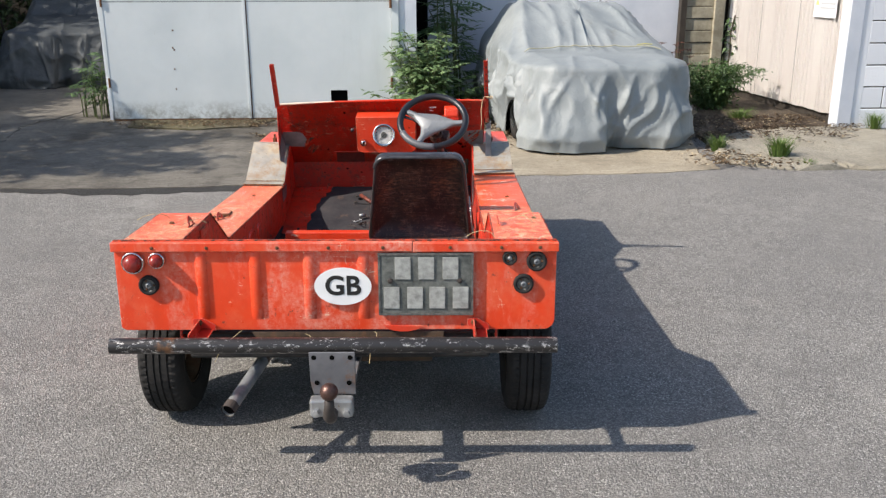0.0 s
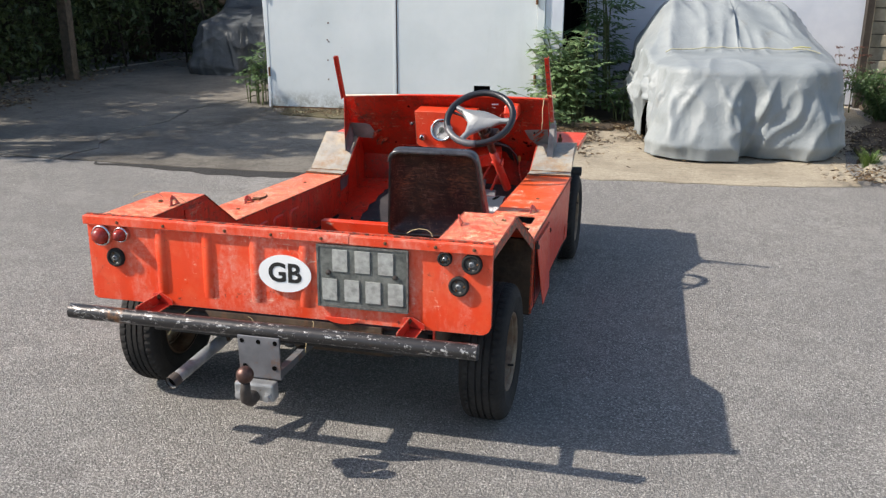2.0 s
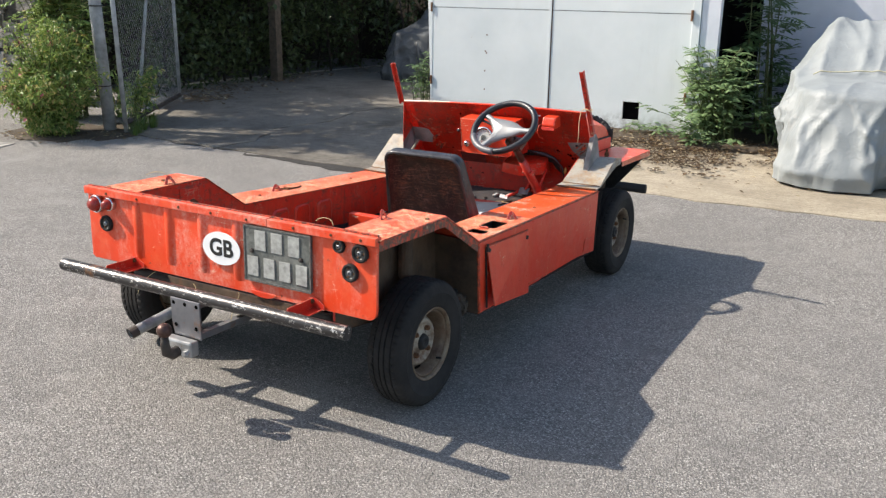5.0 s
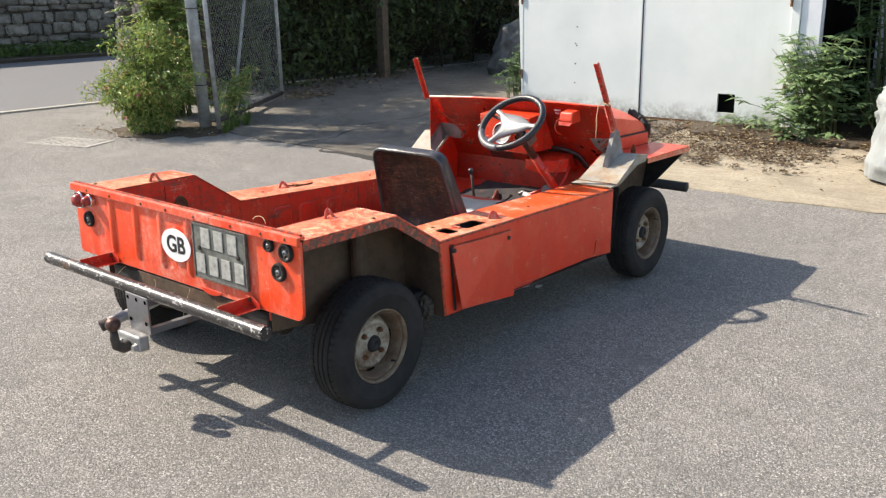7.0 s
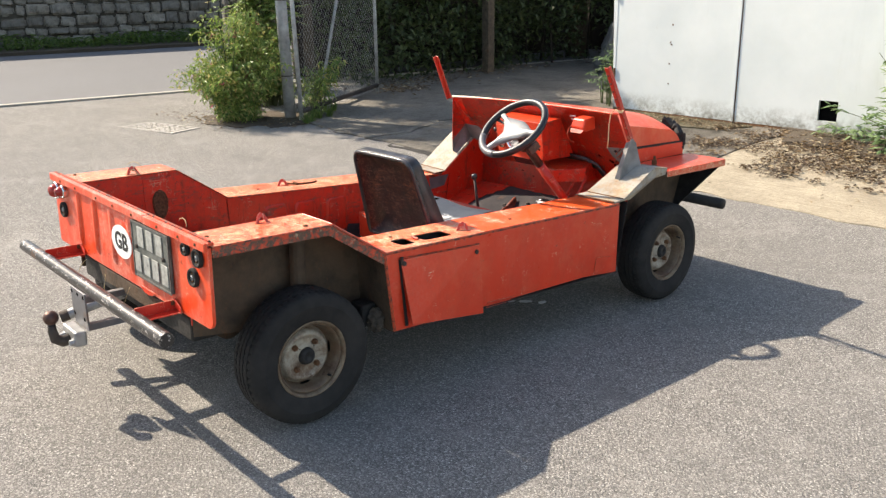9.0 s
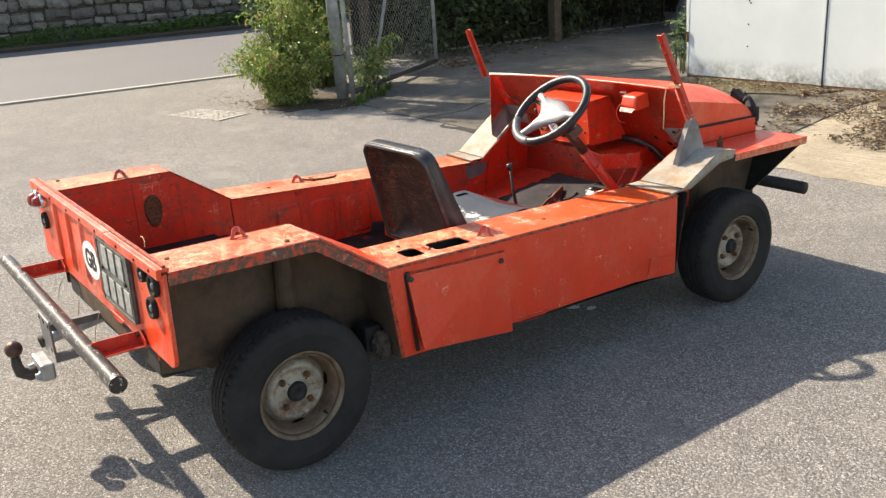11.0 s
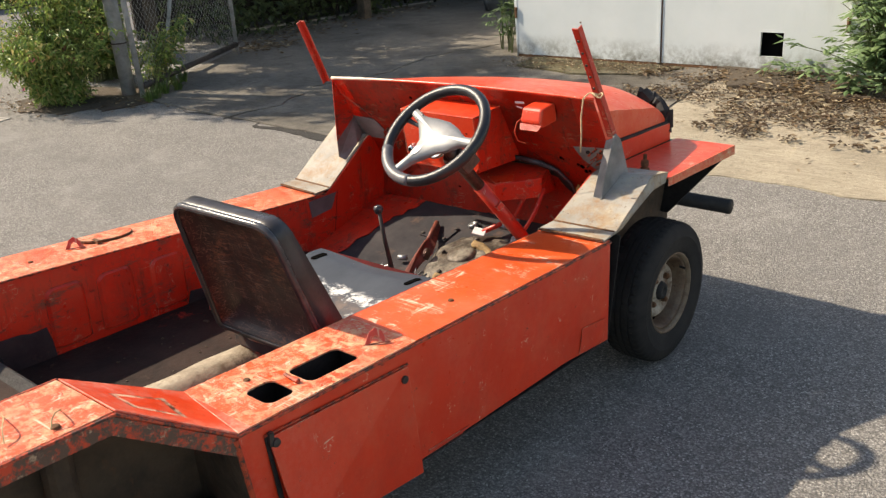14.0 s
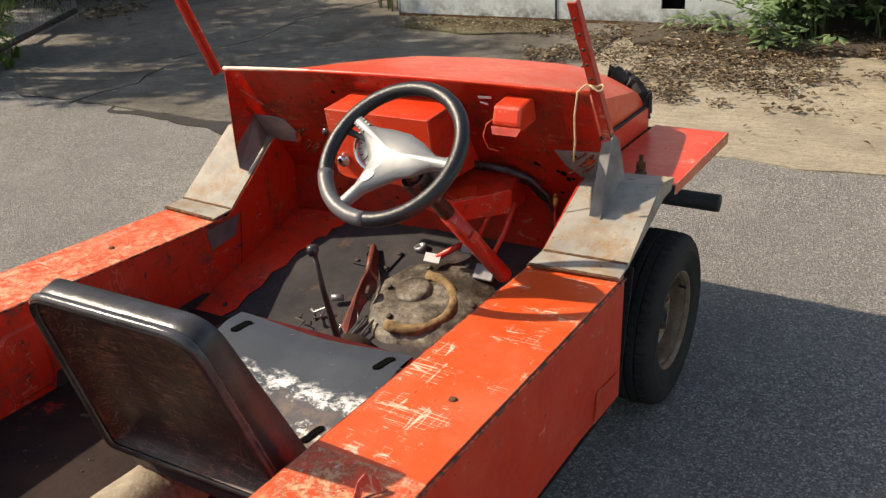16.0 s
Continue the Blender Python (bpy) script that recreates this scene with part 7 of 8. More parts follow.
for x, c in ((-0.42, RED_PAINT), (0.455, RED_PAINT)):
    bm = bmesh.new()
    box(bm, x - 0.022, x + 0.022, -0.50, -0.30, 0.440, 0.444)
    box(bm, x - 0.022, x - 0.018, -0.50, -0.30, 0.444, 0.478)
    part("bracket", bm, c, rb, "red angle bracket")
    part("bracket_tab", slab(bmesh.new(), [(x - 0.04, -0.362, 0.455), (x + 0.03, -0.362, 0.44), (x + 0.03, -0.362, 0.46), (x - 0.01, -0.362, 0.482), (x - 0.04, -0.362, 0.478)], (0, -0.004, 0)), c, rb, bevel=0.001)
    part("bracket_bolt", lathe(bmesh.new(), [(0, 0.012), (0.009, 0.01), (0.01, 0)], along((x - 0.02, -0.366, 0.468), (0, -1, 0)), 6), WELD, rb)
tow = new("tow_bar")
tow.parent = car
bm = slab(bmesh.new(), [(-0.07, -0.537, 0.435), (0.07, -0.537, 0.435), (0.07, -0.533, 0.295), (-0.06, -0.533, 0.295), (-0.068, -0.535, 0.335)], (0, 0.007, 0))
tp = part("drop_plate", bm, BARE, tow, "grey steel drop plate with bolt holes", bevel=0.002)
for x, z in ((-0.055, 0.418), (0.0, 0.418), (0.055, 0.418), (-0.048, 0.335), (0.05, 0.335)):
    part("bolt_hole", lathe(bmesh.new(), [(0, 0.001), (0.007, 0.001), (0.008, 0)], along((x, -0.5365, z), (0, -1, 0)), 12), SHADOWBOX, tp)
bm = box(bmesh.new(), -0.068, 0.064, -0.582, -0.538, 0.240, 0.298)
part("coupling_block", bm, GALV, tow, "galvanised coupling block", bevel=0.008)
for x in (-0.048, 0.045):
    part("bolt", lathe(bmesh.new(), [(0, 0.016), (0.011, 0.015), (0.012, 0.004), (0.016, 0.004), (0.016, 0)], along((x, -0.582, 0.258), (0, -1, 0)), 6), GALV, tow)
part("swan_neck", tube(bmesh.new(), [(-0.002, -0.57, 0.258), (-0.002, -0.605, 0.254), (-0.002, -0.63, 0.27), (0.0, -0.637, 0.30), (0.001, -0.637, 0.335)], [0.021, 0.021, 0.019, 0.016, 0.013], 14), IRON, tow, "dark iron swan neck", smooth=True)
bm = bmesh.new()
bmesh.ops.create_uvsphere(bm, u_segments=24, v_segments=16, radius=0.027, matrix=Matrix.Translation((0.001, -0.637, 0.352)))
part("ball", bm, BROWN, tow, "rusty tow ball", smooth=True)
for x, z in ((-0.05, 0.375), (0.05, 0.305)):
    part("stay", box(bmesh.new(), x - 0.012, x + 0.012, -0.53, -0.1, z - 0.012, z + 0.012), BARE, tow)
bm = slab(bmesh.new(), [(-0.24, -0.352, 0.372), (0.27, -0.352, 0.372), (0.34, -0.352, 0.40), (0.34, -0.352, 0.43), (-0.28, -0.352, 0.43)], (0, 0.008, 0))
part("cross_channel", bm, UNDER, tow, "dirty grey-brown cross channel", bevel=0.002)
# underbody and exhaust
ub = new("underbody")
ub.parent = car
# Coloured black to stand for the shaded cavity under the tail.
bm = box(bmesh.new(), -0.49, 0.49, -0.335, 0.30, 0.33, 0.418)
part("rear_subframe", bm, BLACK, ub, "dirty subframe block, black for the shade under the tail", bevel=0.01)
part("rear_axle_beam", tube(bmesh.new(), [(-0.56, 0.02, 0.25), (-0.3, 0.15, 0.29), (0.3, 0.15, 0.29), (0.56, 0.02, 0.25)], 0.035, 10), BLACK, ub, smooth=True)
part("belly", box(bmesh.new(), -0.46, 0.46, 0.30, 1.75, 0.235, 0.258), BLACK, ub)
part("engine_block", box(bmesh.new(), -0.40, 0.40, 2.03, 2.38, 0.22, 0.72), BLACK, ub, bevel=0.03)
part("silencer", tube(bmesh.new(), [(-0.05, -0.10, 0.285), (0.30, -0.10, 0.285)], 0.06, 16), UNDER, ub, smooth=True)
part("tank", tube(bmesh.new(), [(-0.33, -0.2, 0.36), (0.2, -0.22, 0.37)], 0.055, 14), UNDER, ub, smooth=True)
exh = new("exhaust")
exh.parent = car
bm = bmesh.new()
ex0, ex1 = Vector((-0.335, -0.50, 0.225)), Vector((-0.24, -0.16, 0.32))
tube(bm, [ex0, ex0.lerp(ex1, 0.6), ex1], 0.021, 16, caps=False)
part("tail_pipe", bm, simple("dull_aluminised_pipe", (0.30, 0.31, 0.32), 0.45, 0.5, 0.3, 25), exh, "dull aluminised tail pipe", smooth=True)
part("pipe_mouth", tube(bmesh.new(), [ex0 + (ex1 - ex0) * 0.02, ex0 + (ex1 - ex0) * 0.12], 0.019, 16), SHADOWBOX, exh)
part("pipe_end", tube(bmesh.new(), [ex0 - (ex1 - ex0) * 0.01, ex0 + (ex1 - ex0) * 0.08], 0.0225, 16, caps=False), simple("sooty_rust", (0.05, 0.04, 0.035), 0.8), exh)
part("hanger", box(bmesh.new(), -0.285, -0.245, -0.27, -0.25, 0.29, 0.40), UNDER, exh)


# wheels
def tyre_mesh():
    """A road tyre about the local z axis: grooved ribs, cut shoulder blocks and a ridged sidewall."""
    R, N = 0.243, 216
    half = [(0.133, 0.055, 0, 0), (0.141, 0.066, 0, 0), (0.150, 0.0705, 0, 0), (0.168, 0.0745, 0, 0), (0.190, 0.0765, 0, 0), (0.195, 0.0785, 0, 0), (0.200, 0.0770, 0, 0),
            (0.214, 0.0745, 0, 0), (0.224, 0.0705, 0.0015, 3), (0.2315, 0.0660, 0.0045, 2), (0.2375, 0.0590, 0.006, 1), (0.2405, 0.0480, 0.006, 0), (0.2415, 0.0390, 0.006, 0),
            (0.2350, 0.0375, 0, 0), (0.2350, 0.0335, 0, 0), (0.2420, 0.0320, 0.004, 1), (0.2428, 0.0220, 0.004, 2), (0.2428, 0.0140, 0.004, 3),
            (0.2355, 0.0125, 0, 0), (0.2355, 0.0085, 0, 0), (R, 0.0070, 0.003, 2)]
    prof = [(r, -z, g, 6 - p) for r, z, g, p in half] + [(r, z, g, p) for r, z, g, p in half[::-1]]
    V, F = [], []
    for k_ in range(N):
        a = k_ * math.tau / N
        for r, z, g, p in prof:
            q = r - g * ((k_ + p) % 4 == 0)
            V.append((q * math.cos(a), q * math.sin(a), z))
    n = len(prof)
    for k_ in range(N):
        a, b = k_ * n, ((k_ + 1) % N) * n
        F += [(a + i, b + i, b + i + 1, a + i + 1) for i in range(n - 1)]
    bm = bmesh.new()
    me_ = bpy.data.meshes.new("tyre")
    me_.from_pydata(V, [], F)
    bm.from_mesh(me_)
    return bm


def rim_meshes():
    """Barrel, rolled lip, pressed disc and hub about the local z axis, outer face to +z."""
    I4 = Matrix.Identity(4)
    barrel = lathe(bmesh.new(), [(0.130, -0.062), (0.138, -0.06), (0.132, -0.05), (0.118, -0.045), (0.112, 0.0), (0.117, 0.030), (0.122, 0.045), (0.127, 0.050), (0.1265, 0.054), (0.120, 0.050), (0.114, 0.032), (0.110, 0.006), (0.105, -0.004), (0.098, -0.003)], I4, 48)
    lip = lathe(bmesh.new(), [(0.1255, 0.050), (0.130, 0.058), (0.1345, 0.0655), (0.1385, 0.0670), (0.1400, 0.0645), (0.1385, 0.060), (0.134, 0.056), (0.130, 0.048)], I4, 48, True)
    disc = lathe(bmesh.new(), [(0.107, -0.006), (0.100, 0.000), (0.095, 0.012), (0.089, 0.022), (0.082, 0.0255), (0.076, 0.0245), (0.072, 0.018), (0.062, 0.0145), (0.046, 0.015), (0.038, 0.018), (0.034, 0.026), (0.031, 0.020)], I4, 48)
    cap = lathe(bmesh.new(), [(0.033, 0.006), (0.0315, 0.028), (0.026, 0.038), (0.014, 0.040), (0.011, 0.034), (0, 0.034)], I4, 24)
    return barrel, lip, disc, cap


base_wheel = None
for x, y, steer in ((0.635, 0.004, 0.0), (-0.635, 0.004, 0.0), (0.660, 2.045, 0.0), (-0.660, 2.045, 0.0)):
    s = 1 if x > 0 else -1
    m = pose(x, y, 0.2445, 0, 90 * s, 0) @ pose(0, 0, 0, 0, 0, 25 + 40 * y)
    if base_wheel is None:
        base_wheel = new("wheel")
        base_wheel.parent = car
        rim, lip_, disc_, cap_ = rim_meshes()
        part("tyre", tyre_mesh(), RUBBER, base_wheel, "worn black road tyre", smooth=True).data.set_sharp_from_angle(angle=radians(30))
        rm = part("rim", rim, RIM, base_wheel, "rusty brown steel rim", smooth=True)
        part("rim_lip", lip_, LIPMETAL, rm, "pale rusty rolled rim lip", smooth=True)
        part("wheel_disc", disc_, DISC, rm, "worn cream-painted wheel disc", smooth=True)
        part("hub_cap", cap_, BLACK, rm, "black greasy hub", smooth=True)
        for i in range(4):
            a = i * math.pi / 2 + 0.4
            part("wheel_nut", lathe(bmesh.new(), [(0, 0.034), (0.006, 0.033), (0.010, 0.028), (0.011, 0.014)], pose(0.058 * math.cos(a), 0.058 * math.sin(a), 0), 6), WELD, rm)
        for i in range(4):
            a0 = i * math.pi / 2 + 1.15
            arc = [(0.1085 * math.cos(a), 0.1085 * math.sin(a), 0.004) for a in np.linspace(a0 - 0.2, a0 + 0.2, 9)]
            part("vent_slot", tube(bmesh.new(), arc, [0.001, 0.003, 0.004, 0.0045, 0.0045, 0.0045, 0.004, 0.003, 0.001], 6), SHADOWBOX, rm, "dark vent slot")
        part("valve", tube(bmesh.new(), [(0.108, 0.03, 0.045), (0.104, 0.03, 0.066)], 0.004, 8), RUBBER, rm)
        base_wheel.matrix_local = m
    else:
        copy_thing(base_wheel, m)

# wisps of dry grass caught on the car
straw = new("straw_wisp")
straw.parent = car
DRYGRASS = simple("dry_grass", (0.42, 0.34, 0.19), 0.9, 0, 0.3, 80, 0)
rs = random.Random(5)
for x, y, z, hang in ((-0.30, -0.37, 0.45, 1), (-0.1, -0.375, 0.44, 1), (0.12, -0.37, 0.445, 1), (-0.55, -0.10, 0.722, 0), (0.56, -0.02, 0.718, 0), (0.62, 0.05, 0.716, 0), (0.5, -0.33, 0.738, 0), (-0.62, 0.0, 0.72, 0), (0.25, 0.8, 0.41, 0), (0.33, 0.83, 0.405, 0)):
    a = rs.uniform(0, math.tau)
    L = rs.uniform(0.06, 0.13)
    pts = [(x + math.cos(a) * L * f + 0.01 * math.sin(5 * f), y + math.sin(a) * L * f * (0.2 if hang else 1.0) - 0.02 * hang, z + (-0.10 * f * f if hang else 0.02 * math.sin(f * 3.1))) for f in np.linspace(0, 1, 6)]
    part("strand", tube(bmesh.new(), pts, 0.0013, 4), DRYGRASS, straw)
# small pale chips on the ground under the sill
for x, y, r, w in ((0.127, 4.70, 20, 0.07), (0.19, 4.75, 50, 0.04), (0.08, 4.65, -10, 0.03)):
    fl_m = pose(x, y, ground_z(x, y) + 0.006, 3, -4, r)
    fl_t = thing("paint_flake", fl_m, "small curled pale chip lying on the asphalt", "flake", "paint flakes under the car")
    part("chip", slab(bmesh.new(), [(-w / 2, -0.012, 0), (0.1 * w, -0.016, 0.002), (w / 2, -0.006, 0.004), (0.4 * w, 0.012, 0.003), (-0.2 * w, 0.016, 0.001), (-w / 2, 0.008, 0)], (0, 0, 0.0015)), STICKER, fl_t)
# ---- plants ----
def leaves(pts, size, material, name, parent=None, label="", droop=0.4, aspect=0.4, kind="stuff", flat=False):
    """Many small bent leaves in one mesh."""
    V, F = [], []
    for p in pts:
        L = size * random.uniform(0.6, 1.35)
        W = L * aspect
        a = random.uniform(0, math.tau)
        if flat:
            e = random.uniform(-0.25, 0.25)
        else:
            e = random.uniform(-0.9, 0.5) - droop * 0.4
        d = Vector((math.cos(a) * math.cos(e), math.sin(a) * math.cos(e), math.sin(e)))
        s = d.cross(Vector((0, 0, 1))).normalized()
        s = (s + Vector((0, 0, random.uniform(-0.5, 0.5) * (0.3 if flat else 1)))).normalized()
        n = s.cross(d)
        p = Vector(p)
        i = len(V)
        V += [p, p + d * L * 0.45 + s * W * 0.5 + n * W * 0.15, p + d * L * 0.9 - n * L * 0.15, p + d * L * 0.45 - s * W * 0.5 + n * W * 0.15]
        F += [(i, i + 1, i + 2), (i, i + 2, i + 3)]
    me = bpy.data.meshes.new(name)
    me.from_pydata([tuple(v) for v in V], [], F)
    return link_mesh(name, me, material, parent, label, kind=kind)


def clumps(blobs, n, shell=0.55):
    """Points spread through ragged round masses (x, y, z, rx, ry, rz)."""
    out = []
    wts = [b[3] * b[4] + b[3] * b[5] for b in blobs]
    for b in random.choices(blobs, wts, k=n):
        while True:
            d = Vector((random.gauss(0, 1), random.gauss(0, 1), random.gauss(0, 1))).normalized()
            r = random.uniform(shell, 1.0) ** 0.6
            k_ = 1 + 0.35 * noise.noise(d * 2.5 + Vector((b[0], b[1], b[2])))
            p = Vector((b[0] + d.x * r * b[3] * k_, b[1] + d.y * r * b[4] * k_, b[2] + d.z * r * b[5] * k_))
            if p.z > 0.02:
                break
        out.append(p)
    return out


def shoots(root_m, n, height, spread, r, parent, name="stem", lean=(0, 0)):
    """Thin curved stems out of one foot; gives back points along them."""
    pts = []
    bm = bmesh.new()
    for i in range(n):
        a, s = random.uniform(0, math.tau), random.uniform(0.2, 1.0) * spread
        h = height * random.uniform(0.55, 1.0)
        base = Vector((random.uniform(-0.15, 0.15), random.uniform(-0.15, 0.15), 0))
        line = []
        for q in range(7):
            f = q / 6
            line.append(base + Vector((math.cos(a) * s * f ** 1.6 + lean[0] * f, math.sin(a) * s * f ** 1.6 + lean[1] * f, h * f * (1 - 0.15 * f * f))))
        tube(bm, line, [r * (1 - 0.75 * q / 6) for q in range(7)], 5)
        pts.append(line)
    part(name, bm, TWIG, parent, kind="stuff")
    return pts


def compound(lines, step, L, size, lo=0.15):
    """Leaf points on side sprigs along stems."""
    out = []
    for line in lines:
        for a, b in zip(line, line[1:]):
            n = max(1, int((b - a).length / step))
            for i in range(n):
                p = a + (b - a) * ((i + random.random()) / n)
                if p.z < lo:
                    continue
                ang = random.uniform(0, math.tau)
                d = Vector((math.cos(ang), math.sin(ang), random.uniform(-0.35, 0.45)))
                m_ = random.randint(5, 9)
                for q in range(m_):
                    w = p + d * L * (q + 1) / m_ * random.uniform(0.8, 1.1) - Vector((0, 0, 0.25 * L * (q / m_) ** 2))
                    out.append(w + Vector((random.uniform(-1, 1), random.uniform(-1, 1), random.uniform(-1, 1))) * size * 0.3)
    return out


def pinnate(lines_, step, L, leaf, material, parent, lo=0.12, aspect=0.34, pairs=4, up=0.25):
    """Feathered leaves with opposite leaflets along stems, in one mesh."""
    V, F = [], []
    for line in lines_:
        for a, b in zip(line, line[1:]):
            n = max(1, int((b - a).length / step))
            for i in range(n):
                p = a + (b - a) * ((i + random.random()) / n)
                if p.z < lo:
                    continue
                ang = random.uniform(0, math.tau)
                d = Vector((math.cos(ang), math.sin(ang), random.uniform(-0.2, 0.6) + up)).normalized()
                side = d.cross(Vector((0, 0, 1))).normalized()
                LL = L * random.uniform(0.6, 1.15)
                for q in range(pairs + 1):
                    f = (q + 1) / (pairs + 1)
                    c_ = p + d * LL * f - Vector((0, 0, 0.35 * LL * f * f))
                    for sg in ((1, -1) if q < pairs else (0,)):
                        dd = (side * sg * 0.85 + d * (0.55 if sg else 1.0) - Vector((0, 0, random.uniform(0.15, 0.6)))).normalized()
                        ll = leaf * random.uniform(0.75, 1.2) * (0.75 + 0.4 * math.sin(f * 2.4))
                        w = dd.cross(Vector((random.uniform(-0.3, 0.3), random.uniform(-0.3, 0.3), 1))).normalized() * ll * aspect * 0.5
                        nn = Vector((0, 0, ll * 0.1))
                        k0 = len(V)
                        V += [c_, c_ + dd * ll * 0.4 + w - nn * 0.3, c_ + dd * ll - nn, c_ + dd * ll * 0.4 - w - nn * 0.3, c_ + dd * ll * 0.45 + nn * 0.4]
                        F += [(k0, k0 + 1, k0 + 4), (k0 + 1, k0 + 2, k0 + 4), (k0 + 2, k0 + 3, k0 + 4), (k0 + 3, k0, k0 + 4)]
    me = bpy.data.meshes.new("foliage")
    me.from_pydata([tuple(v) for v in V], [], F)
    return link_mesh("foliage", me, material, parent, kind="stuff")


# leafy bush at the garage corner
bush = thing("bush", pose(0.26, 9.72, 0.02), "leafy green self-sown bush growing at the garage corner", "bush")
ln = shoots(None, 44, 1.12, 0.42, 0.009, bush, lean=(-0.04, -0.05)) + shoots(None, 16, 0.5, 0.62, 0.007, bush, lean=(-0.18, -0.1))
pinnate(ln, 0.07, 0.17, 0.088, LEAF_BUSH, bush, up=0.35, aspect=0.42, pairs=3)
tall = thing("sapling", pose(0.5, 10.5, 0.02), "tall thin sapling with feathery dark leaves", "sapling")
ln = shoots(None, 8, 2.1, 0.3, 0.014, tall)
pinnate(ln, 0.09, 0.34, 0.11, LEAF_WEED, tall, pairs=6, aspect=0.3)
low = thing("weed_clump", pose(0.85, 9.75, 0.02), "low dark green weeds beside the covered car", "weeds")
ln = shoots(None, 20, 0.62, 0.42, 0.007, low)
pinnate(ln, 0.07, 0.16, 0.075, LEAF_WEED, low, pairs=3)
for x, y, s in ((0.1, 9.3, 1.0), (0.34, 9.28, 0.8), (-0.4, 9.65, 0.8), (-0.62, 9.75, 0.7)):
    w = thing("seedling", pose(x, y, 0.03, 0, 0, random.uniform(0, 360)), "small broad-leaved green seedling in the leaf litter", "seedling", "seedlings by the garage")
    ln = shoots(None, 4, 0.2 * s, 0.12, 0.004, w)
    pinnate(ln, 0.05, 0.12 * s, 0.10 * s, LEAF_BUSH, w, lo=0.05, aspect=0.45, pairs=1)

post_weed = thing("weed_clump", pose(-3.42, 10.2, 0.01), "green weeds beside the rusty foot of the garage door", "weeds")
ln = shoots(None, 16, 0.85, 0.2, 0.007, post_weed)
pinnate(ln, 0.07, 0.13, 0.07, LEAF_WEED, post_weed, pairs=3)
# flowering bush by the gate
rose = thing("flowering_bush", pose(-5.78, 6.68, 0), "sprawling sunlit green bush with a few pink flowers", "bush")
ln = shoots(None, 110, 0.85, 0.55, 0.006, rose, lean=(0.0, -0.05)) + shoots(None, 40, 1.4, 0.45, 0.008, rose, lean=(0.05, 0.1))
leaves(compound(ln, 0.034, 0.15, 0.05, 0.04), 0.058, LEAF_ROSE, "foliage", rose, aspect=0.32)
bm = bmesh.new()
for i in range(40):
    p = random.choice(random.choice(ln)[2:6]) + Vector((random.uniform(-0.08, 0.10), random.uniform(-0.12, 0.0), random.uniform(-0.1, 0.05)))
    for q in range(5):
        a = q * math.tau / 5
        d = Vector((math.cos(a), math.sin(a) * 0.5, math.sin(a) * 0.6))
        s = d.cross(Vector((0.2, -1, 0.4))).normalized()
        bm.faces.new([bm.verts.new(p), bm.verts.new(p + d * 0.016 + s * 0.010), bm.verts.new(p + d * 0.025), bm.verts.new(p + d * 0.016 - s * 0.010)])
part("flower_cluster", bm, PETAL, rose, "small pink flowers", kind="stuff")
heads = [p + Vector((random.gauss(0, 0.025), random.gauss(0, 0.025), random.gauss(0, 0.02))) for l in random.sample(ln, 34) for p in l[5:6] for q in range(14)]
leaves(heads, 0.028, simple("faded_pink_flower_head", (0.34, 0.10, 0.085), 0.8, 0, 0.5, 60, 0), "seed_heads", rose, "faded pink-brown flower heads")
climb = thing("climbing_shrub", pose(-6.45, 7.5, 0), "pale green climbing shrub rising behind the gate post", "shrub")
ln = shoots(None, 60, 2.4, 0.5, 0.009, climb, lean=(-0.05, 0))
pinnate(ln, 0.07, 0.22, 0.085, LEAF_ROSE, climb, aspect=0.4, pairs=3)
gweed = thing("weed_clump", pose(-5.35, 7.35, 0), "green weeds grown through the foot of the chain-link gate", "weeds")
ln = shoots(None, 24, 0.72, 0.3, 0.006, gweed, lean=(-0.25, 0.35))
leaves(compound(ln, 0.05, 0.13, 0.06), 0.065, LEAF_ROSE, "foliage", gweed, aspect=0.35)

# border weeds by the sheet wall
leaves([(-0.05 + random.gauss(0, 0.02), 2.38 + random.gauss(0, 0.05), 0.15 + 0.85 * random.random()) for i in range(60)], 0.09, LEAF_WEED, "creeper_leaves", creep, aspect=0.4)
bw1 = thing("border_shrub", pose(3.55, 10.35, 0.03), "low dark green border shrub with tiny white flowers", "shrub")
ln = shoots(None, 60, 0.66, 0.55, 0.006, bw1)
leaves(compound(ln, 0.035, 0.12, 0.05, 0.05), 0.055, LEAF_WEED, "foliage", bw1)
dock = thing("dock_plant", pose(3.3, 10.9, 0.03), "dried rust-brown dock stalks beside the fence", "plant")
ln = shoots(None, 5, 0.85, 0.12, 0.006, dock)
leaves([p + Vector((random.gauss(0, 0.03), random.gauss(0, 0.03), 0)) for l in ln for p in l[3:] for q in range(22)], 0.03, RUSTFLOWER, "seed_heads", dock)


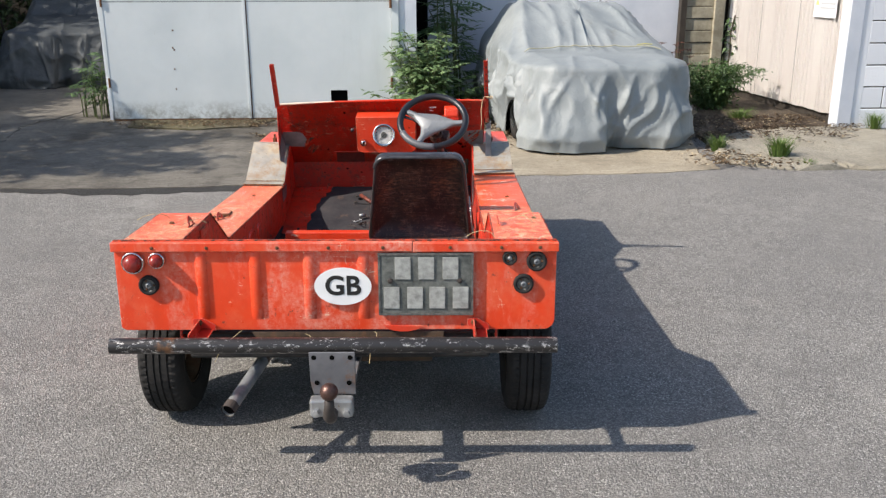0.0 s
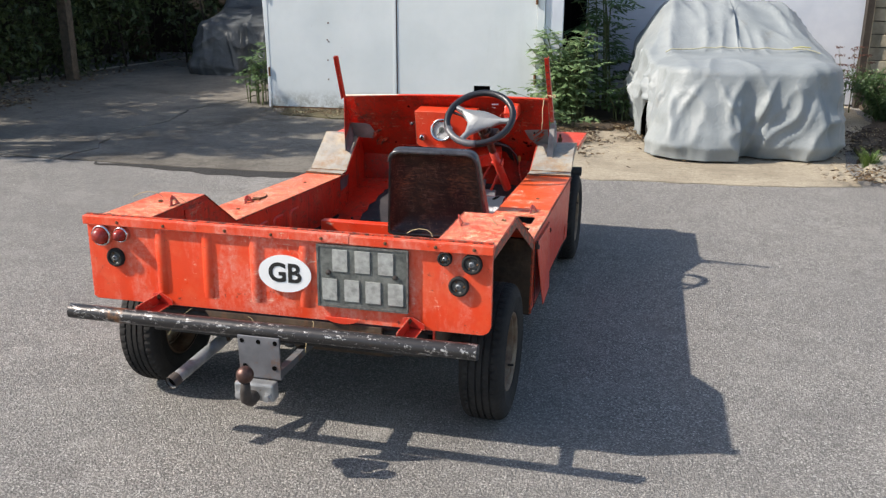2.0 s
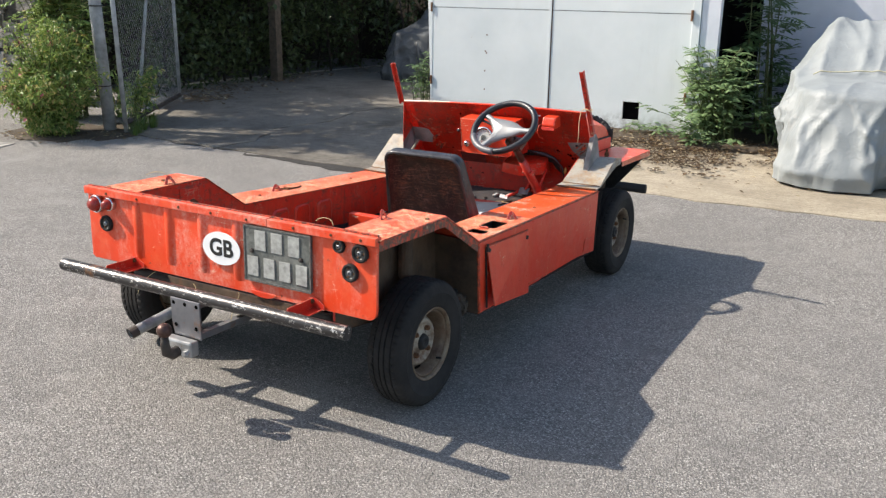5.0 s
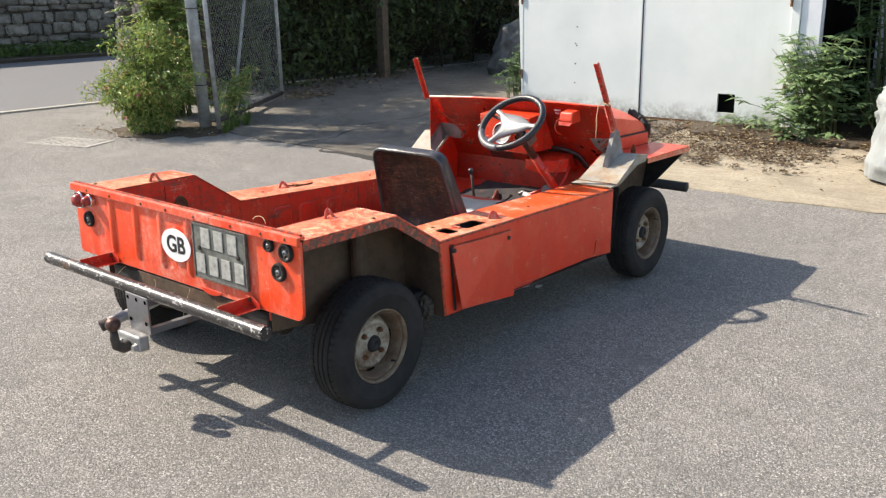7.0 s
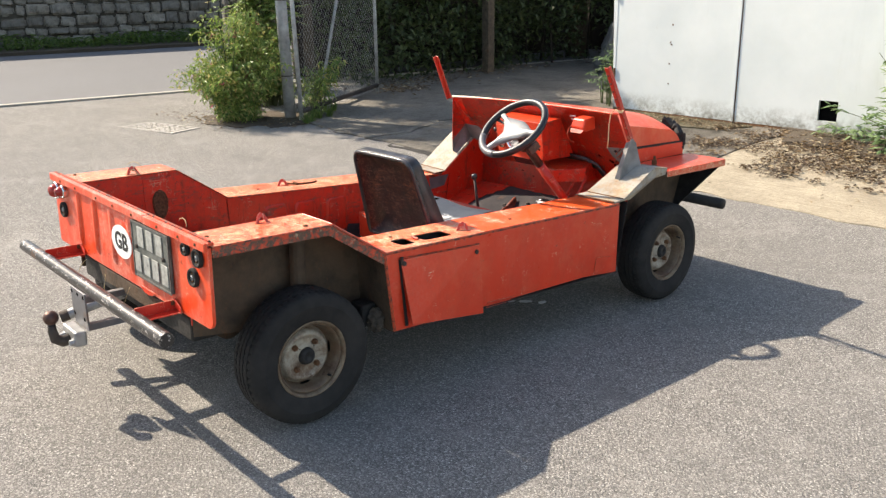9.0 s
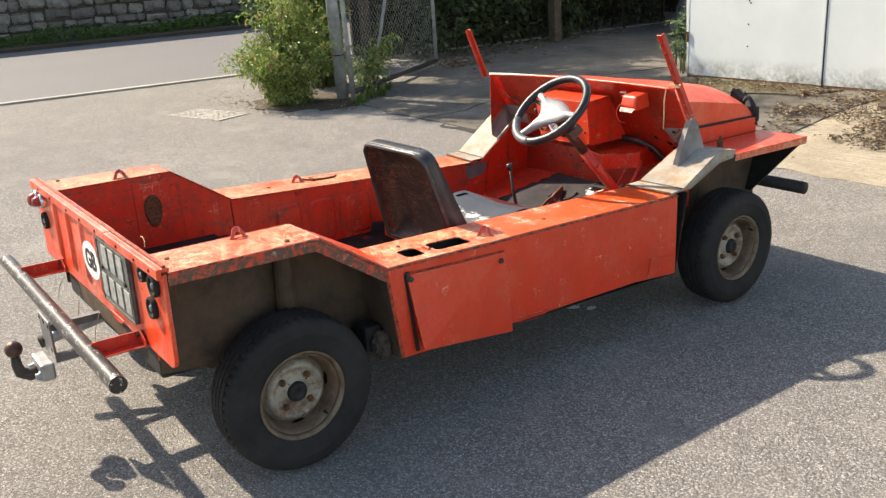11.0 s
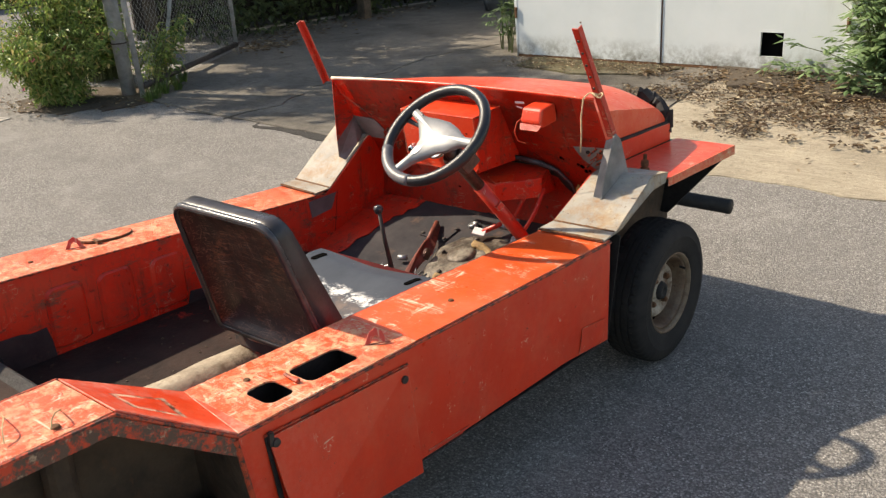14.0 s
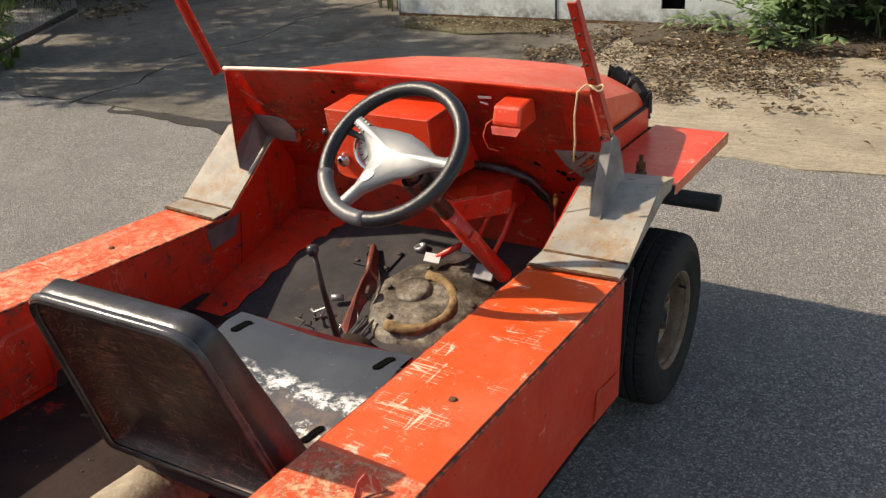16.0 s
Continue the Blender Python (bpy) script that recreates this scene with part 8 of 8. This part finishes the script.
def tuft(x, y, n, h, spread, label, mat_=None):
    """A tuft of bent grass blades."""
    t = thing("grass_tuft", pose(x, y, ground_z(x, y) + 0.03), label, "grass", "grass tufts")
    V, F = [], []
    for i in range(n):
        a, r0 = random.uniform(0, math.tau), random.random() * spread * 0.4
        b = Vector((math.cos(a) * r0, math.sin(a) * r0, -0.02))
        o = Vector((math.cos(a), math.sin(a), 0)) * random.uniform(0.1, 1.0) * spread
        s = Vector((-math.sin(a), math.cos(a), 0)) * 0.004
        hh = h * random.uniform(0.5, 1)
        i0 = len(V)
        V += [b - s, b + s, b + o * 0.4 + s * 0.8 + Vector((0, 0, hh * 0.7)), b + o * 0.4 - s * 0.8 + Vector((0, 0, hh * 0.7)), b + o + Vector((0, 0, hh))]
        F += [(i0, i0 + 1, i0 + 2, i0 + 3), (i0 + 3, i0 + 2, i0 + 4)]
    me = bpy.data.meshes.new("turf")
    me.from_pydata([tuple(v) for v in V], [], F)
    link_mesh("turf", me, mat_ or LEAF_GRASS, t, kind="stuff")


def crumbs(n, x0, x1, y0, y1, size, material, label, centre, reach, lift=0.026):
    """Ragged drifts of rotted leaf crumbs, thick near a centre and torn into patches further out."""
    pts = []
    while len(pts) < n:
        x, y = random.uniform(x0, x1), random.uniform(y0, y1)
        f = 1 - math.hypot((x - centre[0]) / reach[0], (y - centre[1]) / reach[1])
        if 0.8 * f + 0.85 * noise.noise((x * 2.1, y * 3.0, 5)) + 0.6 * noise.noise((x * 7, y * 9, 8)) + random.uniform(-0.25, 0.25) > 0.2:
            pts.append((x, y, ground_z(x, y) + lift + random.random() * 0.012))
    ob = leaves(pts, size, material, "leaf_litter", flat=True, aspect=0.6)
    tagged(ob, label, "leaf litter", kind="stuff")


crumbs(2600, 2.6, 4.6, 7.4, 9.6, 0.03, DEBRIS, "dark leaf crumbs over the soil bed", (3.5, 9.2), (1.2, 0.9), 0.06)
crumbs(900, -3.0, -1.3, 9.2, 9.86, 0.022, DEBRIS, "leaf crumbs on the moss at the door foot", (-2.2, 9.8), (1.0, 0.6), 0.034)
tuft(3.17, 7.55, 260, 0.22, 0.17, "bright green grass tuft on the rough concrete")
tuft(2.78, 7.95, 160, 0.16, 0.14, "thin grass tuft among dry leaves")
tuft(3.3, 7.3, 90, 0.07, 0.12, "short grass tuft at the slab edge")
tuft(3.55, 9.5, 200, 0.16, 0.22, "green weeds and grass in the soil bed")
tuft(4.68, 8.85, 150, 0.2, 0.15, "weeds at the foot of the block wall")
for i in range(9):
    tuft(-5.0 + 0.13 * i * random.random() - i * 0.14, 7.0 + i * 0.1 + random.uniform(-0.1, 0.1), 50, 0.12, 0.1, "short grass along the gate foot")


def scatter(name, n, spots, size, material, label, lift=0.03):
    pts = []
    for i in range(n):
        x, y, rx, ry = random.choice(spots)
        px, py = random.gauss(x, rx), random.gauss(y, ry)
        if py > 9.86 and -3.2 < px < 0.1:
            py = 9.86 - random.random() * 0.1
        pts.append((px, py, ground_z(px, py) + lift + random.random() * 0.008))
    ob = leaves(pts, size, material, name, flat=True, aspect=0.5)
    tagged(ob, label, "leaf litter", kind="stuff")


crumbs(9500, -1.6, 1.1, 7.9, 9.86, 0.026, DEBRIS, "dark crumbled leaf litter before the bush and doors", (-0.1, 9.3), (1.25, 1.3))
crumbs(1100, -1.6, 1.1, 7.9, 9.86, 0.055, LEAF_DRY, "pale dry leaves and chips on the leaf litter", (-0.1, 9.25), (1.3, 1.35), 0.032)
scatter("leaf_litter", 130, [(-0.2, 8.5, 0.8, 0.4), (0.3, 8.0, 0.6, 0.3)], 0.035, LEAF_DRY, "loose dry leaves on the pale slab", 0.024)
scatter("leaf_litter", 900, [(2.75, 7.6, 0.16, 0.14), (2.95, 7.35, 0.25, 0.06), (3.3, 8.95, 0.4, 0.12), (4.2, 9.4, 0.3, 0.2), (3.0, 8.6, 0.12, 0.2)], 0.045, LEAF_DRY, "dry leaves along the edge of the rough patch", 0.045)
scatter("leaf_litter", 700, [(-2.2, 9.6, 0.5, 0.12)], 0.03, LEAF_DRY, "small yellowish leaf bits on the moss by the doors", 0.035)
scatter("leaf_litter", 700, [(-6.7, 10.3, 0.25, 0.5), (-6.9, 12.0, 0.25, 0.8), (-5.5, 13.8, 0.8, 0.25), (-6.3, 9.5, 0.2, 0.2)], 0.06, LEAF_DRY, "dead leaves along the hedge foot", 0.03)
scatter("leaf_litter", 200, [(-6.1, 6.4, 0.4, 0.1), (-5.2, 6.9, 0.3, 0.1)], 0.04, LEAF_DRY, "dry stalks and leaves under the flowering bush", 0.012)

# trees and hedge that shade the drive
TREES = [(-9.0, 10.9, 0.15, [(-9.5, 9.7, 3.5, 1.2, 1.3, 0.8), (-9.3, 11.3, 3.6, 1.2, 1.3, 0.8), (-8.6, 10.6, 3.2, 0.9, 1.0, 0.7), (-10.2, 8.6, 3.4, 0.9, 0.9, 0.7)], 7000),
         (-9.0, 13.2, 0.18, [(-9.2, 12.6, 3.6, 1.3, 1.3, 0.9), (-9.0, 14.2, 3.7, 1.3, 1.2, 0.9), (-8.3, 13.2, 4.3, 1.0, 1.2, 0.8)], 6000),
         (-7.35, 8.75, 0.07, [(-7.9, 7.3, 3.6, 0.7, 0.65, 0.45), (-7.2, 6.55, 3.7, 0.75, 0.55, 0.45), (-6.7, 7.35, 3.6, 0.6, 0.6, 0.4), (-7.7, 6.2, 3.5, 0.5, 0.45, 0.35), (-8.9, 7.7, 3.7, 0.7, 0.6, 0.45), (-9.4, 8.4, 3.6, 0.7, 0.6, 0.5), (-6.3, 6.6, 3.8, 0.5, 0.5, 0.35), (-7.3, 8.2, 3.7, 0.8, 0.6, 0.45), (-6.5, 7.6, 3.8, 0.6, 0.5, 0.4), (-8.0, 8.7, 3.6, 0.6, 0.5, 0.4)], 6200),
         (-7.6, 14.9, 0.18, [(-7.6, 14.8, 4.0, 1.5, 1.2, 1.1), (-6.2, 15.4, 4.2, 1.3, 1.1, 1.0)], 5000), (-5.0, 16.0, 0.16, [(-5.0, 15.9, 4.0, 1.5, 1.0, 1.1), (-3.9, 16.0, 3.8, 1.0, 0.9, 0.9)], 5000)]
for x, y, r, blobs, n in TREES:
    tr = thing("tree", pose(x, y, 0), "shady broad-leaved tree with a dense dark crown", "tree", "trees over the drive")
    top_z = max(b[2] for b in blobs)
    trunk = [Vector((0.1 * noise.noise((x, y, q)), 0.1 * noise.noise((y, q, x)), top_z * 0.75 * q / 6)) for q in range(7)]
    part("trunk", tube(bmesh.new(), trunk, [r * (1.15 - 0.09 * q) for q in range(7)], 10), BARK, tr, smooth=True)
    for i, b in enumerate(blobs):
        s = trunk[3 + i % 4]
        e = Vector((b[0] - x, b[1] - y, b[2]))
        mid = (s + e) / 2 + Vector((0, 0, -0.12))
        part("limb", tube(bmesh.new(), [s, mid, e], [r * 0.45, r * 0.3, r * 0.1], 6), BARK, tr, smooth=True)
    leaves(clumps([(b[0] - x, b[1] - y, *b[2:]) for b in blobs], int(n * 0.72), 0.1), 0.17, LEAF_DARK, "crown", tr, aspect=0.5)
for nm, x0, x1, y0, y1, hh, n in (("hedge", -8.2, -6.95, 9.35, 14.6, 2.7, 15000), ("hedge", -7.2, -3.3, 14.3, 15.4, 2.6, 9000)):
    hd = thing(nm, pose(0, 0, 0), "overgrown dark hedge and ivy under the trees", "hedge")
    pts = []
    while len(pts) < n:
        p = Vector((random.uniform(x0, x1), random.uniform(y0, y1), random.random() ** 0.8 * hh))
        if noise.noise(p * 1.4) > -0.25:
            p.x += 0.35 * noise.noise((p.y * 1.2, p.z * 1.2, 4))
            pts.append(p)
    leaves(pts, 0.11, LEAF_DARK, "foliage", hd, aspect=0.55)
    for q in range(14):
        x, y = random.uniform(x0, x1), random.uniform(y0, y1)
        part("branch", tube(bmesh.new(), [(x - 0.0, y, 0), (x + random.uniform(-0.2, 0.2), y + random.uniform(-0.2, 0.2), hh * 0.5), (x + random.uniform(-0.4, 0.4), y + random.uniform(-0.4, 0.4), hh * 0.95)], [0.02, 0.015, 0.005], 6), DARKWOOD, hd, smooth=True)
# Added boards that stop bright sky from showing through the hedge.
bk = thing("back_fence", pose(0, 0, 0), "dark boards added behind the hedge to close off bright gaps", "fence", kind="structure")
for i in range(36):
    bm = box(bmesh.new(), -8.55, -8.5, 9.3 + i * 0.19, 9.48 + i * 0.19, 0, 2.1)
    part("board", bm, DARKWOOD, bk)
for i in range(28):
    bm = box(bmesh.new(), -8.4 + i * 0.19, -8.22 + i * 0.19, 16.2, 16.25, 0, 2.3)
    part("board", bm, DARKWOOD, bk)
pole = thing("fence_post", pose(-6.88, 11.8, 0), "slim grey timber post standing in the hedge", "post")
part("shaft", box(bmesh.new(), -0.07, 0.07, -0.07, 0.07, 0, 2.4), BARK, pole, bevel=0.01)
vg = []
for i in range(5200):
    q = on_road(random.uniform(-4, 13), random.uniform(8.0, 8.95), 0.06)
    vg.append((q.x, q.y, 0.06 + random.random() * 0.35 * (0.4 + 0.9 * max(0, noise.noise((q.y * 0.7, 0, 0)) + 0.4))))
ob = leaves(vg, 0.2, LEAF_GRASS, "verge_grass", aspect=0.16)
tagged(ob, "rank grass and weeds at the foot of the stone wall", "grass", kind="stuff")

# ---- gate ----
gpost = thing("gate_post", pose(-5.50, 7.15, 0), "weathered grey gate post, slightly leaning", "post")
bm = tube(bmesh.new(), [(0.02, 0, -0.05), (-0.03, 0.0, 1.2), (-0.08, 0.0, 2.6)], [0.064, 0.062, 0.060], 14)
part("shaft", bm, POSTGREY, gpost, smooth=True)
for z in (0.45, 1.25):
    bm = tube(bmesh.new(), [(0.066 * math.cos(i * math.tau / 16) - 0.03 * z / 1.2 + 0.008, 0.066 * math.sin(i * math.tau / 16), z) for i in range(16)], 0.006, 5, True)
    part("strap", bm, IRON, gpost)
GA, GB_ = Vector((-5.21, 7.11, 0.07)), Vector((-6.40, 9.16, 0.09))
gd = (GB_ - GA).normalized()
gate = thing("chain_link_gate", Matrix.Translation(GA) @ pose(0, 0, 0, 0, 0, math.degrees(math.atan2(gd.y, gd.x))), "open tubular gate covered in rusty chain-link mesh", "gate")
GL, GH = (GB_ - GA).length, 2.1
for nm, a, b, rr in (("upright", (0, 0, -0.07), (-0.12, 0, GH), 0.024), ("upright", (GL, 0, -0.07), (GL, 0, GH), 0.022), ("bottom_rail", (0, 0, 0.02), (GL, 0, 0.02), 0.028), ("top_rail", (0, 0, GH), (GL, 0, GH), 0.02), ("brace", (0.55, 0.02, 0.05), (GL * 0.72, 0.02, GH), 0.018)):
    bm = tube(bmesh.new(), [a, b], rr, 10)
    part(nm, bm, POSTGREY if nm != "bottom_rail" else IRON, gate, smooth=True)
WIRE = simple("rusty_wire", (0.42, 0.41, 0.38), 0.5, 0.2, 0.3, 20, 0)
bm = bmesh.new()
W = 0.072
n = int((GL + GH) / W)
for i in range(n):
    for sgn in (1, -1):
        c = i * W
        pts = []
        for zz in np.arange(0.03, GH, W / 2):
            x = c - zz if sgn > 0 else c - GH + zz
            if 0.02 < x < GL - 0.02:
                pts.append((x, 0.003 * sgn, zz))
        if len(pts) > 1:
            tube(bm, [pts[0], pts[-1]], 0.0011, 3, caps=False)
part("mesh_wire", bm, WIRE, gate, "thin rusty chain-link wire", kind="stuff")
fp2 = thing("fence_post", pose(-7.5, 8.35, 0), "thin grey post beside the stone pillar", "post")
part("shaft", tube(bmesh.new(), [(0, 0, 0), (-0.03, 0, 2.3)], 0.05, 10), POSTGREY, fp2, smooth=True)


# ---- covered cars ----
def covered_car(name, m, mat_, label, prof, half, length, seed, wheel=None, roof_half=0.72):
    """A fabric car cover draped over a small car: top heights prof along the length, then hanging skirts."""
    top = thing(name, m, label, "covered car")
    NT, NR, NS = 560, 30, 34

    def half_at(y):
        return half * (1 + 0.13 * min(1, max(0, (y - 0.35) / 0.75)) * (length > 2.5))

    def height(x, y):
        z = np.interp(y, [p[0] for p in prof], [p[1] for p in prof])
        cab = max(0.0, z - 0.82)
        f = abs(x) / half_at(y)
        z -= cab * max(0, (f - roof_half) / (1.02 - roof_half)) ** 1.15
        fold = 0.05 * (1 - abs(noise.noise((x * 3.2 + seed + y * 0.5 * math.copysign(1, x), y * 0.5, 5)))) ** 9 * min(1, max(0, (y - 0.8) / 0.3)) * (y < 1.9)
        return z - 0.06 * max(0, f - 0.75) / 0.25 + fold

    def edge(t):
        c_, s_ = math.cos(t), math.sin(t)
        e = 0.3
        y = length / 2 + length / 2 * math.copysign(abs(s_) ** e, s_)
        return half_at(y) * math.copysign(abs(c_) ** e, c_), y

    ts = []
    for i in range(NT):
        a = i * math.tau / NT
        c_, s_ = math.cos(a) / half, math.sin(a) / (length / 2)
        r = (abs(c_) ** (2 / 0.3) + abs(s_) ** (2 / 0.3)) ** (-0.15)
        ts.append(math.atan2(math.copysign(abs(r * s_) ** (1 / 0.3), s_), math.copysign(abs(r * c_) ** (1 / 0.3), c_)))
    arc, prev = [0.0], edge(ts[0])
    for i in range(1, NT):
        e_ = edge(ts[i])
        arc.append(arc[-1] + math.hypot(e_[0] - prev[0], e_[1] - prev[1]))
        prev = e_
    rnd = random.Random(int(seed))
    folds = []
    for i in range(46):
        u0 = rnd.uniform(0, arc[-1])
        folds.append((u0, u0 + rnd.uniform(-0.28, 0.28), rnd.uniform(0.010, 0.035), rnd.uniform(0.012, 0.042) * rnd.choice((1, 1, -0.7)), rnd.uniform(-0.25, 0.35), rnd.uniform(0.7, 1.3)))
    V, F = [], []
    for i in range(NT):
        t = ts[i]
        ex, ey = edge(t)
        for j in range(NR + 1):
            r = (j / NR) ** 0.8
            x, y = ex * r, length / 2 + (ey - length / 2) * r
            z = height(x, y)
            n = noise.fractal((x * 2.2 + seed, y * 2.2, z * 2), 0.8, 2.0, 3) * 0.007 + 0.022 * (1 - abs(noise.noise((x * 2.4 + seed + 0.6 * y, y * 0.7, 2)))) ** 7
            V.append((x, y, z + n))
        zt = height(ex, ey)
        nx_, ny_ = math.cos(t), math.sin(t)
        for j in range(1, NS + 1):
            f = j / NS
            lift = 0.36 * math.exp(-((ey - 0.62) / 0.17) ** 4) * (nx_ < -0.5) * (length > 2.5)
            z = zt * (1 - f) + (0.015 + lift) * f
            fold = (0.03 * abs(noise.noise((math.cos(t) * 5 + seed, math.sin(t) * 5, f * 0.8))) + 0.012 * noise.noise((math.cos(t) * 11, math.sin(t) * 11 + seed, f * 1.5)))
            sag = 0.05 * math.sin(f * math.pi) * noise.noise((math.cos(t) * 3, math.sin(t) * 3 + seed, f * 3))
            pleat = (0.17 / (1 + math.exp((ex + 0.12) / 0.006)) - 0.09 * math.exp(-((ex + 0.03) / 0.09) ** 2) + 0.05 * math.exp(-((ex - 0.42) / 0.16) ** 2)) * f ** 1.4 * (ny_ < -0.5)
            wx, wy = ex + 0.25 * f, ey - 0.2 * f
            ridge = 0.045 * (1 - abs(noise.noise((wx * 2.6 + seed, wy * 2.6, f * 1.6 + 4)))) ** 7 * min(1, 3 * f) + 0.018 * (1 - abs(noise.noise((wx * 4.5 - f * 1.5, wy * 4.5, f * 3 + seed)))) ** 8 * min(1, 3 * f)
            for u0, u1, wd, am, fa, fb in folds:
                g = (f - fa) / (fb - fa)
                if 0 < g < 1:
                    du = arc[i] - (u0 + (u1 - u0) * g)
                    if abs(du) < 3 * wd:
                        ridge += am * math.exp(-(du / wd) ** 2) * min(1, 4 * g, 5 * (1 - g))
            out = 0.02 + 0.05 * f + pleat + ridge - (0.06 if f > 0.85 else 0) * (f - 0.85) / 0.15 + fold * (0.25 + f) * 0.9 + sag
            V.append((ex + nx_ * out, ey + ny_ * out, max(0.012, z + 0.02 * f * noise.noise((math.cos(t) * 3, math.sin(t) * 3, seed)))))
    row = NR + 1 + NS
    for i in range(NT):
        a, b = i * row, ((i + 1) % NT) * row
        for j in range(row - 1):
            F.append((a + j, b + j, b + j + 1, a + j + 1))
    me = bpy.data.meshes.new("cover")
    me.from_pydata(V, [], F)
    bm = bmesh.new()
    bm.from_mesh(me)
    bmesh.ops.remove_doubles(bm, verts=bm.verts, dist=0.0008)
    ob = part("cover", bm, mat_, top, smooth=True)
    return top, height


cc, hfun = covered_car("covered_car", pose(1.88, 8.09, 0, 0, 0, 3.5), COVER, "small car under a wrinkled silver-grey fabric cover",
                       [(0, 0.73), (0.12, 0.765), (0.3, 0.78), (0.8, 0.79), (0.95, 0.81), (1.55, 1.12), (1.75, 1.19), (2.0, 1.22), (2.5, 1.21), (2.9, 1.0), (3.0, 0.85)], 0.735, 3.0, 3.0, roof_half=0.66)
bm = tube(bmesh.new(), [(x, 0.92 - 0.06 * (x / 0.7) ** 2, hfun(x, 0.92) + 0.03 - 0.02 * (x / 0.7) ** 4) for x in np.linspace(-0.68, 0.68, 25)], 0.006, 6)
part("cord", bm, CORD, cc, "thin pale cord across the cover")
bm = tube(bmesh.new(), [(x, 0.9, hfun(x, 0.9) + 0.045) for x in np.linspace(0.45, 0.6, 5)], 0.006, 6)
part("hook", bm, YELLOW, cc, "yellow hook")
cw = new("wheel")
cw.parent = cc
cw.matrix_local = pose(-0.755, 0.62, 0.25, 0, 90, 0)
part("tyre", lathe(bmesh.new(), [(0.14, -0.07), (0.24, -0.06), (0.25, 0), (0.24, 0.06), (0.14, 0.07)], Matrix.Identity(4), 28, True), RUBBER, cw, smooth=True)
part("rim", lathe(bmesh.new(), [(0, -0.05), (0.1, -0.06), (0.14, -0.07), (0.14, 0.07), (0, 0.05)], Matrix.Identity(4), 24), CHROME, cw)
covered_car("covered_car", pose(-4.7, 13.0, 0, 0, 0, 6), TARP, "car under a dark grey sagging tarpaulin in deep shade",
            [(0, 0.75), (0.3, 0.85), (0.9, 0.95), (1.4, 1.35), (2.6, 1.4), (3.2, 1.0)], 0.8, 1.9, 9.0)
